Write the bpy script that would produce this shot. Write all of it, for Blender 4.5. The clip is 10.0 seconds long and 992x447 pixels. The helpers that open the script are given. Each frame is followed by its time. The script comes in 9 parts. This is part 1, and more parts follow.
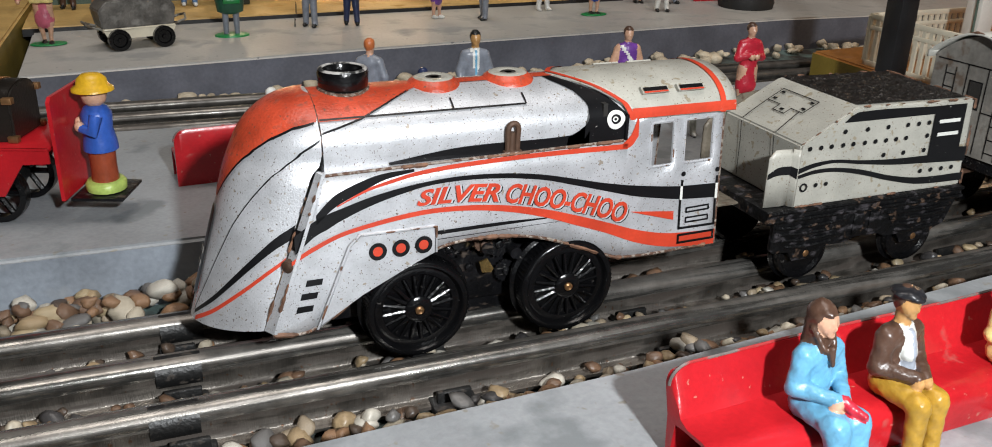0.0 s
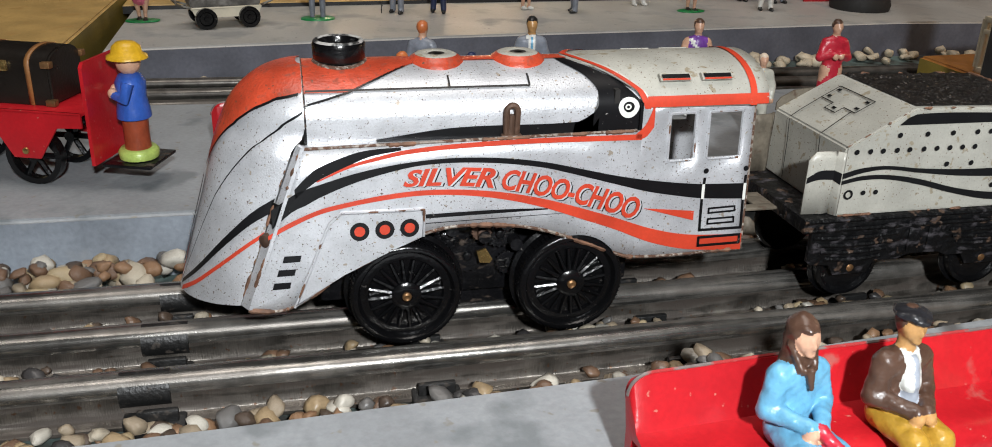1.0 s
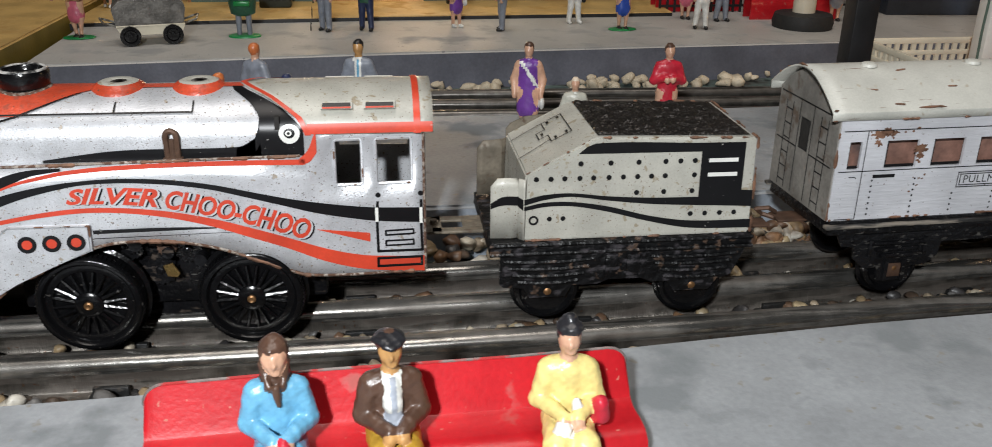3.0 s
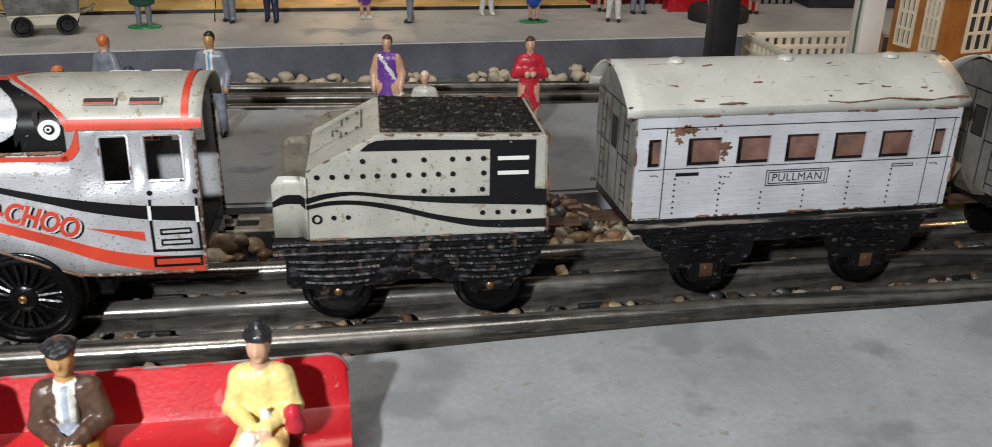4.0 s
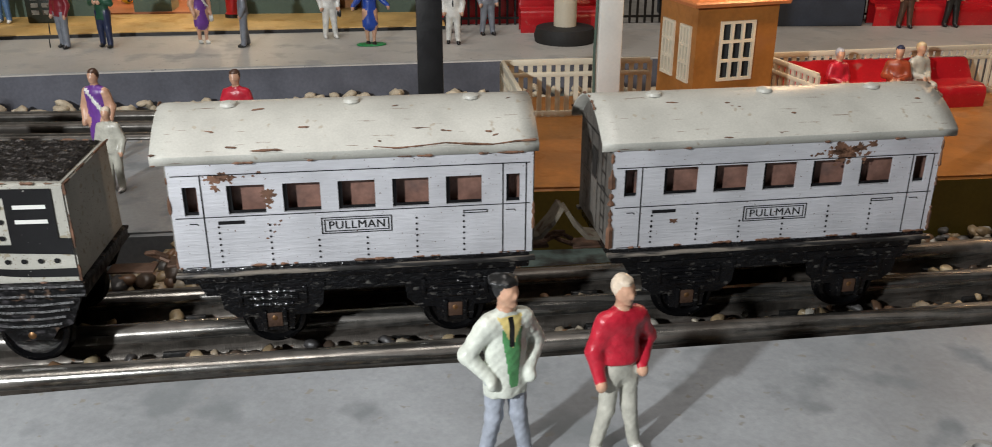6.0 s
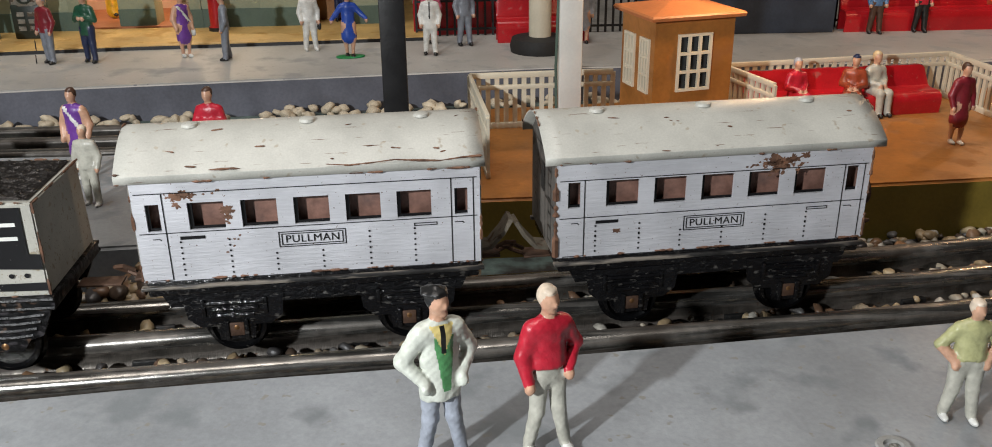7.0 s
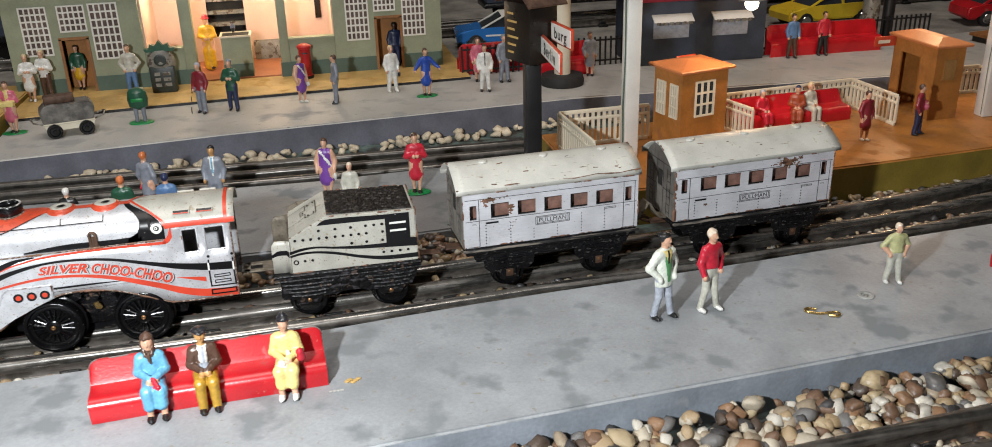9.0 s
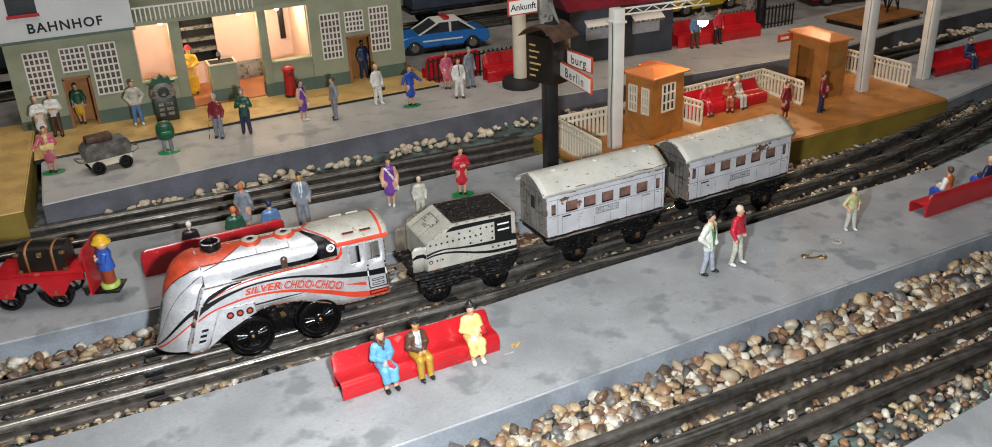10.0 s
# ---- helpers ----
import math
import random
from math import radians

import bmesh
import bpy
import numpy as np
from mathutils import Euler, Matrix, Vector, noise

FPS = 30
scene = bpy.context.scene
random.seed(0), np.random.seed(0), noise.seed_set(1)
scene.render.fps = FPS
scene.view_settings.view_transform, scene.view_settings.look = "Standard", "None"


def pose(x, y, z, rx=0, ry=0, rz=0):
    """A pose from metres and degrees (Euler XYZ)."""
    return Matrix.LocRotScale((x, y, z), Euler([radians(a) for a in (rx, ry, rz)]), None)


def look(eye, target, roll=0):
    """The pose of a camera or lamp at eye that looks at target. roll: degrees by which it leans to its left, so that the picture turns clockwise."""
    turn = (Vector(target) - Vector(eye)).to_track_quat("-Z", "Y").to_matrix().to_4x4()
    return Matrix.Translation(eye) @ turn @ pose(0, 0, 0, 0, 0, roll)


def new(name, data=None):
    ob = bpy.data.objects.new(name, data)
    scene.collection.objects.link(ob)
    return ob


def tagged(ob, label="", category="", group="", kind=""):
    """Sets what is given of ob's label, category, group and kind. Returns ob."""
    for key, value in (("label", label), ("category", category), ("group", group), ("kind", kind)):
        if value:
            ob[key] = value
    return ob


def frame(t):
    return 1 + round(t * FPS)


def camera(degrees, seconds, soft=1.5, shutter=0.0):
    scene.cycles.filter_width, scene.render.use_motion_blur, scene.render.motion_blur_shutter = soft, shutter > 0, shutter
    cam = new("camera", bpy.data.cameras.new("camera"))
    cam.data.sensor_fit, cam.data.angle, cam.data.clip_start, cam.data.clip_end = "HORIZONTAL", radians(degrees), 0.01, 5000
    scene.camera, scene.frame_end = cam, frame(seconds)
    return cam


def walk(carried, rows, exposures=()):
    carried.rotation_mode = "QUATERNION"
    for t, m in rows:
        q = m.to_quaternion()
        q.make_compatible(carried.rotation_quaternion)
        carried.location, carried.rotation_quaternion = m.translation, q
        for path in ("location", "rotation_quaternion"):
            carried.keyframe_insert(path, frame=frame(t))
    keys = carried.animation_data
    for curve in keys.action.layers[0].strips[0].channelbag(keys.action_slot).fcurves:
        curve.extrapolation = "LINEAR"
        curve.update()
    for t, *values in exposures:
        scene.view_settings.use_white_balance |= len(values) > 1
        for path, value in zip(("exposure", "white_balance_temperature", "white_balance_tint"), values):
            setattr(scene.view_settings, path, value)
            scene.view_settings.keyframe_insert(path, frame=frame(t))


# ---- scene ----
cam = camera(56.7, 10.0, 0.9, 0.15)
PATH = [
    (0, (-0.0581, -0.1957, 0.1339), (0.6254, 1.5146, -0.6455), 1.44),
    (0.5, (-0.0429, -0.1930, 0.1269), (0.4912, 1.5683, -0.6557), 1.68),
    (1, (-0.0249, -0.1948, 0.1268), (0.4004, 1.5951, -0.6575), 1.76),
    (1.5, (-0.0088, -0.2007, 0.1299), (0.3213, 1.6093, -0.6543), 1.43),
    (2, (0.0113, -0.2064, 0.1317), (0.2767, 1.6144, -0.6520), 1.19),
    (2.5, (0.0401, -0.2143, 0.1345), (0.2892, 1.6085, -0.6499), 1.08),
    (2.7, (0.0564, -0.2202, 0.1350), (0.2941, 1.6104, -0.6348), 0.79),
    (3.8, (0.1176, -0.2229, 0.1401), (0.3776, 1.5981, -0.6451), 1.27),
    (4, (0.1316, -0.2222, 0.1368), (0.3858, 1.5980, -0.6521), 1.18),
    (4.5, (0.1666, -0.2242, 0.1382), (0.3758, 1.6026, -0.6485), 0.64),
    (5, (0.1974, -0.2194, 0.1409), (0.3848, 1.6118, -0.6411), 0.48),
    (5.5, (0.2368, -0.2249, 0.1448), (0.4001, 1.6108, -0.6320), 0.22),
    (6, (0.2684, -0.2239, 0.1448), (0.4177, 1.6144, -0.6288), 0.06),
    (6.2, (0.2775, -0.2243, 0.1449), (0.4338, 1.6135, -0.6284), 0.09),
    (7.3, (0.2825, -0.2499, 0.1540), (0.4340, 1.5922, -0.6099), -0.96),
    (7.5, (0.2744, -0.2631, 0.1542), (0.4399, 1.5787, -0.6076), -1.38),
    (8, (0.2368, -0.3081, 0.1775), (0.4958, 1.5212, -0.5883), -1.23),
    (8.5, (0.1798, -0.3727, 0.2156), (0.4914, 1.4475, -0.5525), -1.33),
    (9, (0.1278, -0.4221, 0.2357), (0.5085, 1.3790, -0.5461), -1.63),
    (9.5, (0.0474, -0.4529, 0.2696), (0.6166, 1.2895, -0.5305), -1.24),
    (10, (-0.0541, -0.4883, 0.3137), (0.6745, 1.1649, -0.5442), -2.46),
]
walk(cam, [(t, look(eye, target, roll)) for t, eye, target, roll in PATH],
     [(0, 0.16), (2.7, 0.02), (4.0, 0.04), (6.0, 0.20), (7.5, 0.29), (8.0, 0.22), (8.5, 0.33), (9.0, 0.34), (10.0, 0.27)])

# ---- world and light ----
world = bpy.data.worlds.new("world")
scene.world = world
world.use_nodes = True
world.node_tree.nodes["Background"].inputs[0].default_value = (1.0, 0.93, 0.84, 1)
world.node_tree.nodes["Background"].inputs[1].default_value = 0.008


def lamp(name, kind, loc, power, color=(1, 1, 1), size=0.01, target=None):
    data = bpy.data.lights.new(name, kind)
    data.energy, data.color = power, color
    if kind == "AREA":
        data.shape, data.size = "DISK", size
    else:
        data.shadow_soft_size = size
    ob = new(name, data)
    ob.matrix_world = look(loc, target) if target else pose(*loc)
    return ob


lamp("phone_torch", "POINT", (0.005, -0.35, 0.24), 8.7, (0.95, 0.98, 1.0), 0.010)
lamp("ceiling_light", "AREA", (0.0, 0.0, 2.2), 22, (1.0, 0.93, 0.87), 1.3, (0.1, 0.3, 0))

# ---- materials ----
def rgb(c):
    return (c[0], c[1], c[2], 1)


def material(name, base, rough=0.5, metal=0.0, vary=0.15, grain=900.0, blotch=60.0, bump=0.15, wear=None, wear_at=0.7,
             wear_scale=260.0, spec=0.5, island=False, per_object=0.0, hue2=None, coat=0.0, wear_stretch=(1, 1, 1), wear_soft=0.035, grain_stretch=None, specks=None):
    """Base colour with blotches and grain, a fine bump, and patches of wear in a second colour."""
    m = bpy.data.materials.new(name)
    m.use_nodes = True
    nt = m.node_tree
    N, L = nt.nodes, nt.links
    p = N["Principled BSDF"]
    tc = N.new("ShaderNodeTexCoord")
    co = tc.outputs["Object"]

    def noise_of(scale, detail=4.0, stretch=None):
        n = N.new("ShaderNodeTexNoise")
        n.inputs["Scale"].default_value, n.inputs["Detail"].default_value = scale, detail
        if stretch:
            mp = N.new("ShaderNodeMapping")
            mp.inputs["Scale"].default_value = stretch
            L.new(co, mp.inputs[0])
            L.new(mp.outputs[0], n.inputs[0])
        else:
            L.new(co, n.inputs[0])
        return n.outputs[0]

    def ramp(src, lo, hi, a=(0, 0, 0, 1), b=(1, 1, 1, 1)):
        r = N.new("ShaderNodeValToRGB")
        r.color_ramp.elements[0].position, r.color_ramp.elements[1].position = lo, hi
        r.color_ramp.elements[0].color, r.color_ramp.elements[1].color = a, b
        L.new(src, r.inputs[0])
        return r.outputs[0]

    def mix(fac, a, b, blend="MIX"):
        n = N.new("ShaderNodeMix")
        n.data_type, n.blend_type = "RGBA", blend
        for k, v in ((0, fac), (6, a), (7, b)):
            if hasattr(v, "is_linked"):
                L.new(v, n.inputs[k])
            else:
                n.inputs[k].default_value = v
        return n.outputs[2]

    lo = rgb([c * (1 - vary) for c in base])
    hi = rgb(hue2 if hue2 else [min(1, c * (1 + vary)) for c in base])
    col = ramp(noise_of(blotch), 0.35, 0.65, lo, hi)
    fine = noise_of(grain, 3.0, grain_stretch)
    col = mix(0.35 * min(1, vary * 4), col, ramp(fine, 0.3, 0.7, (0.35, 0.35, 0.35, 1), (1, 1, 1, 1)), "MULTIPLY")
    if per_object or island:
        if island:
            g = N.new("ShaderNodeNewGeometry").outputs["Random Per Island"]
        else:
            g = N.new("ShaderNodeObjectInfo").outputs["Random"]
        rr = N.new("ShaderNodeValToRGB")
        stops = [(0.0, (0.74, 0.65, 0.50)), (0.12, (0.26, 0.15, 0.09)), (0.24, (0.58, 0.42, 0.24)), (0.36, (0.075, 0.070, 0.07)), (0.43, (0.84, 0.79, 0.68)), (0.55, (0.42, 0.24, 0.13)),
                 (0.65, (0.22, 0.21, 0.20)), (0.74, (0.64, 0.50, 0.30)), (0.83, (0.13, 0.09, 0.065)), (0.91, (0.50, 0.40, 0.28))]
        rr.color_ramp.interpolation = "CONSTANT"
        rr.color_ramp.elements[0].color = rgb(stops[0][1])
        rr.color_ramp.elements[1].position = stops[-1][0]
        rr.color_ramp.elements[1].color = rgb(stops[-1][1])
        for pos, c in stops[1:-1]:
            rr.color_ramp.elements.new(pos).color = rgb(c)
        L.new(g, rr.inputs[0])
        col = mix(1.0, rr.outputs[0], col, "MULTIPLY")
    if specks:
        col = mix(ramp(noise_of(specks[0], 2.0), specks[1], specks[1] + 0.05), col, rgb(specks[2]))
    rough_src = None
    if wear:
        w = ramp(noise_of(wear_scale, 6.0, wear_stretch), wear_at, wear_at + wear_soft)
        col = mix(w, col, rgb(wear))
        rough_src = w
        if metal:
            mm = N.new("ShaderNodeMapRange")
            mm.inputs[3].default_value, mm.inputs[4].default_value = metal, 0.1
            L.new(w, mm.inputs[0])
            L.new(mm.outputs[0], p.inputs["Metallic"])
    L.new(col, p.inputs["Base Color"])
    if not (wear and metal):
        p.inputs["Metallic"].default_value = metal
    mr = N.new("ShaderNodeMapRange")
    mr.inputs[3].default_value, mr.inputs[4].default_value = max(0.03, rough - 0.1), min(1, rough + 0.12)
    L.new(rough_src or noise_of(blotch * 3), mr.inputs[0])
    if rough_src:
        mr.inputs[3].default_value, mr.inputs[4].default_value = rough, min(1, rough + 0.4)
    L.new(mr.outputs[0], p.inputs["Roughness"])
    p.inputs["Specular IOR Level"].default_value = spec
    p.inputs["Coat Weight"].default_value = coat
    p.inputs["Coat Roughness"].default_value = 0.15
    if bump:
        b = N.new("ShaderNodeBump")
        b.inputs["Strength"].default_value, b.inputs["Distance"].default_value = bump, 0.0006
        L.new(fine, b.inputs["Height"])
        L.new(b.outputs[0], p.inputs["Normal"])
    return m


def glow(name, color, strength):
    m = bpy.data.materials.new(name)
    m.use_nodes = True
    p = m.node_tree.nodes["Principled BSDF"]
    p.inputs["Base Color"].default_value = rgb(color)
    p.inputs["Emission Color"].default_value = rgb(color)
    p.inputs["Emission Strength"].default_value = strength
    return m


RUST = (0.10, 0.045, 0.022)
SILVER = material("silver_paint", (0.59, 0.60, 0.625), 0.37, 0.40, 0.12, 2300, 130, 0.17, (0.075, 0.045, 0.028), 0.640, 2100, wear_soft=0.03, specks=(700, 0.67, (0.38, 0.33, 0.27)))
SILVER_CAR = material("silver_car_paint", (0.69, 0.695, 0.73), 0.34, 0.30, 0.10, 1500, 70, 0.30, RUST, 0.70, 1500, wear_soft=0.02, grain_stretch=(0.12, 1, 1), specks=(900, 0.72, (0.42, 0.41, 0.41)))
CREAM = material("aged_cream_paint", (0.425, 0.415, 0.365), 0.38, 0.0, 0.12, 1800, 80, 0.10, RUST, 0.655, 1900, wear_soft=0.03, specks=(420, 0.63, (0.29, 0.25, 0.18)))
ROOFGREY = material("pale_roof_paint", (0.52, 0.515, 0.465), 0.46, 0.0, 0.12, 1800, 60, 0.08, (0.16, 0.095, 0.06), 0.665, 1700, wear_stretch=(0.07, 1, 1), wear_soft=0.05, specks=(300, 0.66, (0.40, 0.36, 0.29)))
ORANGE = material("orange_red_paint", (0.52, 0.065, 0.028), 0.34, 0.0, 0.22, 1500, 120, 0.2, (0.26, 0.055, 0.030), 0.56, 420, wear_soft=0.16, specks=(1100, 0.655, (0.13, 0.06, 0.04)))
PRINT_RED = material("red_print", (0.56, 0.052, 0.022), 0.4, 0.0, 0.12, 1500, 90, 0.02, (0.45, 0.30, 0.25), 0.72, 900, wear_soft=0.03)
PRINT_BLACK = material("black_print", (0.006, 0.006, 0.007), 0.34, 0.0, 0.2, 1500, 90, 0.02, (0.34, 0.33, 0.31), 0.715, 900, spec=0.3)
PRINT_SILVER = material("silver_print", (0.60, 0.61, 0.63), 0.40, 0.25, 0.06, 1500, 90, 0.05)
PRINT_WHITE = material("white_print", (0.72, 0.72, 0.68), 0.4, 0.0, 0.05, 1500, 90, 0.02)
BLACK_TIN = material("black_tinplate", (0.006, 0.006, 0.007), 0.30, 0.0, 0.3, 380, 120, 1.0, (0.06, 0.045, 0.035), 0.60, 380, spec=0.3, wear_stretch=(0.5, 1, 1), wear_soft=0.08)
BLACK_WHEEL = material("black_enamel_wheel", (0.004, 0.004, 0.0045), 0.20, 0.0, 0.2, 900, 120, 0.2, (0.06, 0.055, 0.05), 0.68, 500, wear_soft=0.06, spec=0.4)
# Grey-purple patches put the crackle's highlights into the colour; brown specks are spots.
CRACKLED = material("crackled_black_paint", (0.0040, 0.0040, 0.0045), 0.42, 0.0, 0.3, 420, 120, 1.2, (0.050, 0.045, 0.050), 0.560, 420, spec=0.30, wear_stretch=(0.6, 1, 1.1), wear_soft=0.16, specks=(260, 0.62, (0.075, 0.048, 0.034)))
BARE_TIN = material("dull_brown_tin", (0.17, 0.145, 0.11), 0.55, 0.2, 0.3, 900, 140, 0.2, (0.09, 0.06, 0.04), 0.58, 300, wear_soft=0.1)
COAL = material("black_coal_tin", (0.013, 0.011, 0.010), 0.35, 0.0, 0.4, 900, 300, 0.8, (0.13, 0.105, 0.085), 0.63, 1300, spec=0.5, wear_soft=0.08)
STEEL = material("rail_steel", (0.30, 0.29, 0.27), 0.22, 0.9, 0.25, 2400, 220, 0.12, (0.085, 0.065, 0.050), 0.44, 420, wear_stretch=(0.035, 1, 1), wear_soft=0.34)
DULL_STEEL = material("dull_rail_steel", (0.17, 0.16, 0.145), 0.28, 0.85, 0.3, 1800, 220, 0.12, (0.045, 0.035, 0.028), 0.42, 420, wear_stretch=(0.035, 1, 1), wear_soft=0.3)
# Grey patches are worn metal and also highlights painted into the colour.
CAR_FRAME = material("worn_glinting_frame", (0.008, 0.008, 0.009), 0.17, 0.1, 0.25, 620, 120, 0.9, (0.085, 0.080, 0.072), 0.60, 900, wear_stretch=(0.35, 1, 1), wear_soft=0.12)
WORN_LEDGE = material("dusty_worn_ledge", (0.035, 0.034, 0.033), 0.34, 0.2, 0.4, 700, 150, 0.3, (0.20, 0.175, 0.145), 0.50, 420, wear_stretch=(0.2, 1, 1), wear_soft=0.12)
GRIMY = material("grimy_rail_web", (0.15, 0.135, 0.118), 0.34, 0.75, 0.4, 1600, 160, 0.30, (0.050, 0.040, 0.033), 0.47, 420, wear_stretch=(0.10, 1, 1), wear_soft=0.16, specks=(700, 0.66, (0.12, 0.07, 0.045)), grain_stretch=(2.5, 1, 0.2))
SLEEPER = material("black_sleeper", (0.010, 0.010, 0.010), 0.45, 0.0, 0.3, 800, 120, 0.4, (0.05, 0.04, 0.032), 0.58, 400, wear_soft=0.1)
BRASS = material("brass", (0.62, 0.42, 0.16), 0.25, 0.9, 0.12, 900, 150, 0.05)
AXLE = material("dull_axle_brass", (0.30, 0.16, 0.07), 0.4, 0.7, 0.3, 900, 150, 0.1)
RUSTY = material("rusty_metal", (0.10, 0.055, 0.035), 0.6, 0.3, 0.35, 900, 200, 0.3)
INSIDE = material("tin_inside", (0.24, 0.13, 0.10), 0.45, 0.1, 0.3, 900, 140, 0.1, (0.06, 0.05, 0.05), 0.56, 110, wear_soft=0.2)
DARK = material("dark_interior", (0.02, 0.018, 0.016), 0.8, 0.0, 0.2)
PLATFORM = material("grey_platform_paint", (0.290, 0.305, 0.318), 0.48, 0.0, 0.16, 700, 26, 0.18, (0.180, 0.194, 0.202), 0.545, 46, wear_soft=0.10, specks=(240, 0.66, (0.235, 0.225, 0.20)))
PLATFORM_PALE = material("pale_platform_paint", (0.41, 0.40, 0.375), 0.5, 0.0, 0.10, 700, 20, 0.15, (0.30, 0.30, 0.29), 0.54, 45, wear_soft=0.14, specks=(340, 0.70, (0.2, 0.2, 0.2)))
PLATFORM_FACE = material("blue_grey_platform_side", (0.245, 0.275, 0.315), 0.5, 0.0, 0.2, 600, 40, 0.2, (0.27, 0.29, 0.31), 0.60, 60, wear_soft=0.1)
ROADGREY = material("dark_grey_kerb_paint", (0.13, 0.135, 0.165), 0.5, 0.0, 0.2, 600, 40, 0.15)
GROUND = material("painted_board", (0.10, 0.145, 0.135), 0.7, 0.0, 0.35, 500, 40, 0.3, (0.028, 0.024, 0.021), 0.42, 60, wear_soft=0.15)
PEBBLE = material("pebble", (0.60, 0.60, 0.60), 0.42, 0.0, 0.30, 700, 180, 0.3, per_object=1.0)
PEBBLE_HEAP = material("pebble_heap", (0.56, 0.56, 0.56), 0.42, 0.0, 0.30, 700, 180, 0.3, island=True)
PALE_PEBBLE = material("pale_pebble", (0.58, 0.50, 0.37), 0.5, 0.0, 0.35, 700, 90, 0.25, (0.34, 0.26, 0.17), 0.56, 120, wear_soft=0.12)
RED = material("red_enamel", (0.46, 0.012, 0.018), 0.28, 0.0, 0.14, 900, 60, 0.08, (0.36, 0.07, 0.06), 0.64, 120, specks=(600, 0.70, (0.45, 0.13, 0.10)), wear_soft=0.08)
OCHRE = material("ochre_paint", (0.54, 0.35, 0.12), 0.5, 0.0, 0.16, 700, 40, 0.1, (0.40, 0.24, 0.07), 0.56, 60, wear_soft=0.12)
OLIVE = material("olive_ochre_side", (0.25, 0.18, 0.03), 0.5, 0.0, 0.16, 700, 40, 0.1)
WOODORANGE = material("orange_wood", (0.38, 0.155, 0.035), 0.42, 0.0, 0.18, 500, 50, 0.1, (0.28, 0.115, 0.03), 0.55, 70, wear_soft=0.14)
ROOFORANGE = material("orange_roof", (0.56, 0.20, 0.07), 0.45, 0.0, 0.12, 700, 50, 0.1)
WHITE = material("white_paint", (0.74, 0.72, 0.66), 0.45, 0.0, 0.06, 800, 60, 0.08)
IVORY = material("ivory_plastic", (0.70, 0.64, 0.50), 0.42, 0.0, 0.06, 800, 60, 0.05)
SAGE = material("sage_plaster", (0.290, 0.315, 0.215), 0.7, 0.0, 0.10, 600, 40, 0.2)
SAGE_DARK = material("dark_green_band", (0.085, 0.13, 0.10), 0.65, 0.0, 0.12, 600, 40, 0.2)
PEACH = material("peach_wall", (0.64, 0.45, 0.37), 0.7, 0.0, 0.06, 600, 40, 0.1)
TERRA = material("terracotta_floor", (0.34, 0.125, 0.055), 0.55, 0.0, 0.12, 600, 40, 0.1)
BLACK = material("black_paint", (0.014, 0.014, 0.015), 0.4, 0.0, 0.2, 800, 80, 0.1)
DARKBLUE = material("dark_blue_grey", (0.045, 0.06, 0.09), 0.5, 0.0, 0.2, 600, 50, 0.1)
CARBLUE = material("blue_car_paint", (0.02, 0.18, 0.55), 0.2, 0.1, 0.06, 900, 60, 0.02, coat=0.6)
YELLOW = material("yellow_paint", (0.70, 0.50, 0.03), 0.3, 0.0, 0.08)
TYRE = material("rubber", (0.015, 0.015, 0.015), 0.7, 0.0, 0.2)
CHROME = material("chrome", (0.6, 0.6, 0.6), 0.15, 1.0, 0.05)
GLASS_DARK = material("dark_glass", (0.03, 0.035, 0.04), 0.08, 0.0, 0.1, bump=0.0)
GREEN = material("green_enamel", (0.01, 0.22, 0.05), 0.3, 0.0, 0.12)
TRUNKWOOD = material("dark_trunk", (0.013, 0.010, 0.008), 0.3, 0.0, 0.3)
LEATHER = material("tan_strap", (0.30, 0.13, 0.04), 0.5, 0.0, 0.2)
WEATHERED = material("weathered_grey_tin", (0.24, 0.23, 0.20), 0.5, 0.2, 0.25, 700, 120, 0.2, (0.10, 0.08, 0.06), 0.55, 200)
ROOMWALL = material("room_wall", (0.07, 0.06, 0.05), 0.8, 0.0, 0.08, 60, 3, 0.05)
ROOMFLOOR = material("room_floor", (0.16, 0.11, 0.08), 0.6, 0.0, 0.2, 60, 3, 0.05)
# The reddish light in the station windows is put into this colour.
PANE = material("redlit_pane", (0.19, 0.135, 0.115), 0.2, 0.0, 0.3, 300, 60, 0.0)
STAND = material("black_green_iron", (0.022, 0.030, 0.024), 0.4, 0.0, 0.2, 900, 80, 0.2)
DIRTY_TIN = material("dirty_dark_tin", (0.16, 0.15, 0.135), 0.4, 0.4, 0.4, 700, 120, 0.3, (0.25, 0.24, 0.22), 0.55, 160, wear_soft=0.15)
BULB = glow("lit_bulb", (1.0, 0.86, 0.6), 14.0)


def paint(name, c, rough=0.33):
    return material(name, c, rough, 0.0, 0.14, 1100, 260, 0.22)


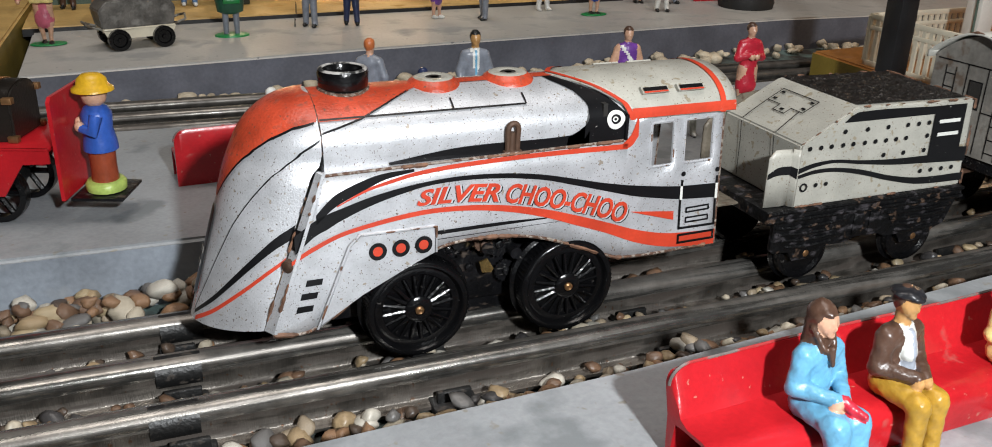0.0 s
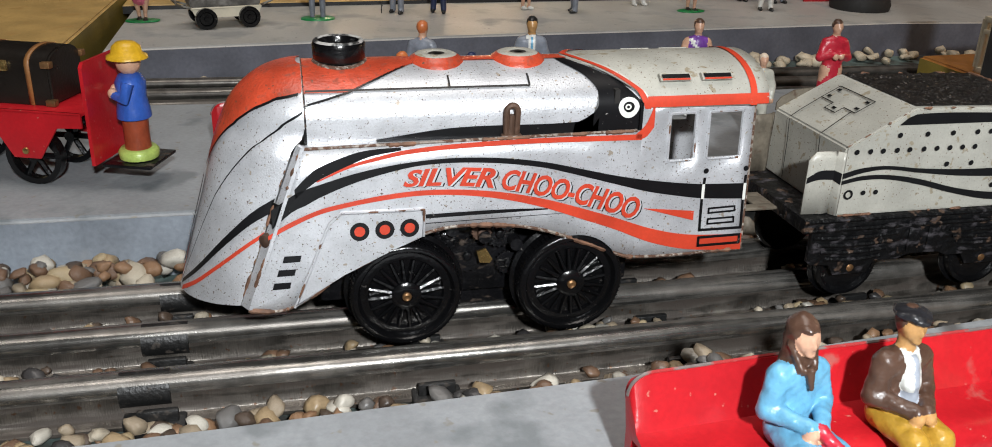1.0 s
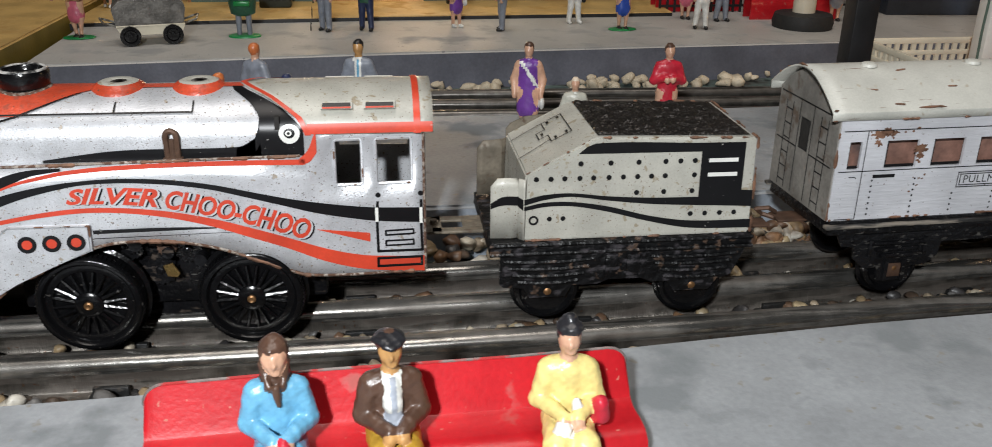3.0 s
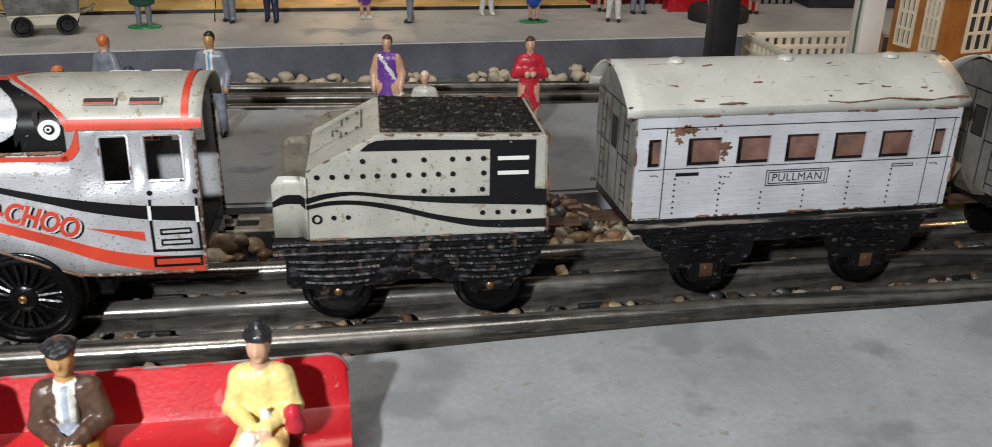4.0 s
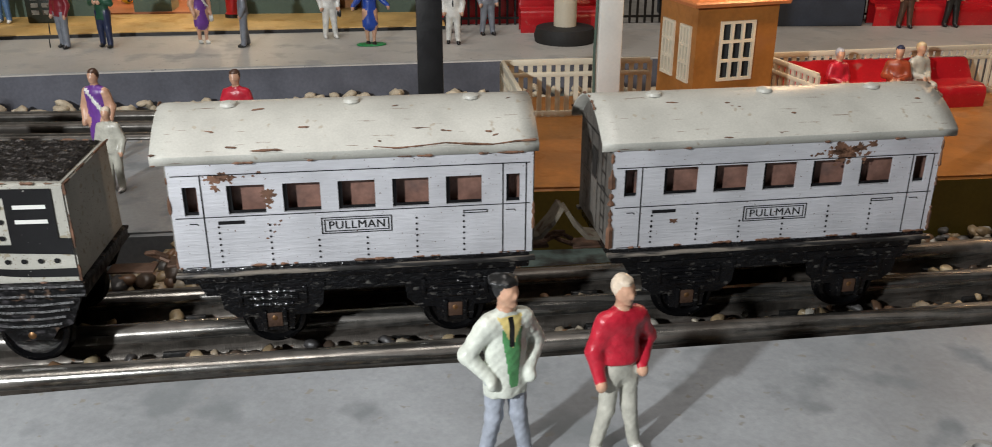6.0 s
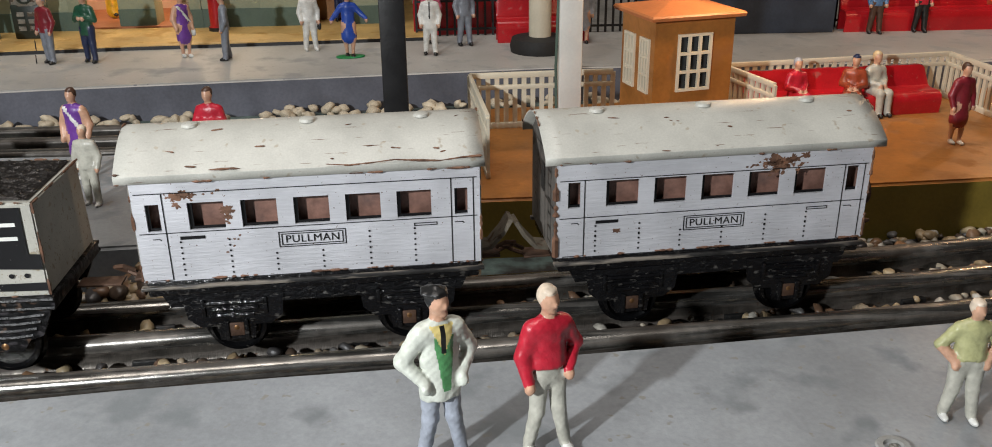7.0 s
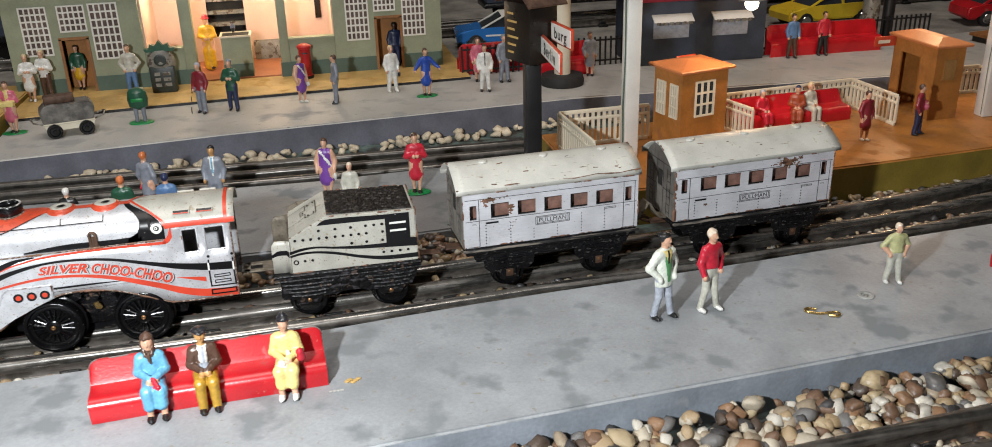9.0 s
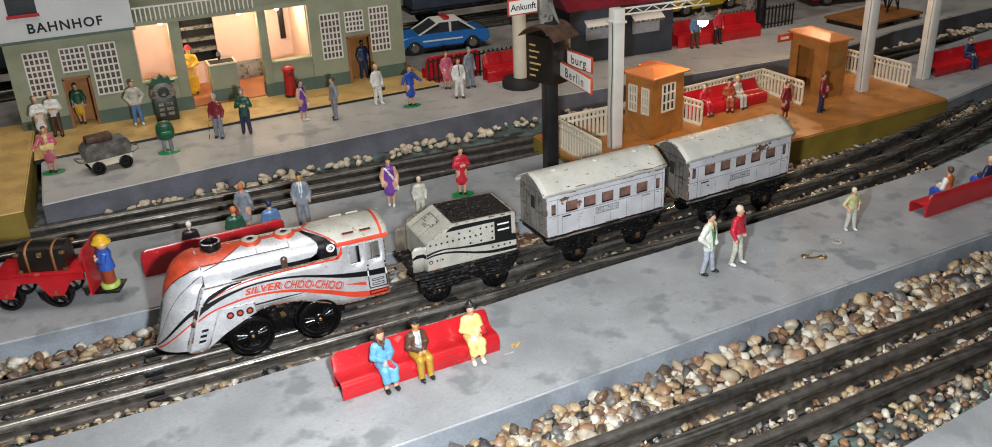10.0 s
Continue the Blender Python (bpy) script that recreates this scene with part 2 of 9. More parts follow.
SKIN = paint("figure_skin", (0.62, 0.36, 0.24))
F = {k: paint("figure_" + k, c) for k, c in dict(
    sky=(0.13, 0.36, 0.54), brown=(0.085, 0.045, 0.03), mustard=(0.42, 0.24, 0.03), lemon=(0.72, 0.58, 0.22), navy=(0.02, 0.03, 0.08),
    white=(0.72, 0.72, 0.68), flaxen=(0.66, 0.55, 0.43), grey=(0.22, 0.24, 0.28), palegrey=(0.36, 0.39, 0.45), mint=(0.66, 0.69, 0.61), skin=(0.62, 0.36, 0.24), crimson=(0.50, 0.02, 0.04),
    stone=(0.50, 0.49, 0.42), olive=(0.44, 0.44, 0.22), purple=(0.16, 0.05, 0.30), blue=(0.02, 0.07, 0.38), black=(0.015, 0.015, 0.015),
    green=(0.02, 0.09, 0.05), teal=(0.03, 0.13, 0.12), pink=(0.55, 0.12, 0.18), blond=(0.62, 0.48, 0.28), yellow=(0.66, 0.38, 0.02),
    maroon=(0.22, 0.02, 0.03), terracotta=(0.30, 0.06, 0.025), lime=(0.38, 0.50, 0.12), royal=(0.035, 0.11, 0.46), denim=(0.10, 0.20, 0.38), orange=(0.55, 0.16, 0.05),
    ink=(0.018, 0.018, 0.021), base=(0.01, 0.26, 0.07), leaf=(0.10, 0.32, 0.12), tan=(0.50, 0.27, 0.10)).items()}


# ---- mesh tools ----
def finish(bm, name, mats, smooth=True, angle=40):
    bmesh.ops.recalc_face_normals(bm, faces=bm.faces)
    me = bpy.data.meshes.new(name)
    bm.to_mesh(me)
    bm.free()
    for m in (mats if isinstance(mats, (list, tuple)) else [mats]):
        me.materials.append(m)
    if smooth:
        me.shade_smooth()
        me.set_sharp_from_angle(angle=radians(angle))
    return me


def thing(name, label, category, m=None, group="", kind=""):
    ob = new(name)
    ob.empty_display_size = 0.01
    if m is not None:
        ob.matrix_world = m
    return tagged(ob, label, category, group, kind)


def part(name, bm, mats, parent=None, label="", m=None, smooth=True, angle=40):
    ob = new(name, finish(bm, name, mats, smooth, angle))
    if parent is not None:
        ob.parent = parent
    if m is not None:
        ob.matrix_basis = m
    if label:
        ob["label"] = label
    return ob


def solo(name, bm, mats, label, category, m=None, group="", kind="", smooth=True, angle=40):
    return tagged(part(name, bm, mats, None, "", m, smooth, angle), label, category, group, kind)


def box(bm, x0, y0, z0, x1, y1, z1, bevel=0.0, mi=0):
    vs = [bm.verts.new((x, y, z)) for x in (x0, x1) for y in (y0, y1) for z in (z0, z1)]
    fs = [bm.faces.new([vs[i] for i in q]) for q in ((0, 1, 3, 2), (4, 6, 7, 5), (0, 4, 5, 1), (2, 3, 7, 6), (0, 2, 6, 4), (1, 5, 7, 3))]
    for f in fs:
        f.material_index = mi
    if bevel:
        es = list({e for f in fs for e in f.edges})
        r = bmesh.ops.bevel(bm, geom=es, offset=bevel, segments=2, affect="EDGES", profile=0.5)
        for f in r["faces"]:
            f.material_index = mi
    return vs


def tube(bm, pts, radii, seg=10, mi=0, flat=1.0, cap=True):
    """A tube through pts; radii may be one number or one for each point."""
    pts = [Vector(p) for p in pts]
    if not isinstance(radii, (list, tuple)):
        radii = [radii] * len(pts)
    rings, up = [], None
    for i, p in enumerate(pts):
        d = (pts[min(i + 1, len(pts) - 1)] - pts[max(i - 1, 0)]).normalized()
        if up is None:
            up = Vector((0, 0, 1)) if abs(d.z) < 0.9 else Vector((0, 1, 0))
        a = d.cross(up).normalized()
        b = a.cross(d).normalized()
        up = b
        rings.append([bm.verts.new(p + radii[i] * (a * math.cos(k * math.tau / seg) + b * flat * math.sin(k * math.tau / seg))) for k in range(seg)])
    skin(bm, rings, mi, cap)


def skin(bm, rings, mi=0, cap=True, closed=True):
    n = len(rings[0])
    for r0, r1 in zip(rings, rings[1:]):
        for k in range(n if closed else n - 1):
            bm.faces.new((r0[k], r0[(k + 1) % n], r1[(k + 1) % n], r1[k])).material_index = mi
    if cap:
        for r in (rings[0], rings[-1]):
            bm.faces.new(r).material_index = mi


def loft(bm, rows, seg=16, mi=0, cap=True):
    """Stacked ovals: rows of (cx, cy, z, rx, ry)."""
    skin(bm, [[bm.verts.new((cx + rx * math.cos(k * math.tau / seg), cy + ry * math.sin(k * math.tau / seg), z)) for k in range(seg)]
              for cx, cy, z, rx, ry in rows], mi, cap)


def turned(bm, c, axis, rows, seg=28, mi=0, cap=True):
    """A turned shape: rows of (distance along the axis, radius)."""
    c, axis = Vector(c), Vector(axis).normalized()
    up = Vector((0, 0, 1)) if abs(axis.z) < 0.9 else Vector((1, 0, 0))
    a = axis.cross(up).normalized()
    b = a.cross(axis)
    skin(bm, [[bm.verts.new(c + axis * h + r * (a * math.cos(k * math.tau / seg) + b * math.sin(k * math.tau / seg))) for k in range(seg)]
              for h, r in rows], mi, cap)


def ball(bm, c, rx, ry=None, rz=None, sub=2, mi=0):
    ry, rz = ry or rx, rz or rx
    r = bmesh.ops.create_icosphere(bm, subdivisions=sub, radius=1.0)
    for v in r["verts"]:
        v.co = Vector((c[0] + v.co.x * rx, c[1] + v.co.y * ry, c[2] + v.co.z * rz))
        for f in v.link_faces:
            f.material_index = mi


def prism(bm, outline, y0, y1, axis="y", mi=0):
    """A flat outline of (u, v) given thickness along an axis."""
    put = {"y": lambda u, v, d: (u, d, v), "z": lambda u, v, d: (u, v, d), "x": lambda u, v, d: (d, u, v)}[axis]
    a = [bm.verts.new(put(u, v, y0)) for u, v in outline]
    b = [bm.verts.new(put(u, v, y1)) for u, v in outline]
    n = len(a)
    bm.faces.new(a).material_index = mi
    bm.faces.new(b[::-1]).material_index = mi
    for k in range(n):
        bm.faces.new((a[k], b[k], b[(k + 1) % n], a[(k + 1) % n])).material_index = mi


def lerp_table(rows, x):
    if x <= rows[0][0]:
        return rows[0][1]
    for (x0, y0), (x1, y1) in zip(rows, rows[1:]):
        if x <= x1:
            return y0 + (y1 - y0) * (x - x0) / (x1 - x0)
    return rows[-1][1]


def smooth_table(rows, x):
    """Catmull-Rom through (x, y) rows."""
    if x <= rows[0][0]:
        return rows[0][1]
    if x >= rows[-1][0]:
        return rows[-1][1]
    i = max(k for k in range(len(rows) - 1) if rows[k][0] <= x)
    p1, p2 = rows[i], rows[i + 1]
    p0, p3 = rows[max(i - 1, 0)], rows[min(i + 2, len(rows) - 1)]
    h = p2[0] - p1[0]
    t = (x - p1[0]) / h
    m1 = (p2[1] - p0[1]) / (p2[0] - p0[0]) * h
    m2 = (p3[1] - p1[1]) / (p3[0] - p1[0]) * h
    return (2 * t ** 3 - 3 * t * t + 1) * p1[1] + (t ** 3 - 2 * t * t + t) * m1 + (-2 * t ** 3 + 3 * t * t) * p2[1] + (t ** 3 - t * t) * m2


def ribbon(bm, surf, low, high, n=40, mi=0):
    """A printed band on a surface: surf(u, v) gives the place; low and high are tables of v over u."""
    u0, u1 = max(low[0][0], high[0][0]), min(low[-1][0], high[-1][0])
    prev = None
    for k in range(n + 1):
        u = u0 + (u1 - u0) * k / n
        a, b = smooth_table(low, u), smooth_table(high, u)
        m = 3
        col = [bm.verts.new(surf(u, a + (b - a) * j / m)) for j in range(m + 1)]
        if prev:
            for j in range(m):
                bm.faces.new((prev[j], col[j], col[j + 1], prev[j + 1])).material_index = mi
        prev = col


def line(bm, surf, pts, width, n=6, mi=0):
    """A thin printed line through (u, v) points."""
    for (u0, v0), (u1, v1) in zip(pts, pts[1:]):
        d = Vector((u1 - u0, v1 - v0))
        if d.length < 1e-9:
            continue
        s = Vector((-d.y, d.x)).normalized() * width / 2
        e = d.normalized() * width * 0.3
        prev = None
        for k in range(n + 1):
            c = Vector((u0, v0)) - e + (d + 2 * e) * k / n
            q = [bm.verts.new(surf(*(c - s))), bm.verts.new(surf(*(c + s)))]
            if prev:
                bm.faces.new((prev[0], q[0], q[1], prev[1])).material_index = mi
            prev = q


def spot(bm, surf, u, v, r, r_in=0.0, seg=16, mi=0):
    outer = [bm.verts.new(surf(u + r * math.cos(k * math.tau / seg), v + r * math.sin(k * math.tau / seg))) for k in range(seg)]
    if r_in:
        inner = [bm.verts.new(surf(u + r_in * math.cos(k * math.tau / seg), v + r_in * math.sin(k * math.tau / seg))) for k in range(seg)]
        for k in range(seg):
            bm.faces.new((outer[k], outer[(k + 1) % seg], inner[(k + 1) % seg], inner[k])).material_index = mi
    else:
        bm.faces.new(outer).material_index = mi


def lettering(bm, text, size, place, shear=0.0, bold=0.0, spacing=1.0, depth=0.0):
    """Letters of the built-in font, each point put where place(u, v) says."""
    cu = bpy.data.curves.new("letters", "FONT")
    cu.body, cu.size, cu.shear, cu.offset, cu.space_character = text, size, shear, bold, spacing
    cu.resolution_u = 3
    cu.align_x = "CENTER"
    ob = bpy.data.objects.new("letters", cu)
    scene.collection.objects.link(ob)
    bpy.context.view_layer.update()
    me = bpy.data.meshes.new_from_object(ob.evaluated_get(bpy.context.evaluated_depsgraph_get()))
    b2 = bmesh.new()
    b2.from_mesh(me)
    bmesh.ops.triangulate(b2, faces=b2.faces)
    vs = {v: bm.verts.new(place(v.co.x, v.co.y)) for v in b2.verts}
    for f in b2.faces:
        try:
            bm.faces.new([vs[v] for v in f.verts])
        except ValueError:
            pass
    b2.free()
    bpy.data.objects.remove(ob)
    bpy.data.curves.remove(cu)
    bpy.data.meshes.remove(me)


# ---- the plan ----
def bend(x):
    """How far the main track has swung away at x."""
    if x <= 0.2:
        return x * x / 7.0 if x > 0 else 0.0
    return 0.005714 + 0.0571 * (x - 0.2) + 0.4 * max(0.0, x - 0.4) ** 2


Z_NEAR, Z_MID, Z_FAR = 0.0208, 0.0203, 0.022

bm = bmesh.new()
box(bm, -2.0, -1.2, -0.03, 2.6, 2.2, 0.0)
solo("ground", bm, GROUND, "blue-green painted layout board under tracks and platforms", "layout board", kind="structure")


def slab(name, outline, z0, z1, mats, label, lip=0.0012):
    """A platform: a raised slab with a worn edge; the top takes the first material, the sides the second."""
    bm = bmesh.new()
    prism(bm, outline, z0, z1, "z", 1)
    bm.normal_update()
    top = max(bm.faces, key=lambda f: f.calc_center_median().z if abs(f.normal.z) > 0.9 else -9)
    top.material_index = 0
    r = bmesh.ops.bevel(bm, geom=list(top.edges), offset=lip, segments=3, affect="EDGES")
    for f in r["faces"]:
        f.material_index = 0
    return solo(name, bm, mats, label, "platform", kind="structure")


back = [(-0.7, -0.047), (-0.1, -0.0425), (-0.04, -0.0407), (0.0, -0.0388), (0.04, -0.0370), (0.11, -0.0310), (0.16, -0.0262), (0.2, -0.0228), (0.24, -0.0205), (0.28, -0.0190), (0.34, -0.0158), (0.41, -0.0115), (0.46, -0.0085), (0.55, -0.0030), (0.7, 0.026), (1.2, 0.150)]
front = [(1.2, -0.008), (0.7, -0.083), (0.5, -0.1075), (0.4, -0.1125), (0.3, -0.1178), (0.25, -0.1205), (0.2, -0.1233), (0.15, -0.1262), (0.1, -0.1295), (0.0, -0.1340), (-0.7, -0.138)]
slab("platform_near", back + front, 0.0, Z_NEAR, [PLATFORM, PLATFORM_FACE], "grey painted platform with mottled worn stains beside the track")
slab("platform_mid", [(-0.7, 0.075), (-0.15, 0.0722), (-0.05, 0.0710), (0.1, 0.0700), (0.2, 0.0735), (0.296, 0.083), (0.300, 0.188), (0.13, 0.181), (-0.1, 0.192), (-0.7, 0.22)],
     0.0, Z_MID, [PLATFORM, PLATFORM_FACE], "grey painted platform between two tracks")
slab("platform_far", [(-0.113, 0.288), (0.06, 0.306), (0.36, 0.325), (0.65, 0.309), (0.72, 0.306), (0.80, 0.318), (0.86, 0.336), (1.05, 0.358), (1.9, 0.45), (1.9, 0.60), (1.05, 0.475), (0.8, 0.445), (0.30, 0.440), (0.285, 0.47), (-0.113, 0.47)],
     0.0, Z_FAR, [PLATFORM_PALE, ROADGREY], "light grey station platform with a dark grey side")
slab("platform_front", [(-0.7, -0.9), (1.6, -0.9), (1.6, 0.02), (0.7, -0.15), (0.42, -0.222), (0.2, -0.248), (0.0, -0.262), (-0.7, -0.27)], 0.0, 0.014,
     [PLATFORM, PLATFORM_FACE], "pale grey platform edge beside the front track")
slab("pavement_station", [(-0.118, 0.396), (0.08, 0.410), (0.285, 0.418), (0.285, 0.62), (-0.118, 0.62)], Z_FAR - 0.002, Z_FAR + 0.003, [OCHRE, BLACK],
     "ochre pavement with a black kerb in front of the station", 0.0006)
slab("platform_orange", [(0.300, 0.0930), (0.42, 0.0920), (0.50, 0.0940), (0.56, 0.0975), (0.690, 0.1068), (0.700, 0.232), (0.5, 0.235), (0.300, 0.222)], 0.0, 0.025,
     [WOODORANGE, OLIVE], "orange brown platform with an olive yellow side")
slab("platform_left", [(-0.9, 0.25), (-0.125, 0.262), (-0.115, 0.50), (-0.9, 0.50)], 0.0, 0.030, [OCHRE, OLIVE], "ochre building base at the end of the platform")

# the room round the table
for nm, b in (("wall_north", (-3, 2.6, -0.9, 3.6, 2.7, 2.6)), ("wall_south", (-3, -2.7, -0.9, 3.6, -2.6, 2.6)),
              ("wall_west", (-3.1, -2.6, -0.9, -3.0, 2.6, 2.6)), ("wall_east", (3.6, -2.6, -0.9, 3.7, 2.6, 2.6))):
    bm = bmesh.new()
    box(bm, *b)
    solo(nm, bm, ROOMWALL, "plain dim room wall behind the layout", "wall", kind="structure")
bm = bmesh.new()
box(bm, -3.1, -2.7, 2.6, 3.7, 2.7, 2.7)
solo("ceiling", bm, ROOMWALL, "plain room ceiling", "ceiling", kind="structure")
bm = bmesh.new()
box(bm, -3.1, -2.7, -1.0, 3.7, 2.7, -0.9)
solo("floor", bm, ROOMFLOOR, "dark brown room floor", "floor", kind="structure")


# ---- tracks ----
def track(label, path, gauge_half, x0, x1, z=0.0, joints=(), rail_mat=None):
    """Three hollow tin rails on black sleepers; path(x) gives the middle rail's y."""
    root = thing("track", label, "railway track", pose(0, 0, 0), "railway tracks")
    prof = [(-0.0062, 0.0015), (-0.0062, 0.0024), (-0.0054, 0.0027), (-0.0035, 0.0028), (-0.0030, 0.0033), (-0.0027, 0.0080), (-0.0031, 0.0086), (-0.0035, 0.0100), (-0.0032, 0.0114), (-0.0020, 0.0123), (0, 0.0126),
            (0.0020, 0.0123), (0.0032, 0.0114), (0.0035, 0.0100), (0.0031, 0.0086), (0.0027, 0.0080), (0.0030, 0.0033), (0.0035, 0.0028), (0.0054, 0.0027), (0.0062, 0.0024), (0.0062, 0.0015)]
    for off in (-gauge_half, 0.0, gauge_half):
        bm = bmesh.new()
        rings = []
        n = 90
        for k in range(n + 1):
            x = x0 + (x1 - x0) * k / n
            s = (path(x + 0.01) - path(x - 0.01)) / 0.02
            nx, ny = -s / math.hypot(1, s), 1 / math.hypot(1, s)
            rings.append([bm.verts.new((x + nx * (off + y), path(x) + ny * (off + y), z + h)) for y, h in prof])
        skin(bm, rings)
        for f in bm.faces:
            if f.calc_center_median().z < z + 0.0083:
                f.material_index = 1
        part("rail", bm, [rail_mat or STEEL, GRIMY], root, angle=50)
        for xj in joints:
            bm = bmesh.new()
            tube(bm, [(xj - 0.0055 + off * 0.1, path(xj) + off, z + 0.0084), (xj + 0.0055 + off * 0.1, path(xj) + off, z + 0.0084)], 0.0043, 12)
            box(bm, xj - 0.0050 + off * 0.1, path(xj) + off - 0.0068, z + 0.0012, xj + 0.0050 + off * 0.1, path(xj) + off + 0.0068, z + 0.0040, 0.0005)
            part("rail_joint", bm, SLEEPER, root, "dirty black joint sleeve")
    first = None
    x = x0 + (0.0145 if joints else 0.03)
    while x < x1:
        s = math.atan((path(x + 0.01) - path(x - 0.01)) / 0.02)
        m = Matrix.Translation((x, path(x), z)) @ Matrix.Rotation(s, 4, "Z")
        if first is None:
            bm = bmesh.new()
            w = gauge_half + 0.0120
            box(bm, -0.006, -w, 0.0005, 0.006, w, 0.0032, 0.0006)
            for o in (-gauge_half, 0, gauge_half):
                box(bm, -0.0045, o - 0.0068, 0.003, 0.0045, o - 0.0052, 0.0062, 0.0004)
                box(bm, -0.0045, o + 0.0052, 0.003, 0.0045, o + 0.0068, 0.0062, 0.0004)
            first = part("sleeper", bm, SLEEPER, root, m=m)
        else:
            ob = new("sleeper", first.data)
            ob.parent, ob.matrix_basis = root, m
        x += 0.063
    return root


G = 0.0220
main_mid = lambda x: 0.0170 + bend(x)
front_mid = lambda x: -0.1855 + (x * x / 11.8 if x > 0 else 0)


def rear_mid(x):
    u = min(1.0, max(0.0, (x - 0.38) / 0.5))
    return 0.2420 - 0.035 * x + 0.07 * u * u * (3 - 2 * u)



main_track = track("shiny and rust-stained three-rail track under the train", main_mid, G, -0.45, 1.1, 0.0, (-0.058,))
RUST_PLATE = material("crusted_rust", (0.22, 0.105, 0.055), 0.75, 0.0, 0.45, 900, 220, 0.8, (0.06, 0.04, 0.03), 0.55, 300, wear_soft=0.15)
bm = bmesh.new()
box(bm, 0.2975, 0.0318, 0.0020, 0.3255, 0.0425, 0.0048, 0.0008)
part("rust_plate", bm, RUST_PLATE, main_track, "rust-crusted tie plate between the rails")
track("worn three-rail track in front of the platform", front_mid, 0.0195, -0.3, 0.9, rail_mat=DULL_STEEL)
track("dull three-rail track behind the middle platform", rear_mid, 0.0200, -0.45, 1.0, rail_mat=DULL_STEEL)


ENDBROWN = material("grey_brown_tin", (0.165, 0.153, 0.138), 0.5, 0.15, 0.3, 700, 90, 0.2, (0.10, 0.075, 0.058), 0.58, 160, wear_soft=0.1)
ENDGREY = material("dirty_grey_tin", (0.25, 0.235, 0.21), 0.5, 0.15, 0.25, 700, 90, 0.2, (0.13, 0.095, 0.07), 0.56, 160, wear_soft=0.1)
RUSTFLAKE = material("rust_flake", (0.17, 0.085, 0.050), 0.7, 0.0, 0.45, 900, 300, 0.4)
EDGE = material("worn_edge", (0.30, 0.26, 0.22), 0.55, 0.1, 0.35, 1500, 200, 0.3, (0.10, 0.052, 0.034), 0.42, 900, wear_soft=0.10)


def edge_rust(parent, pts, r, seed, gap=0.0, label="brown rust along the edge", run_long=1.0):
    """An uneven crust of rust on an edge: thick, thin and missing by turns."""
    dense = []
    for a, b in zip(pts, pts[1:]):
        a, b = Vector(a), Vector(b)
        n = max(2, int((b - a).length / 0.0005))
        dense += [a + (b - a) * k / n for k in range(n)]
    bm = bmesh.new()
    run = []
    for k, p in enumerate(dense + [None]):
        q = noise.noise(Vector((k * 0.115 / run_long, seed * 3.1, 0.7))) + 0.6 / run_long * noise.noise(Vector((k * 0.42, seed * 1.7, 5.2))) - gap
        if p is not None and q > 0:
            run.append((p, r * min(1.0, 0.25 + 1.6 * q)))
            continue
        if len(run) > 2:
            radii = [w for _, w in run]
            radii[0] = radii[-1] = r * 0.1
            tube(bm, [tuple(c) for c, _ in run], radii, 5)
        run = []
    if len(bm.verts):
        tagged(part("edge_rust", bm, RUSTFLAKE, parent), label, kind="stuff")
    else:
        bm.free()


# ---- locomotive ----
def side_y(x, z):
    """The near side of the locomotive's body, before its middle plane."""
    return -(0.0175 + max(0.0, 0.086 - x) * 0.045) + (z - 0.03) * 0.06


LOW = [(-0.0365, 0.0255), (-0.0275, 0.0250), (-0.0148, 0.0325), (-0.006, 0.0365), (0.0055, 0.041), (0.0175, 0.0417), (0.0315, 0.0395), (0.0461, 0.034),
       (0.0563, 0.030), (0.0868, 0.0295)]
LEDGE = 0.0622
TOP = [(0.0220, -0.0535), (0.0370, -0.0490), (0.0456, -0.0463), (0.0558, -0.0434), (0.0640, -0.0405), (0.0700, -0.0370), (0.0745, -0.0318), (0.0764, -0.0270), (0.0771, -0.0217)]


def boiler_point(x, a):
    """A point on the boiler: a from 0 (near foot) to 1 (far foot)."""
    h, zf, zt = 0.0160, LEDGE - 0.001, 0.0766
    zs = 0.0668
    straight, arc = zs - zf, math.pi * 0.5 * (h + zt - zs)
    total = 2 * straight + arc
    d = a * total
    if d < straight:
        return Vector((x, -h, zf + d))
    if d > total - straight:
        return Vector((x, h, zf + total - d))
    th = (d - straight) / arc * math.pi
    return Vector((x, -h * math.cos(th), zs + (zt - zs) * math.sin(th)))


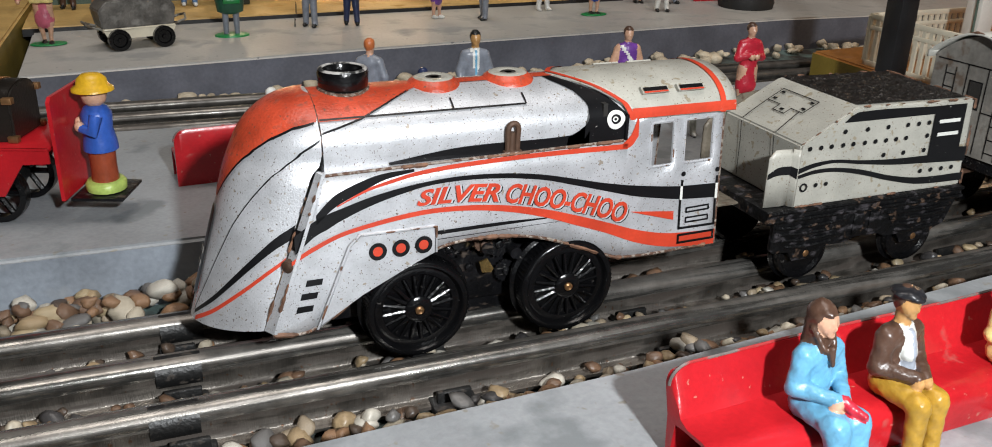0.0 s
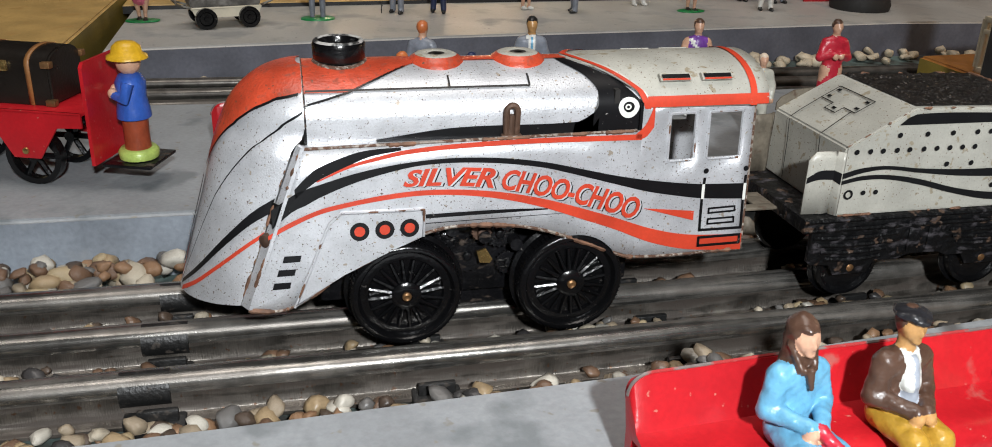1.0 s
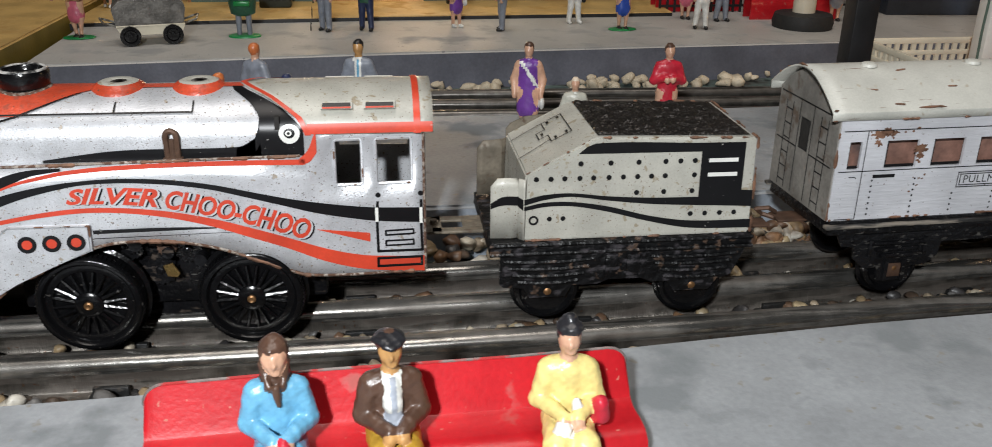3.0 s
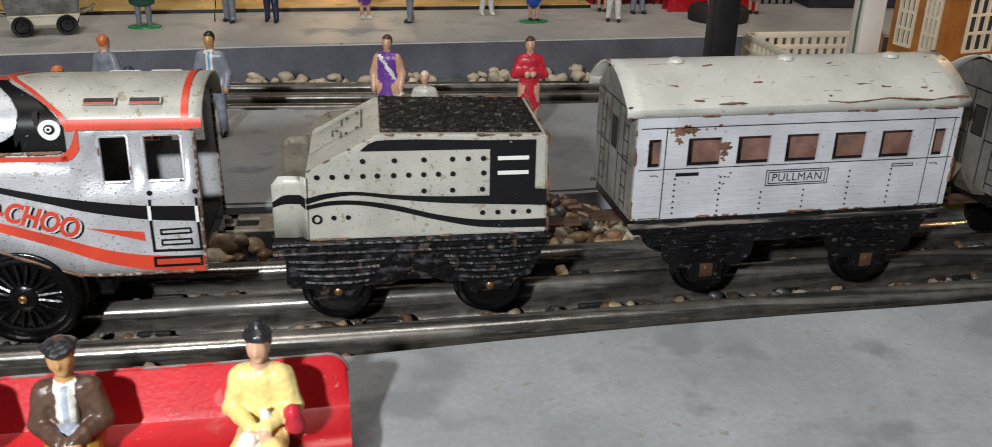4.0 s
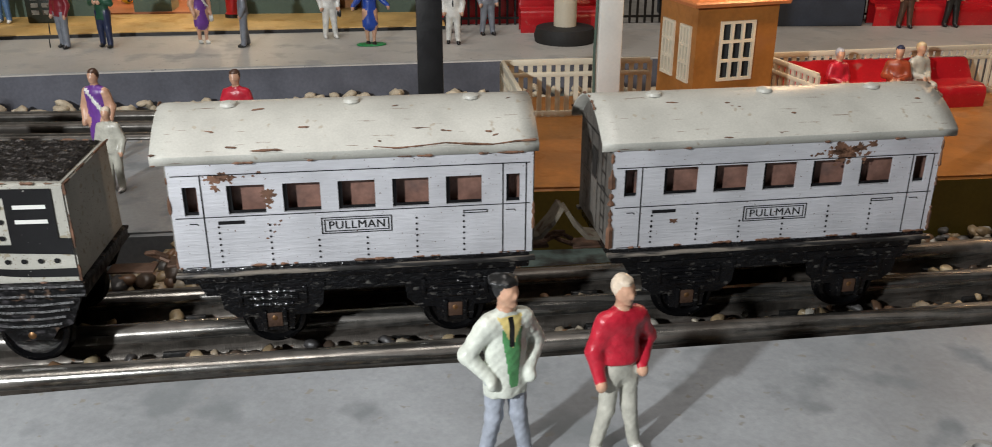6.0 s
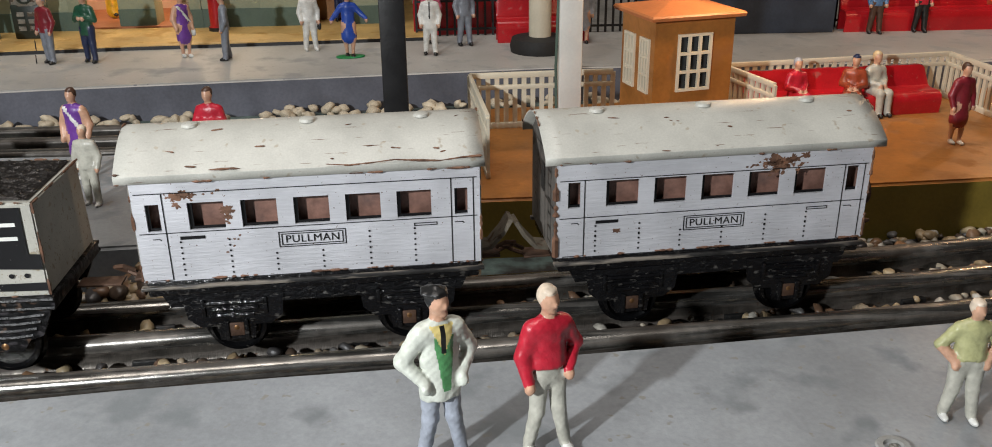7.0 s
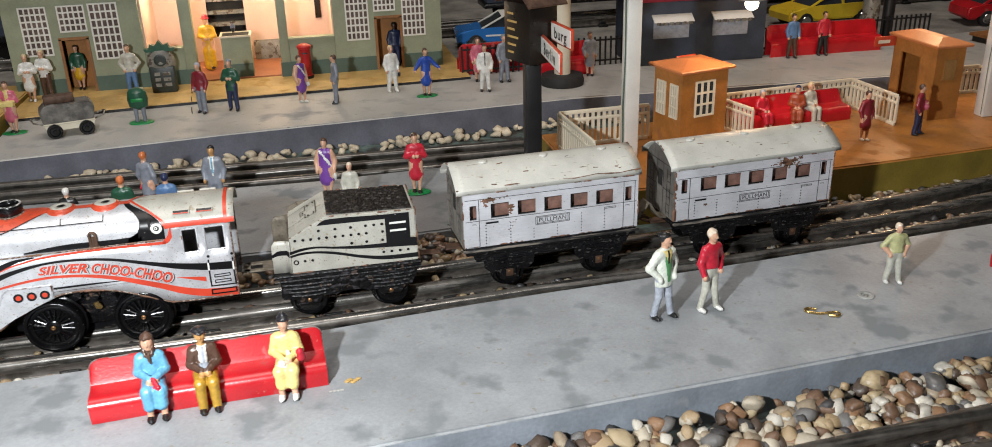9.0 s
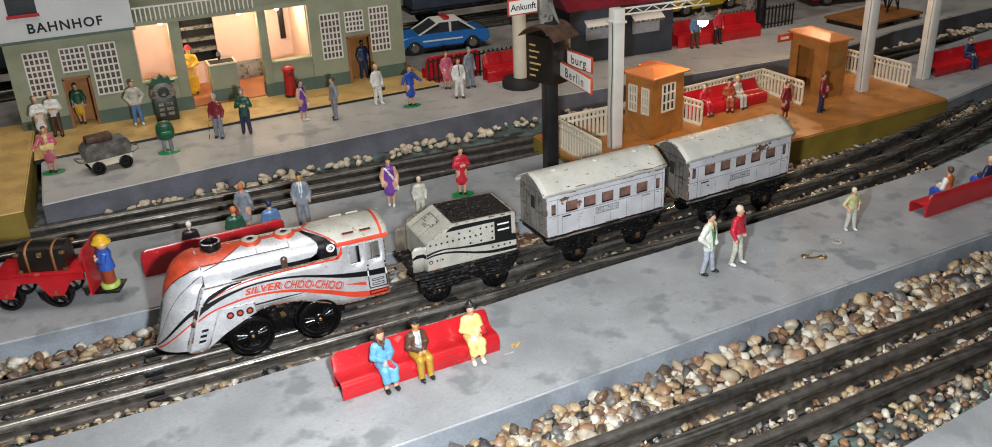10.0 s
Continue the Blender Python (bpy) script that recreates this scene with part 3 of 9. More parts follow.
def make_locomotive(m):
    root = thing("locomotive", "silver tinplate toy steam locomotive with red and black stripes, rust-flecked", "toy locomotive", m)
    CW = 0.0541        # sill of the cab windows
    # side plates
    for sgn, nm in ((1, "side_plate"), (-1, "side_plate")):
        bm = bmesh.new()
        xs = [-0.0365 + 0.0795 * k / 60 for k in range(61)]
        xs = sorted(set(xs + [-0.0225, 0.05695, 0.057]))
        xs = [x for x in xs if x <= 0.057] + [0.0642, 0.0712, 0.0746, 0.0838, 0.0868]
        prev = None
        for x in xs:
            lo = smooth_table(LOW, x)
            hi = LEDGE if x >= -0.0225 else lo + (LEDGE - 0.0255) * (x + 0.0365) / 0.014
            if x >= 0.0570:
                hi = CW
            col = [bm.verts.new((x, sgn * side_y(x, lo + (hi - lo) * j / 5), lo + (hi - lo) * j / 5)) for j in range(6)]
            if prev:
                for j in range(5):
                    bm.faces.new((prev[j], col[j], col[j + 1], prev[j + 1]))
            prev = col
        for x0, x1, z0, z1 in ((0.0570, 0.0642, CW, 0.0660), (0.0712, 0.0746, CW, 0.0660), (0.0838, 0.0868, CW, 0.0660), (0.0570, 0.0642, 0.0660, 0.0695), (0.0642, 0.0712, 0.0660, 0.0695), (0.0712, 0.0746, 0.0660, 0.0695), (0.0746, 0.0838, 0.0660, 0.0695), (0.0838, 0.0868, 0.0660, 0.0695)):
            bm.faces.new([bm.verts.new((x, sgn * side_y(x, z), z)) for x, z in ((x0, z0), (x1, z0), (x1, z1), (x0, z1))])
        bmesh.ops.remove_doubles(bm, verts=bm.verts, dist=0.00002)
        ob = part(nm, bm, SILVER, root)
        mod = ob.modifiers.new("thickness", "SOLIDIFY")
        mod.thickness, mod.offset = 0.0007, 0
        if sgn == 1:
            side = ob
    near = lambda u, v: (u, side_y(u, v) - 0.0006, v)

    # nose: one smooth shell, a plough at the foot and rounded above, set a little behind the side plates
    def nose_at(z, a, lift=0.0):
        t = min(1.0, max(0.0, (z - 0.0230) / 0.026))
        tip = smooth_table(TOP, z)
        seam = min(max(-0.0365 + (z - 0.0255) / (LEDGE - 0.0255) * 0.014, -0.0375), -0.0225)
        inset = 0.0020 * min(1.0, max(0.0, (0.0650 - z) / 0.004))
        xe = (seam if z < 0.0625 else -0.0217) - inset * 0.9
        if z > 0.0668:
            u = min(1.0, (z - 0.0668) / (0.0772 - 0.0668))
            wide = 0.0160 * math.sqrt(max(0.0, 1 - u * u)) + 0.0003
        else:
            wide = lerp_table([(0.0225, 0.0212), (0.0600, 0.0178), (0.0640, 0.0162), (0.0668, 0.0163)], z)
        q = (1 - abs(math.sin(a)) ** (1.55 + 0.55 * t)) ** (0.86 - 0.34 * t)
        c = math.cos(a)
        return (xe - (xe - tip) * q - lift * max(0.25, c), (wide + lift) * math.sin(a), z + (lift * 0.8 if z > 0.066 else 0.0))

    bm = bmesh.new()
    rings = []
    NZ = 44
    for k in range(NZ + 1):
        row = []
        for j in range(41):
            a = -math.pi / 2 + math.pi * j / 40
            foot = 0.0222 + 0.0034 * math.sin(a) ** 2
            row.append(bm.verts.new(nose_at(foot + (0.0771 - foot) * k / NZ, a)))
        rings.append(row)
    skin(bm, rings, 0, False, False)
    nose = part("nose", bm, SILVER, root, "streamlined silver nose with an orange crown", angle=70)

    # orange crown down the middle of the nose
    CROWN = [(0.0530, 0.05), (0.0580, 0.26), (0.0640, 0.52), (0.0690, 0.85), (0.0715, 1.15), (0.0725, 1.5), (0.0730, 1.57), (0.0780, 1.57)]
    bm = bmesh.new()
    rings = []
    for k in range(41):
        z = 0.0530 + (0.0770 - 0.0530) * k / 40
        w = lerp_table(CROWN, z)
        rings.append([bm.verts.new(nose_at(z, -w + 2 * w * j / 18, 0.00022)) for j in range(19)])
    skin(bm, rings, 0, False, False)
    part("nose_crown", bm, ORANGE, nose, "orange painted crown", angle=70)

    def nose_band(bm, path, half, lift=0.0004, n=36):
        """A printed band along (angle, height) points; half gives half its height at 0..1."""
        for sgn in (-1, 1):
            prev = None
            for k in range(n + 1):
                f = k / n * (len(path) - 1)
                i = min(int(f), len(path) - 2)
                a = path[i][0] + (path[i + 1][0] - path[i][0]) * (f - i)
                z = path[i][1] + (path[i + 1][1] - path[i][1]) * (f - i)
                h = half(k / n)
                q = [bm.verts.new(nose_at(max(0.0223, z - h), sgn * a, lift)), bm.verts.new(nose_at(z + h, sgn * a, lift))]
                if prev:
                    bm.faces.new((prev[0], q[0], q[1], prev[1]))
                prev = q

    def eased(rows, n=14):
        """Points of a smooth curve of height over angle, from the seam to the middle."""
        rows = sorted(rows)
        a0, a1 = rows[0][0], rows[-1][0]
        return [(a1 + (a0 - a1) * k / n, smooth_table(rows, a1 + (a0 - a1) * k / n)) for k in range(n + 1)]

    bm = bmesh.new()
    nose_band(bm, [(1.5, 0.0725), (1.15, 0.0715), (0.85, 0.0690), (0.52, 0.0640), (0.26, 0.0580), (0.10, 0.0535)], lambda t: 0.00022 + 0.0003 * t)
    nose_band(bm, eased([(1.56, 0.0690), (1.25, 0.0655), (0.95, 0.0590), (0.70, 0.0510), (0.50, 0.0430), (0.30, 0.0330), (0.14, 0.0250)]), lambda t: 0.00030)
    nose_band(bm, eased([(1.56, 0.0490), (1.30, 0.0462), (1.05, 0.0420), (0.80, 0.0370), (0.50, 0.0306), (0.16, 0.0245)]), lambda t: 0.0017 - 0.0012 * t)
    nose_band(bm, [(0.0, 0.0395), (0.11, 0.0395)], lambda t: 0.0118 - 0.002 * t, n=4)
    part("nose_stripe", bm, PRINT_BLACK, nose, "black printed curves")
    bm = bmesh.new()
    nose_band(bm, eased([(1.56, 0.0425), (1.30, 0.0398), (1.05, 0.0362), (0.80, 0.0322), (0.50, 0.0272), (0.20, 0.0232)]), lambda t: 0.0006)
    nose_band(bm, [(0.155, 0.0410), (0.15, 0.0330), (0.12, 0.0255)], lambda t: 0.0014)
    part("nose_flash", bm, PRINT_RED, nose, "red printed curve")
    bm = bmesh.new()
    for sgn in (-1, 1):
        for z in (0.0395, 0.0362):
            bm.faces.new([bm.verts.new(nose_at(z + 0.0009 * math.sin(k * math.tau / 10), sgn * (0.055 + 0.030 * math.cos(k * math.tau / 10)), 0.0007)) for k in range(10)])
    part("nose_dots", bm, PRINT_WHITE, nose, "pale printed dots")

    # folded seam strips where the nose meets the sides
    for sgn in (1, -1):
        bm = bmesh.new()
        a, b = Vector((-0.0360, 0, 0.0258)), Vector((-0.0224, 0, 0.0628))
        prev = None
        for k in range(17):
            p = a + (b - a) * k / 16
            w = 0.82 - 0.30 * k / 16
            y0 = side_y(p.x, p.z)
            q = [bm.verts.new((p.x + 0.0004, sgn * (y0 - 0.0007), p.z)), bm.verts.new((p.x - 0.0004, sgn * (y0 - 0.0007), p.z)),
                 bm.verts.new((p.x - 0.0026 * w, sgn * (y0 + 0.0026 * w), p.z)), bm.verts.new((p.x - 0.0012 * w, sgn * (y0 + 0.0036 * w), p.z))]
            if prev:
                for j in range(4):
                    bm.faces.new((prev[j], q[j], q[(j + 1) % 4], prev[(j + 1) % 4]))
            else:
                bm.faces.new(q)
            prev = q
        bm.faces.new(prev)
        fl = part("seam_flange", bm, SILVER, root, "folded tin seam with a rusty rivet", smooth=False)
        strip = lambda z, f, o: (a.x + (b.x - a.x) * (z - a.z) / (b.z - a.z) - 0.0004 - 0.0022 * f - o, sgn * (side_y(a.x + (b.x - a.x) * (z - a.z) / (b.z - a.z), z) - 0.0007 + 0.0033 * f - o), z)
        bm = bmesh.new()
        bm.faces.new([bm.verts.new(strip(z, f, 0.00025)) for z, f in ((0.0452, 0.0), (0.0500, 0.0), (0.0500, 0.85), (0.0458, 0.85))])
        part("flange_stripe", bm, PRINT_BLACK, fl, "black stripe crossing the seam", smooth=False)
        bm = bmesh.new()
        c = strip(0.0415, 0.45, 0.0002)
        turned(bm, c, (-0.7, -sgn * 0.7, 0), [(-0.001, 0.0017), (0.0003, 0.0015), (0.0008, 0.0007)], 14)
        part("rivet", bm, RUSTY, fl)
        edge_rust(fl, [strip(0.0262 + 0.0358 * k / 12, 0.0, 0.0002) for k in range(13)], 0.00045, 70 + sgn, 0.05)
        edge_rust(fl, [strip(0.0262 + 0.0358 * k / 12, 0.74 - 0.012 * k, 0.0003) for k in range(13)], 0.00040, 74 + sgn, 0.0)

    # boiler
    bm = bmesh.new()
    rings = []
    for k in range(31):
        x = -0.0217 + 0.0790 * k / 30
        rings.append([bm.verts.new(boiler_point(x, j / 28)) for j in range(29)])
    skin(bm, rings, 0, False, False)
    boiler = part("boiler", bm, SILVER, root, "silver boiler casing with pitted paint", angle=60)
    bm = bmesh.new()
    for sgn in (1, -1):
        n = 40
        prev = None
        for k in range(n + 1):
            x = -0.0225 + 0.0795 * k / n
            q = [bm.verts.new((x, sgn * side_y(x, LEDGE), LEDGE)), bm.verts.new((x, sgn * -0.0155, LEDGE - 0.0006))]
            if prev:
                bm.faces.new((prev[0], q[0], q[1], prev[1]))
            prev = q
    part("running_ledge", bm, SILVER, root)

    on_boiler = lambda u, v: boiler_point(u, v) * 1.0 + Vector((0, -0.00025, 0.00025))
    bm = bmesh.new()
    # orange field round the chimney and along the crown, with the black lines of the casing
    prev = None
    for k in range(47):
        x = -0.0214 + 0.0630 * k / 46
        low = 0.262 if x < -0.0115 else min(0.468, 0.262 + (x + 0.0115) / 0.0132 * 0.158)
        row = [bm.verts.new(on_boiler(x, low + (1 - 2 * low) * j / 12)) for j in range(13)]
        if prev:
            for j in range(12):
                bm.faces.new((prev[j], row[j], row[j + 1], prev[j + 1]))
        prev = row
    part("crown_field", bm, ORANGE, boiler, "orange painted crown")
    bm = bmesh.new()

    def boiler_line(pts, half_u, half_v):
        prev = None
        for (u0, v0), (u1, v1) in zip(pts, pts[1:]):
            for k in range(9):
                u, v = u0 + (u1 - u0) * k / 8, v0 + (v1 - v0) * k / 8
                d = 1 if abs(u1 - u0) > 0.002 else 0
                q = ([bm.verts.new(on_boiler(u, v - half_v)), bm.verts.new(on_boiler(u, v + half_v))] if d else
                     [bm.verts.new(on_boiler(u - half_u, v)), bm.verts.new(on_boiler(u + half_u, v))])
                if prev and k:
                    bm.faces.new((prev[0], q[0], q[1], prev[1]))
                prev = q

    boiler_line([(-0.0212, 0.272), (0.0300, 0.272)], 0.0002, 0.0055)
    boiler_line([(0.0112, 0.272), (0.0112, 0.345)], 0.0002, 0.005)
    boiler_line([(0.0300, 0.272), (0.0300, 0.345)], 0.0002, 0.005)
    boiler_line([(-0.0214, 0.195), (-0.0165, 0.226), (-0.0115, 0.262), (-0.0050, 0.335), (0.0020, 0.425)], 0.0002, 0.006)
    boiler_line([(-0.0216, 0.0), (-0.0216, 0.48)], 0.0003, 0.005)
    part("boiler_lining", bm, PRINT_BLACK, boiler, "thin black printed lines")
    # black fairing with the rounded end, before the cab
    bm = bmesh.new()
    ribbon(bm, on_boiler, [(-0.006, 0.005), (0.0572, 0.005)], [(-0.006, 0.018), (0.012, 0.058), (0.040, 0.062), (0.0440, 0.085), (0.0462, 0.150), (0.0463, 0.22)], 40)
    prev = None
    for k in range(21):
        v = 0.005 + 0.495 * k / 20
        u_in = lerp_table([(0.005, 0.040), (0.06, 0.0405), (0.09, 0.0445), (0.14, 0.0462), (0.24, 0.0462), (0.32, 0.0440), (0.42, 0.0395), (0.5, 0.0380)], v)
        u_out = lerp_table([(0.005, 0.0578), (0.15, 0.0572), (0.28, 0.0520), (0.42, 0.0430), (0.5, 0.0395)], v)
        row = [bm.verts.new(on_boiler(u_in + (u_out - u_in) * j / 6, v)) for j in range(7)]
        if prev:
            for j in range(6):
                bm.faces.new((prev[j], row[j], row[j + 1], prev[j + 1]))
        prev = row
    part("black_fairing", bm, PRINT_BLACK, boiler, "glossy black printed fairing before the cab")
    eye_at = lambda u, v: boiler_point(u, 0.135 + (v - 0.0662) / 0.045) + Vector((0, -0.0006, 0.0003))
    bm = bmesh.new()
    spot(bm, eye_at, 0.0535, 0.0660, 0.0026, 0.0014, 24)
    spot(bm, lambda u, v: Vector(eye_at(u, v)) + Vector((0, -0.0001, 0)), 0.0533, 0.0660, 0.0008, 0.0004, 16)
    part("porthole_mark", bm, PRINT_WHITE, boiler, "white printed ring")

    # cab roof
    bm = bmesh.new()

    def roof_point(u, a, lift=0.0):
        th = math.pi * a
        r, zt = 0.0168 + lift, 0.0096 + lift
        return Vector((u, -r * math.cos(th), 0.0675 + zt * math.sin(th) ** 0.85))

    def roof_front(a):
        return lerp_table([(0.0, 0.0575), (0.12, 0.0555), (0.3, 0.0485), (0.42, 0.0430), (0.5, 0.0405), (0.58, 0.0430), (0.7, 0.0485), (0.88, 0.0555), (1.0, 0.0575)], a)

    rings = []
    for j in range(33):
        a = j / 32
        f = roof_front(a)
        rings.append([bm.verts.new(roof_point(f + (0.0895 - f) * k / 14, a)) for k in range(15)])
    skin(bm, rings, 0, False, False)
    roof = part("cab_roof", bm, CREAM, root, "arched off-white cab roof with red borders", angle=60)
    mod = roof.modifiers.new("thickness", "SOLIDIFY")
    mod.thickness, mod.offset = 0.0006, -1
    bm = bmesh.new()
    prev = None
    for j in range(33):
        a = j / 32
        f = roof_front(a)
        row = [bm.verts.new(roof_point(f - 0.0001, a, 0.0003)), bm.verts.new(roof_point(f + 0.0014, a, 0.0003))]
        if prev:
            bm.faces.new((prev[0], row[0], row[1], prev[1]))
        prev = row
    prev = None
    for j in range(33):
        a = j / 32
        row = [bm.verts.new(roof_point(0.0845, a, 0.0003)), bm.verts.new(roof_point(0.0862, a, 0.0003))]
        if prev:
            bm.faces.new((prev[0], row[0], row[1], prev[1]))
        prev = row
    for a0, a1 in ((0.005, 0.075), (0.925, 0.995)):
        ribbon(bm, lambda u, v: roof_point(u, v, 0.0003), [(0.0580, a0), (0.0893, a0)], [(0.0580, a1), (0.0893, a1)], 12)
    part("roof_border", bm, PRINT_RED, roof, "orange red border bands")
    for u in (0.0615, 0.0722):
        for sgn in (0, 1):
            bm = bmesh.new()
            a0 = 0.20 if sgn == 0 else 0.80
            s = -1 if sgn == 0 else 1
            prev = None
            for k in range(2):
                uu = u + 0.0078 * k
                q = [roof_point(uu, a0 + s * 0.025, 0.0004), roof_point(uu, a0 + s * 0.025, 0.0012), roof_point(uu, a0 - s * 0.030, 0.0012), roof_point(uu, a0 - s * 0.035, 0.0002)]
                q = [bm.verts.new(p) for p in q]
                if prev:
                    for j in range(4):
                        bm.faces.new((prev[j], q[j], q[(j + 1) % 4], prev[(j + 1) % 4]))
                bm.faces.new(q)
                prev = q
            v = part("roof_vent", bm, [CREAM, PRINT_BLACK, PRINT_RED], roof, "pressed roof ventilator")
            bm = bmesh.new()
            ribbon(bm, lambda x, y: roof_point(x, y, 0.0014), [(u + 0.0004, a0 - s * 0.004 - 0.014), (u + 0.0074, a0 - s * 0.004 - 0.014)], [(u + 0.0004, a0 - s * 0.004 + 0.014), (u + 0.0074, a0 - s * 0.004 + 0.014)], 4)
            part("vent_slot", bm, PRINT_BLACK, v)
            bm = bmesh.new()
            ribbon(bm, lambda x, y: roof_point(x, y, 0.0014), [(u + 0.0004, a0 + s * 0.018 - 0.006), (u + 0.0074, a0 + s * 0.018 - 0.006)], [(u + 0.0004, a0 + s * 0.018 + 0.006), (u + 0.0074, a0 + s * 0.018 + 0.006)], 4)
            part("vent_line", bm, PRINT_RED, v)

    # chimney and domes
    bm = bmesh.new()
    turned(bm, (-0.0127, 0, 0.0745), (0, 0, 1), [(0, 0.0054), (0.0022, 0.0053), (0.003, 0.0060), (0.0062, 0.0062), (0.0069, 0.0059), (0.0072, 0.0052), (0.0070, 0.0046),
                                              (0.0058, 0.0043), (0.0054, 0.0015), (0.0054, 0.0001)], 32)
    part("chimney", bm, BLACK_WHEEL, root, "short black chimney cap with chipped enamel")
    bm = bmesh.new()
    turned(bm, (-0.0127, 0, 0.0815), (0, 0, 1), [(-0.0004, 0.0060), (0.0002, 0.0058), (0.0004, 0.0053), (0.0001, 0.0048), (-0.0004, 0.0047)], 32, 0, False)
    part("chimney_rim", bm, material("chipped_black_rim", (0.03, 0.03, 0.03), 0.3, 0.2, 0.3, 900, 150, 0.6, (0.42, 0.41, 0.39), 0.44, 300, wear_soft=0.10), root, "rim worn to bare grey metal")
    for x in (0.0100, 0.0300):
        bm = bmesh.new()
        turned(bm, (x, 0, 0.0745), (0, 0, 1), [(0, 0.0074), (0.0014, 0.0071), (0.0026, 0.0062), (0.0034, 0.0050)], 32, 0, False)
        dome = part("dome", bm, ORANGE, root, "orange ringed dome cap", m=Matrix.Identity(4))
        bm = bmesh.new()
        turned(bm, (x, 0, 0.0745), (0, 0, 1), [(0.0033, 0.0051), (0.0037, 0.0042), (0.0036, 0.0022), (0.0031, 0.0015), (0.0031, 0.0001)], 28)
        lid = part("dome_lid", bm, CREAM, dome, "cream domed lid")
        bm = bmesh.new()
        turned(bm, (x + 0.0003, 0, 0.0745), (0, 0, 1), [(0.0034, 0.0023), (0.0036, 0.0017), (0.0034, 0.0010), (0.0034, 0.0001)], 18)
        part("lid_hollow", bm, material("dark_chipped_hollow", (0.035, 0.03, 0.027), 0.4, 0.1, 0.4, 900, 200, 0.4, (0.25, 0.24, 0.22), 0.55, 500, wear_soft=0.1), lid, "dark worn hollow in the lid")

    # lever in its slot
    bm = bmesh.new()
    y0 = side_y(0.025, LEDGE) + 0.0015
    tube(bm, [(0.0238, y0, 0.0617), (0.0237, y0 - 0.0002, 0.0668)] + [(0.0250 - 0.0013 * math.cos(math.pi * k / 8), y0 - 0.0004, 0.0680 + 0.0015 * math.sin(math.pi * k / 8)) for k in range(9)] + [(0.0263, y0 - 0.0002, 0.0668), (0.0262, y0, 0.0617)], 0.00075, 8)
    tube(bm, [(0.0250, y0 + 0.0003, 0.0615), (0.0250, y0 + 0.0001, 0.0672)], [0.0010, 0.0007], 8)
    box(bm, 0.0226, y0 - 0.0010, 0.0616, 0.0274, y0 + 0.0010, 0.0626, 0.0003)
    part("lever", bm, RUSTY, root, "rusted brown starting lever in a slot")

    # valve box with lamps on the near side
    for sgn in (1, -1):
        bm = bmesh.new()
        ol = [(-0.0265, 0.0252), (-0.0148, 0.0325), (-0.006, 0.0365), (0.0038, 0.0402), (0.0039, 0.0470), (-0.0150, 0.0475), (-0.0175, 0.0454)]
        a = [bm.verts.new((x, sgn * (side_y(x, z) - 0.0014), z)) for x, z in ol]
        b = [bm.verts.new((x + (0.0008 if x < -0.015 else -0.0), sgn * (side_y(x, z) + 0.0005), z)) for x, z in ol]
        bm.faces.new(a)
        for k in range(len(a)):
            bm.faces.new((a[k], b[k], b[(k + 1) % len(a)], a[(k + 1) % len(a)]))
        bmesh.ops.bevel(bm, geom=[e for e in bm.edges if e.verts[0] in a and e.verts[1] in a], offset=0.0005, segments=2, affect="EDGES")
        vb = part("valve_box", bm, SILVER, root, "raised silver box with three printed lamps")
        if sgn == 1:
            at = lambda u, v: (u, side_y(u, v) - 0.0017, v)
            for u in (-0.0109, -0.0052, 0.0005):
                bm = bmesh.new()
                spot(bm, at, u, 0.0429, 0.0022, 0.0012, 22)
                lampm = part("lamp_ring", bm, PRINT_BLACK, vb)
                bm = bmesh.new()
                spot(bm, at, u, 0.0429, 0.00125, 0, 18)
                part("lamp_spot", bm, PRINT_RED, lampm)
    bm = bmesh.new()
    for k, (u, v) in enumerate(((-0.0281, 0.0372), (-0.0295, 0.0340), (-0.0307, 0.0309))):
        bm.faces.new([bm.verts.new(near(u + du, v + dv)) for du, dv in ((-0.0002, -0.0008), (0.0037, -0.0008), (0.0041, 0.0007), (0.0003, 0.0008))])
    part("step_print", bm, PRINT_BLACK, side, "three black printed steps")

    # printed stripes of the near side
    bm = bmesh.new()
    ribbon(bm, near, [(-0.0300, 0.0446), (-0.0253, 0.0484), (-0.0224, 0.0496), (-0.0195, 0.0511), (-0.0123, 0.0538), (-0.0050, 0.0557), (0.0024, 0.0570), (0.0099, 0.0573), (0.0176, 0.0569), (0.0255, 0.0560), (0.0336, 0.0545), (0.0420, 0.0521), (0.0507, 0.0495), (0.0596, 0.0469), (0.0688, 0.0450), (0.0743, 0.0441), (0.0866, 0.0431)],
           [(-0.0300, 0.0490), (-0.0250, 0.0522), (-0.0222, 0.0533), (-0.0194, 0.0541), (-0.0122, 0.0560), (-0.0050, 0.0573), (0.0024, 0.0581), (0.0099, 0.0584), (0.0176, 0.0581), (0.0255, 0.0573), (0.0336, 0.0559), (0.0420, 0.0538), (0.0507, 0.0516), (0.0596, 0.0498), (0.0688, 0.0484), (0.0743, 0.0478), (0.0866, 0.0472)], 80)
    part("black_stripe", bm, PRINT_BLACK, side, "sweeping black stripe")
    bm = bmesh.new()
    ribbon(bm, near, [(-0.0247, 0.0511), (-0.0222, 0.0533), (-0.0194, 0.0552), (-0.0122, 0.0583), (-0.0078, 0.0599), (-0.0010, 0.0609)], [(-0.0247, 0.0534), (-0.0222, 0.0559), (-0.0194, 0.0580), (-0.0122, 0.0606), (-0.0078, 0.0614), (-0.0010, 0.0616)], 30)
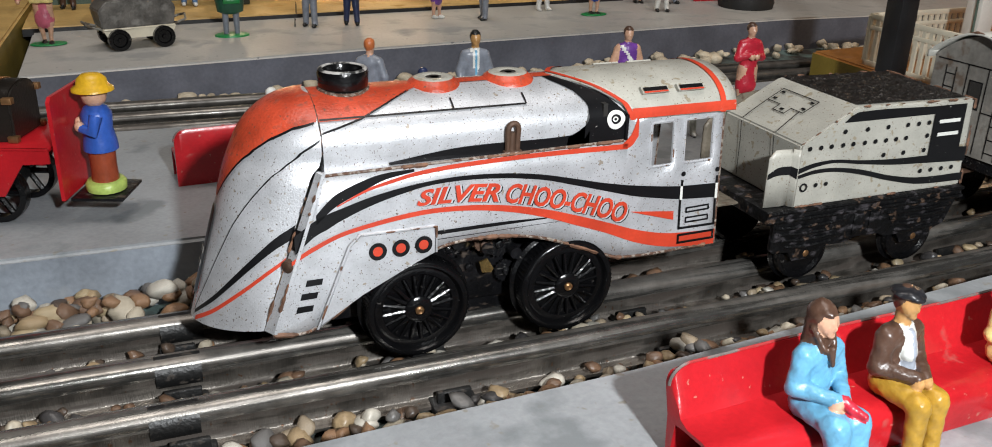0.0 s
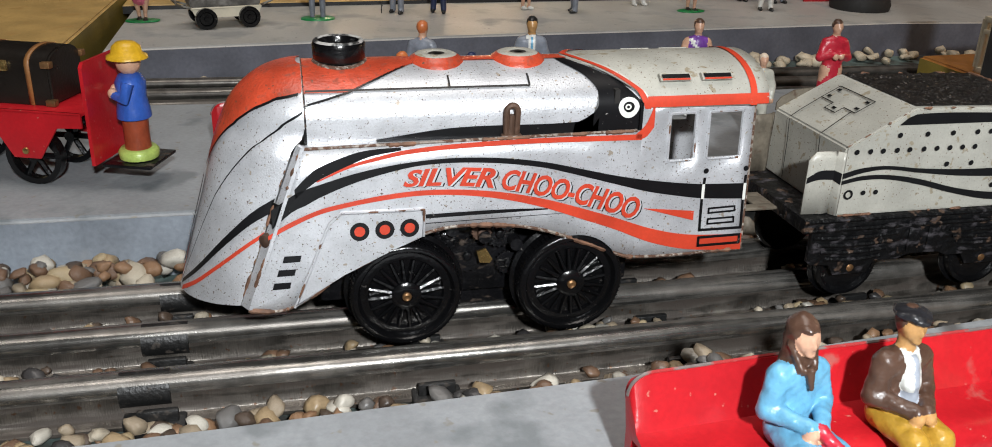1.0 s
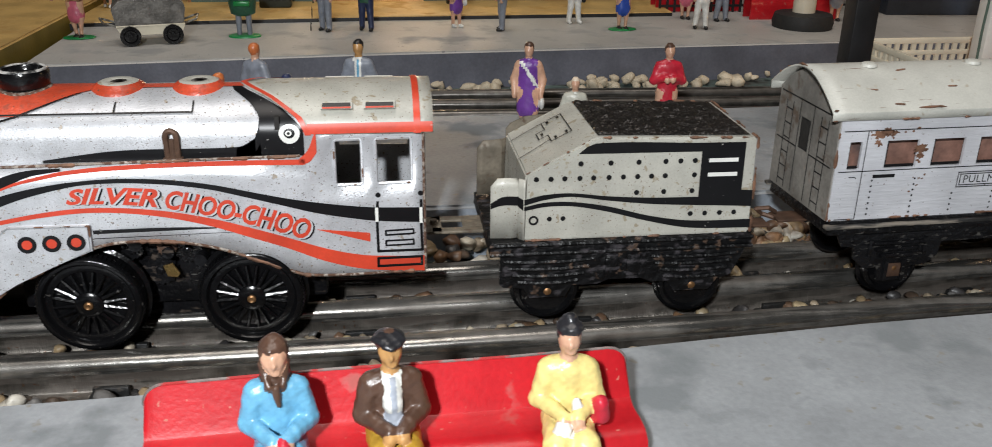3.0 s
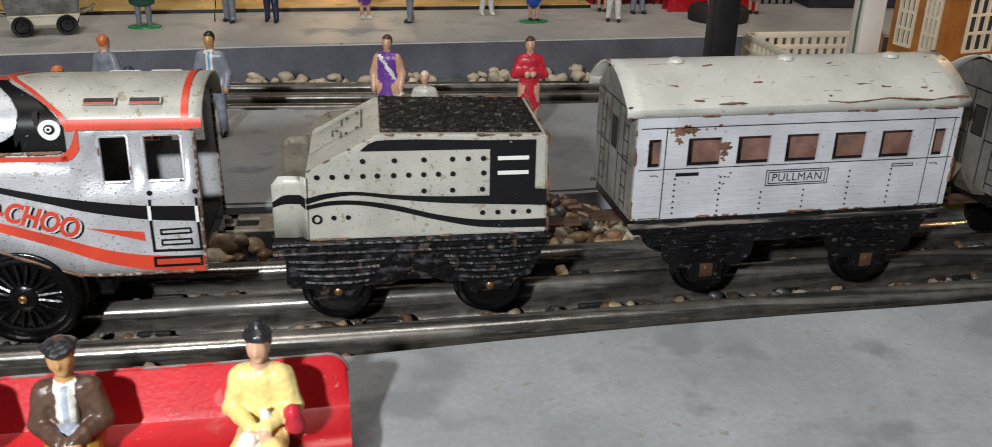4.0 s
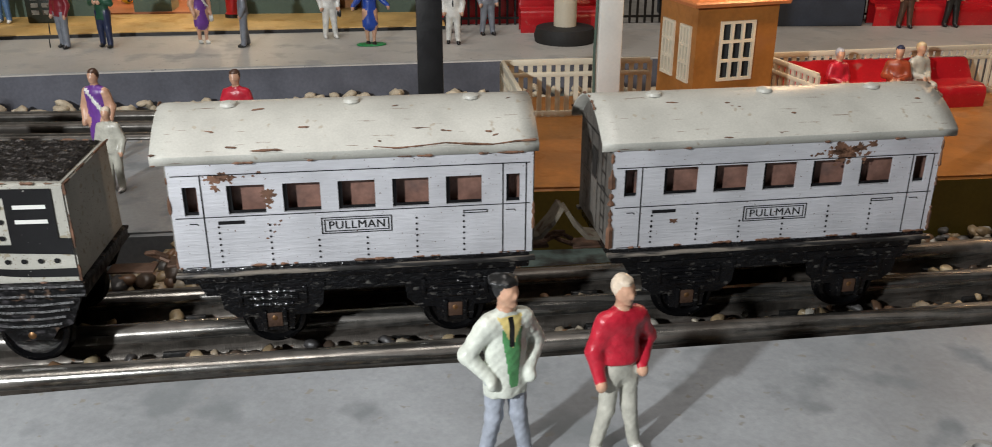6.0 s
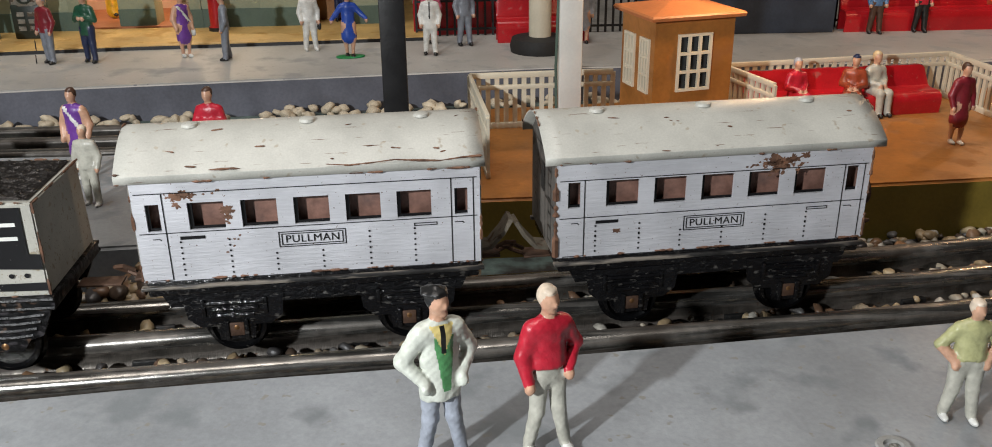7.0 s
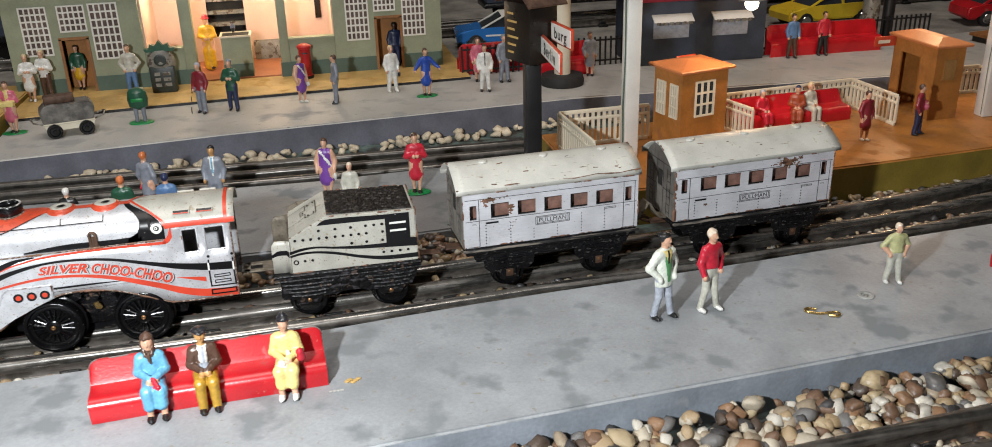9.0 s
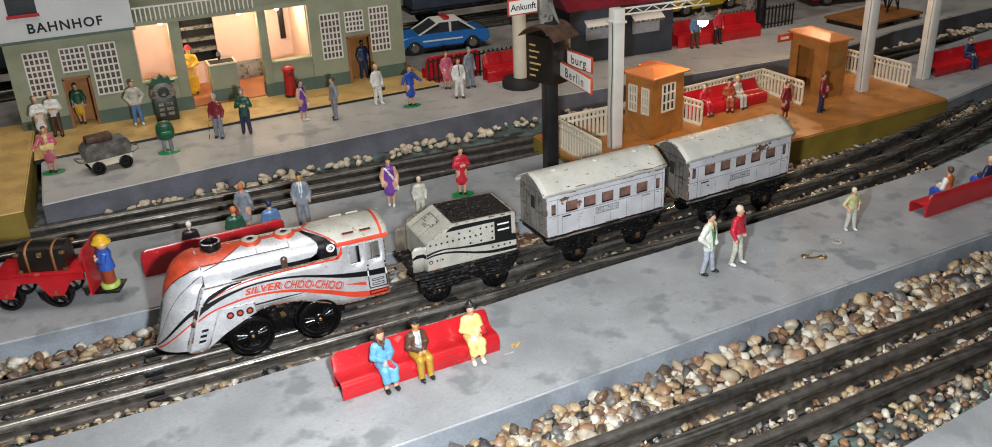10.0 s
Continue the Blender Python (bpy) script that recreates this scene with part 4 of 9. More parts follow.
    part("black_stripe", bm, PRINT_BLACK, side, "short black stripe under the ledge")
    for lo, hi in (([(0.0044, 0.0444), (0.0340, 0.0443)], [(0.0044, 0.0454), (0.0220, 0.0452), (0.0340, 0.0446)]), ([(0.0044, 0.0431), (0.0384, 0.0430)], [(0.0044, 0.0433), (0.0384, 0.0431)])):
        bm = bmesh.new()
        ribbon(bm, near, lo, hi, 12)
        part("speed_line", bm, PRINT_BLACK, side, "straight black line behind the lamps")
    bm = bmesh.new()
    ribbon(bm, near, [(-0.0310, 0.0421), (-0.0285, 0.0435), (-0.0269, 0.0443), (-0.0197, 0.0472), (-0.0125, 0.0486), (-0.0052, 0.0495), (0.0023, 0.0500), (0.0099, 0.0497), (0.0177, 0.0487), (0.0257, 0.0470), (0.0340, 0.0445), (0.0426, 0.0412), (0.0514, 0.0378), (0.0607, 0.0337), (0.0701, 0.0310), (0.0797, 0.0298), (0.0866, 0.0294)],
           [(-0.0310, 0.0431), (-0.0285, 0.0446), (-0.0269, 0.0455), (-0.0197, 0.0483), (-0.0125, 0.0497), (-0.0052, 0.0507), (0.0023, 0.0512), (0.0099, 0.0510), (0.0177, 0.0502), (0.0257, 0.0488), (0.0340, 0.0467), (0.0426, 0.0439), (0.0514, 0.0408), (0.0607, 0.0373), (0.0701, 0.0349), (0.0797, 0.0340), (0.0866, 0.0338)], 80)
    part("red_stripe", bm, PRINT_RED, side, "sweeping orange red stripe")
    bm = bmesh.new()
    ribbon(bm, near, [(-0.0198, 0.0547), (-0.0122, 0.0576), (-0.0059, 0.0589), (-0.0006, 0.0598), (0.010, 0.0605), (0.030, 0.0607), (0.0570, 0.0600)], [(-0.0198, 0.0550), (-0.0122, 0.0583), (-0.0059, 0.0598), (-0.0006, 0.0608), (0.010, 0.0616), (0.030, 0.0619), (0.0570, 0.0614)], 50)
    ribbon(bm, near, [(0.0555, 0.0602), (0.0580, 0.0606), (0.0600, 0.0630)], [(0.0555, 0.0615), (0.0580, 0.0640), (0.0600, 0.0690)], 10)
    part("red_stripe", bm, PRINT_RED, side, "thin red line along the ledge")
    bm = bmesh.new()
    ribbon(bm, near, [(0.0590, 0.0425), (0.0725, 0.0384)], [(0.0590, 0.0426), (0.0725, 0.0409)], 8)
    part("red_flash", bm, PRINT_RED, side, "pointed red flash behind the name")
    # printed name along the arc
    BASE = [(-0.0040, 0.0527), (-0.0006, 0.0526), (0.0090, 0.0523), (0.0187, 0.0512), (0.0242, 0.0501), (0.0286, 0.0491), (0.0325, 0.0480), (0.0365, 0.0469), (0.0423, 0.0452), (0.0471, 0.0436), (0.0549, 0.0407), (0.0620, 0.0380)]
    TALL = [(-0.0006, 0.82), (0.0187, 1.0), (0.0257, 1.08), (0.0563, 1.20)]

    def arc_place(du, dv, off):
        def f(u, v):
            x = 0.0282 + u + du
            base = smooth_table(BASE, x)
            sl = (smooth_table(BASE, x + 0.003) - base) / 0.003
            v *= lerp_table(TALL, x)
            return (x - sl * v * 0.5, side_y(x, base + v) - off, base + v + dv)
        return f

    def name(bm, du, dv, off, bold):
        for word, at, wide in (("SILVER", -0.0186, 1.18), ("CHOO-CHOO", 0.0108, 0.865)):
            place = arc_place(du + at, dv, off)
            lettering(bm, word, 0.0063, lambda u, v: place(u * wide, v), 0.30, bold, 0.97)

    for nm, mt, du, dv, off, bold, lb in (("name_shadow", PRINT_BLACK, 0.00078, -0.00035, 0.0006, 0.00022, "black shadow of the printed name"),
                                          ("name_gap", PRINT_SILVER, 0.00042, -0.00018, 0.0008, 0.00022, "silver gap between the letters and their shadow"),
                                          ("name_lettering", PRINT_RED, 0.0, 0.0, 0.0010, 0.00018, "red printed name")):
        bm = bmesh.new()
        name(bm, du, dv, off, bold)
        part(nm, bm, mt, side, lb, smooth=False)
    # cab door lines and step
    proud = lambda u, v: (u, side_y(u, v) - 0.0008, v)
    for nm, f, pts, w in (("door_line", near, [(0.0747, 0.0492), (0.0744, 0.0441), (0.0745, 0.0356), (0.0861, 0.0354), (0.0859, 0.0430), (0.0860, 0.0492)], 0.0007),
                          ("louvre", near, [(0.0766, 0.0400), (0.0839, 0.0401), (0.0838, 0.0413), (0.0766, 0.0412), (0.0766, 0.0400)], 0.0005),
                          ("louvre", near, [(0.0766, 0.0371), (0.0839, 0.0371), (0.0838, 0.0384), (0.0766, 0.0384), (0.0766, 0.0371)], 0.0005),
                          ("step_outline", proud, [(0.0744, 0.0315), (0.0859, 0.0314), (0.0859, 0.0336), (0.0744, 0.0337), (0.0744, 0.0315)], 0.0007)):
        bm = bmesh.new()
        line(bm, f, pts, w, 4)
        part(nm, bm, PRINT_BLACK, side, "black printed line")
    for u in (0.0749, 0.0859):
        bm = bmesh.new()
        spot(bm, near, u, 0.0511, 0.0007, 0, 12)
        part("door_dot", bm, PRINT_BLACK, side)
    bm = bmesh.new()
    for u, z0, z1 in ((0.0744, 0.0442, 0.0476), (0.0859, 0.0432, 0.0471)):
        line(bm, lambda p, q: (p, side_y(p, q) - 0.0009, q), [(u, z0), (u, z1)], 0.0008, 3)
    part("door_gap", bm, PRINT_WHITE, side, "pale gaps where the door lines cross the stripe")
    # inside: floor, bulkhead, motor
    bm = bmesh.new()
    box(bm, 0.0500, -0.0160, 0.034, 0.0512, 0.0160, 0.072, 0)
    box(bm, 0.0512, -0.0165, 0.034, 0.0860, 0.0165, 0.0352, 0)
    part("cab_bulkhead", bm, DARK, root)
    bm = bmesh.new()
    box(bm, 0.0563, -0.0171, 0.0560, 0.0570, 0.0171, 0.0690)
    part("cab_front", bm, PRINT_BLACK, root, "black cab front plate", smooth=False)
    for sgn in (1, -1):
        bm = bmesh.new()
        pts = [(-0.0365 + 0.1233 * k / 60, 0, 0) for k in range(61)]
        tube(bm, [(x, sgn * (side_y(x, smooth_table(LOW, x)) - 0.0001), smooth_table(LOW, x)) for x, _, _ in pts], 0.00048, 6)
        part("edge_fold", bm, EDGE, root, "folded tin edge worn to rust")
        bm = bmesh.new()
        tube(bm, [(0.0868, sgn * side_y(0.0868, z), z) for z in (0.0295, 0.042, 0.055, 0.0690)], 0.0005, 6)
        tube(bm, [(x, sgn * (side_y(x, LEDGE) - 0.0001), LEDGE) for x in [-0.0222 + 0.078 * k / 30 for k in range(31)]], 0.00042, 6)
        part("edge_fold", bm, EDGE, root, "folded tin edge worn to rust")
        edge_rust(side if sgn == 1 else root, [(x, sgn * (side_y(x, LEDGE) - 0.0003), LEDGE) for x in [-0.0222 + 0.078 * k / 30 for k in range(31)]], 0.00062, 3 + sgn, 0.02)
        edge_rust(side if sgn == 1 else root, [(x, sgn * (side_y(x, smooth_table(LOW, x)) - 0.0003), smooth_table(LOW, x)) for x in [-0.0365 + 0.1233 * k / 60 for k in range(61)]], 0.00070, 8 + sgn, -0.18)
    for xa, xb in ((0.0642, 0.0712), (0.0746, 0.0838)):
        bm = bmesh.new()
        ring = [(xa + 0.0006, CW), (xb - 0.0006, CW), (xb, CW + 0.0006), (xb, 0.0654), (xb - 0.0006, 0.0660), (xa + 0.0006, 0.0660), (xa, 0.0654), (xa, CW + 0.0006), (xa + 0.0006, CW)]
        tube(bm, [(x, side_y(x, z) - 0.0001, z) for x, z in ring], 0.00048, 6)
        part("window_rim", bm, SILVER, side, "rolled window rim")
        edge_rust(side, [(x, side_y(x, z) - 0.0004, z) for x, z in ring], 0.00034, 60 + xa * 100, 0.15)
    bm = bmesh.new()
    tube(bm, [boiler_point(-0.0216, k / 30) + Vector((0, 0, 0.0001)) for k in range(31)], 0.00028, 6)
    part("seam_dirt", bm, RUSTY, boiler, "rusty line along the casing seam")
    bm = bmesh.new()
    tube(bm, [(x, side_y(x, z) - 0.0014, z) for x, z in ((-0.0262, 0.0256), (-0.0175, 0.0454), (-0.0150, 0.0475), (0.0039, 0.0470), (0.0038, 0.0404))], 0.00028, 6)
    part("box_rim", bm, SILVER, side, "worn rim of the valve box")
    edge_rust(side, [(x, side_y(x, z) - 0.0016, z) for x, z in ((-0.0262, 0.0256), (-0.0175, 0.0454), (-0.0150, 0.0475), (0.0039, 0.0470), (0.0038, 0.0404))], 0.00036, 81, 0.02)
    bm = bmesh.new()
    tube(bm, [(-0.0127 + 0.0058 * math.cos(k * math.tau / 28), 0.0058 * math.sin(k * math.tau / 28), 0.0769 - 0.12 * abs(0.0058 * math.sin(k * math.tau / 28))) for k in range(29)], 0.0006, 6)
    part("chimney_collar", bm, EDGE, boiler, "chipped grey collar round the chimney")
    bm = bmesh.new()
    box(bm, -0.0200, -0.0080, 0.0180, 0.0600, 0.0080, 0.0460, 0.001)
    box(bm, -0.0100, -0.0045, 0.0122, 0.0520, 0.0045, 0.0190, 0.001)
    for x in (0.012, 0.020, 0.028):
        tube(bm, [(x, -0.0145, 0.038 - (x - 0.012) * 0.3), (x, 0.0145, 0.038 - (x - 0.012) * 0.3)], 0.0016, 12)
    part("motor_frame", bm, BLACK_TIN, root, "dark greasy clockwork frame")
    for gx, gz, gr, gy, mt in ((0.0165, 0.0290, 0.0048, -0.0090, BLACK_TIN), (0.0245, 0.0350, 0.0040, -0.0100, CAR_FRAME), (0.0195, 0.0365, 0.0026, -0.0120, RUSTY), (0.0270, 0.0265, 0.0034, -0.0095, CAR_FRAME), (0.0105, 0.0360, 0.0030, -0.0110, CAR_FRAME)):
        bm = bmesh.new()
        n = 18
        ol = [(gx + (gr if k % 2 else gr * 0.86) * math.cos(k * math.pi / n), gz + (gr if k % 2 else gr * 0.86) * math.sin(k * math.pi / n)) for k in range(2 * n)]
        prism(bm, ol, gy, gy - 0.0008)
        turned(bm, (gx, gy - 0.0006, gz), (0, -1, 0), [(0, 0.0013), (0.0012, 0.0011), (0.0014, 0.0005)], 12)
        part("gear", bm, mt, root, "greasy toothed gear", smooth=False)
    bm = bmesh.new()
    prism(bm, [(0.0182, 0.0315), (0.0205, 0.0322), (0.0222, 0.0292), (0.0215, 0.0282), (0.0190, 0.0285)], -0.0128, -0.0134)
    part("brass_pawl", bm, BRASS, root, "small brass pawl", smooth=False)

    # driving wheels
    def wheel(x, sgn):
        yo = -0.0195 * sgn
        zc = 0.0240
        bm = bmesh.new()
        turned(bm, (x, yo + 0.0072 * sgn, zc), (0, -sgn, 0), [(0, 0.0140), (0.0016, 0.0146), (0.0022, 0.0146), (0.0027, 0.0136), (0.0066, 0.0133), (0.0072, 0.0130), (0.0075, 0.0124), (0.0075, 0.0117), (0.0070, 0.0113), (0.0060, 0.0110), (0.0062, 0.0102), (0.0061, 0.0092), (0.0052, 0.0088),
                                                             (0.0050, 0.0050), (0.0050, 0.0010)], 56)
        w = part("driving_wheel", bm, BLACK_WHEEL, root, "glossy black spoked driving wheel")
        bm = bmesh.new()
        for k in range(72):
            a = k * math.tau / 72
            c, s = math.cos(a), math.sin(a)
            tube(bm, [(x + 0.01350 * c, yo + 0.0040 * sgn, zc + 0.01350 * s), (x + 0.01330 * c, yo + 0.0006 * sgn, zc + 0.01330 * s)], 0.00026, 4)
        part("ribbed_tread", bm, BLACK_WHEEL, w, "fine ribs on the wheel tread")
        bm = bmesh.new()
        for k in range(20):
            a = k * math.tau / 20 + 0.1
            c, s = math.cos(a), math.sin(a)
            y = yo + 0.0008 * sgn
            tube(bm, [(x + 0.0034 * c, y, zc + 0.0034 * s), (x + 0.0091 * c, y + 0.0004 * sgn, zc + 0.0091 * s)], [0.00060, 0.00044], 6)
        part("spoke_ring", bm, BLACK_WHEEL, w, "fine moulded spokes")
        bm = bmesh.new()
        turned(bm, (x, yo + 0.002 * sgn, zc), (0, -sgn, 0), [(0, 0.0040), (0.0020, 0.0036), (0.0026, 0.0028), (0.0026, 0.0014), (0.0022, 0.0013)], 24)
        part("hub", bm, BLACK_WHEEL, w)
        bm = bmesh.new()
        turned(bm, (x, yo, zc), (0, -sgn, 0), [(-0.001, 0.0012), (0.0008, 0.0011), (0.0011, 0.0007), (0.0009, 0.0003)], 14)
        part("axle_end", bm, AXLE, w, "rusty brass axle end")

    for x in (0.0, 0.041):
        for sgn in (1, -1):
            wheel(x, sgn)
    return root


make_locomotive(pose(0, 0.0195, 0))


# ---- tender ----
def small_wheel(parent, x, sgn, yo, zc=0.0198, r=0.0086):
    bm = bmesh.new()
    turned(bm, (x, yo + 0.0042 * sgn, zc), (0, -sgn, 0), [(0, r), (0.0012, r + 0.0010), (0.0016, r + 0.0010), (0.0020, r), (0.0042, r - 0.0002), (0.0044, r - 0.0012), (0.0034, r - 0.0020),
                                                         (0.0034, 0.0022), (0.0044, 0.0020), (0.0044, 0.0005)], 32)
    w = part("wheel", bm, BLACK_WHEEL, parent, "black enamelled wheel")
    bm = bmesh.new()
    turned(bm, (x, yo, zc), (0, -sgn, 0), [(-0.001, 0.0022), (0.0002, 0.0020), (0.0004, 0.0012), (0.0018, 0.0011), (0.0022, 0.0005)], 12)
    part("axle_end", bm, AXLE, w, "rusty brass axle end")


def make_tender(m):
    root = thing("tender", "cream and black tinplate toy coal tender with a speckled coal load", "toy tender", m)
    H = 0.0190
    # body: flat sides, a slope down to an upright front
    bm = bmesh.new()
    side = [(-0.0294, 0.0358), (0.0342, 0.0358), (0.0338, 0.0631), (-0.0108, 0.0641), (-0.0290, 0.0545)]
    inset = lambda z: H - (z - 0.036) * 0.03
    for sgn in (1, -1):
        bm.faces.new([bm.verts.new((x, -sgn * inset(z), z)) for x, z in side])
    for k in range(5):
        (x0, z0), (x1, z1) = side[k], side[(k + 1) % 5]
        bm.faces.new([bm.verts.new(p) for p in ((x0, -inset(z0), z0), (x0, inset(z0), z0), (x1, inset(z1), z1), (x1, -inset(z1), z1))])
    bmesh.ops.remove_doubles(bm, verts=bm.verts, dist=0.0001)
    bmesh.ops.recalc_face_normals(bm, faces=bm.faces)
    bmesh.ops.bevel(bm, geom=list(bm.edges), offset=0.0005, segments=2, affect="EDGES")
    body = part("body", bm, CREAM, root, "cream painted body with black printed bands")
    # corner plates: folded in a little, then forward, with a rounded upper corner
    for sgn in (1, -1):
        bm = bmesh.new()
        plan = [(-0.0290, H - 0.0001), (-0.0306, H - 0.0019), (-0.0380, H - 0.0025)]
        rows = []
        for (x0, y0), (x1, y1) in zip(plan, plan[1:]):
            for k in range(5):
                f = k / 4
                x, y = x0 + (x1 - x0) * f, y0 + (y1 - y0) * f
                d = max(0.0, -0.0355 - x) / 0.0025
                rows.append([bm.verts.new((x, -sgn * y, z)) for z in (0.0360, 0.0440, 0.0505, 0.0532 - 0.0024 * (1 - math.sqrt(max(0.0, 1 - d * d))))])
        skin(bm, rows, 0, False, False)
        wing = part("corner_wing", bm, CREAM if sgn == 1 else BARE_TIN, body, "folded cream corner plate with a rounded corner", angle=35)
        mod = wing.modifiers.new("thickness", "SOLIDIFY")
        mod.thickness, mod.offset = 0.0006, 0
    bm = bmesh.new()
    prism(bm, [(-0.0292, 0.0540), (-0.0170, 0.0605), (-0.0240, 0.0598), (-0.0280, 0.0578), (-0.0292, 0.0562)], H - 0.0012, H - 0.0006)
    part("slope_lip", bm, BARE_TIN, body, "upright lip beside the slope")
    # coal top, a lumpy sheet
    bm = bmesh.new()
    nx, ny = 44, 34
    grid = []
    for i in range(nx + 1):
        row = []
        for j in range(ny + 1):
            x, y = -0.0098 + 0.0422 * i / nx, (-H + 0.0026) + (2 * H - 0.0042) * j / ny
            h = noise.noise(Vector((x, y, 0)) * 420) * 0.0007 + noise.noise(Vector((x, y, 3)) * 900) * 0.0004
            if i in (0, nx) or j in (0, ny):
                h = -0.0003
            row.append(bm.verts.new((x, y, 0.0647 - 0.0225 * (x + 0.0108) + max(h, -0.0003))))
        grid.append(row)
    skin(bm, grid, 0, False, False)
    part("coal_load", bm, COAL, root, "black speckled pressed coal", smooth=False)
    s = lambda u, v: (u, -inset(v) - 0.00045, v)
    bm = bmesh.new()
    ribbon(bm, s, [(-0.0149, 0.0600), (0.0185, 0.0598)], [(-0.0149, 0.0602), (-0.0111, 0.0627), (0.0185, 0.0622)], 16)
    ribbon(bm, s, [(0.0185, 0.0446), (0.0306, 0.0440)], [(0.0185, 0.0622), (0.0306, 0.0621)], 6)
    ribbon(bm, s, [(0.0306, 0.0440), (0.0338, 0.0438)], [(0.0306, 0.0486), (0.0338, 0.0484)], 3)
    ribbon(bm, s, [(-0.0293, 0.0461), (-0.0240, 0.0475), (-0.0168, 0.0482), (-0.0065, 0.0468), (0.0056, 0.0454), (0.0186, 0.0446)],
           [(-0.0293, 0.0477), (-0.0240, 0.0489), (-0.0168, 0.0492), (-0.0065, 0.0480), (0.0056, 0.0472), (0.0186, 0.0470)], 50)
    ribbon(bm, s, [(-0.0293, 0.0446), (-0.0235, 0.0456), (-0.0162, 0.0455), (-0.0068, 0.0437), (0.0053, 0.0404), (0.0168, 0.0381), (0.0342, 0.0375)],
           [(-0.0293, 0.0457), (-0.0235, 0.0468), (-0.0162, 0.0467), (-0.0068, 0.0452), (0.0053, 0.0420), (0.0168, 0.0402), (0.0342, 0.0400)], 50)
    part("black_band", bm, PRINT_BLACK, body, "black printed swooping bands")
    bm = bmesh.new()
    wing_at = lambda u, v: (u, -(H - 0.0019 - 0.0006 * (-0.0306 - u) / 0.0074) - 0.00050, v)
    ribbon(bm, wing_at, [(-0.0380, 0.0446), (-0.0350, 0.0456), (-0.0307, 0.0456)], [(-0.0380, 0.0462), (-0.0350, 0.0480), (-0.0307, 0.0482)], 10)
    fold_at = lambda u, v: (u, -(H - 0.0001 - 0.0018 * (-0.0290 - u) / 0.0016) - 0.0004, v)
    ribbon(bm, lambda u, v: (fold_at(u, v)[0] - 0.0003, fold_at(u, v)[1], v), [(-0.0306, 0.0455), (-0.0292, 0.0446)], [(-0.0306, 0.0482), (-0.0292, 0.0477)], 4)
    part("corner_band", bm, PRINT_BLACK, body)
    # printed rivets
    bm = bmesh.new()
    for row, xs in ((0.0573, [-0.0144, -0.0063, 0.0013, 0.0087, 0.0128, 0.0168]), (0.0533, [-0.0262, -0.0223, -0.0186, -0.0145, -0.0108, -0.0066, -0.0027, 0.0012, 0.0050, 0.0088, 0.0169]),
                    (0.0488, [0.0012, 0.0087, 0.0166]), (0.0422, [0.0167, 0.0208, 0.0250, 0.0291])):
        for x in xs:
            spot(bm, s, x, row, 0.00072, 0, 12)
    for x in (-0.0224, -0.0187):
        spot(bm, s, x, 0.0421, 0.00068, 0, 12)
    spot(bm, s, -0.0267, 0.0418, 0.00135, 0.0008, 18)
    part("rivet_print", bm, PRINT_BLACK, body, "black printed rivet dots")
    bm = bmesh.new()
    for v in (0.0573, 0.0533):
        bm.faces.new([bm.verts.new((u, s(u, w)[1] - 0.0002, w)) for u, w in ((0.0206, v - 0.00055), (0.0288, v - 0.00055), (0.0288, v + 0.00055), (0.0206, v + 0.00055))])
    part("bar_print", bm, PRINT_WHITE, body, "two white printed bars")
    # hatch lines on the slope, running on down the front
    slope = lambda u, v: (-0.0290 + 0.885 * v - 0.0003, u, 0.0545 + 0.467 * v + 0.0005)
    bm = bmesh.new()
    line(bm, slope, [(0.0102, 0.0104), (0.0102, 0.0166), (-0.0064, 0.0166), (-0.0064, 0.0104), (-0.0010, 0.0104), (-0.0010, 0.0076), (0.0042, 0.0076), (0.0042, 0.0104), (0.0102, 0.0104)], 0.00034, 2)
    line(bm, slope, [(0.0102, 0.0106), (0.0098, 0.0040), (0.0092, 0.0)], 0.00034, 4)
    line(bm, slope, [(-0.0048, 0.0104), (-0.0060, 0.0040), (-0.0068, 0.0)], 0.00034, 4)
    for u, v in ((0.0086, 0.0153), (0.0086, 0.0120), (-0.0048, 0.0153), (-0.0048, 0.0120), (0.0016, 0.0090)):
        line(bm, slope, [(u - 0.0006, v), (u + 0.0006, v)], 0.0008, 2)
    wall = lambda u, v: (-0.0297, u, v)
    line(bm, wall, [(0.0092, 0.0540), (0.0086, 0.0480), (0.0084, 0.0370)], 0.00034, 4)
    line(bm, wall, [(-0.0068, 0.0540), (-0.0074, 0.0480), (-0.0076, 0.0370)], 0.00034, 4)
    part("hatch_print", bm, PRINT_BLACK, body, "printed hatch lines")
    # frame
    bm = bmesh.new()
    box(bm, -0.0385, -H - 0.0010, 0.0316, 0.0352, H + 0.0010, 0.0358, 0.0006)
    box(bm, -0.0110, -0.0090, 0.0180, 0.0080, 0.0090, 0.0330, 0.0005)
    frame_ob = part("underframe", bm, CRACKLED, root, "black crackled tin underframe")
    for sgn in (1, -1):
        bm = bmesh.new()
        tube(bm, [(-0.0385, -sgn * (H + 0.0011), 0.0350), (0.0352, -sgn * (H + 0.0011), 0.0350)], 0.0006, 6)
        tube(bm, [(-0.0385, -sgn * (H + 0.0011), 0.0324), (0.0352, -sgn * (H + 0.0011), 0.0324)], 0.0006, 6)
        part("frame_bead", bm, CRACKLED, frame_ob, "crackled bead along the frame")
        bm = bmesh.new()
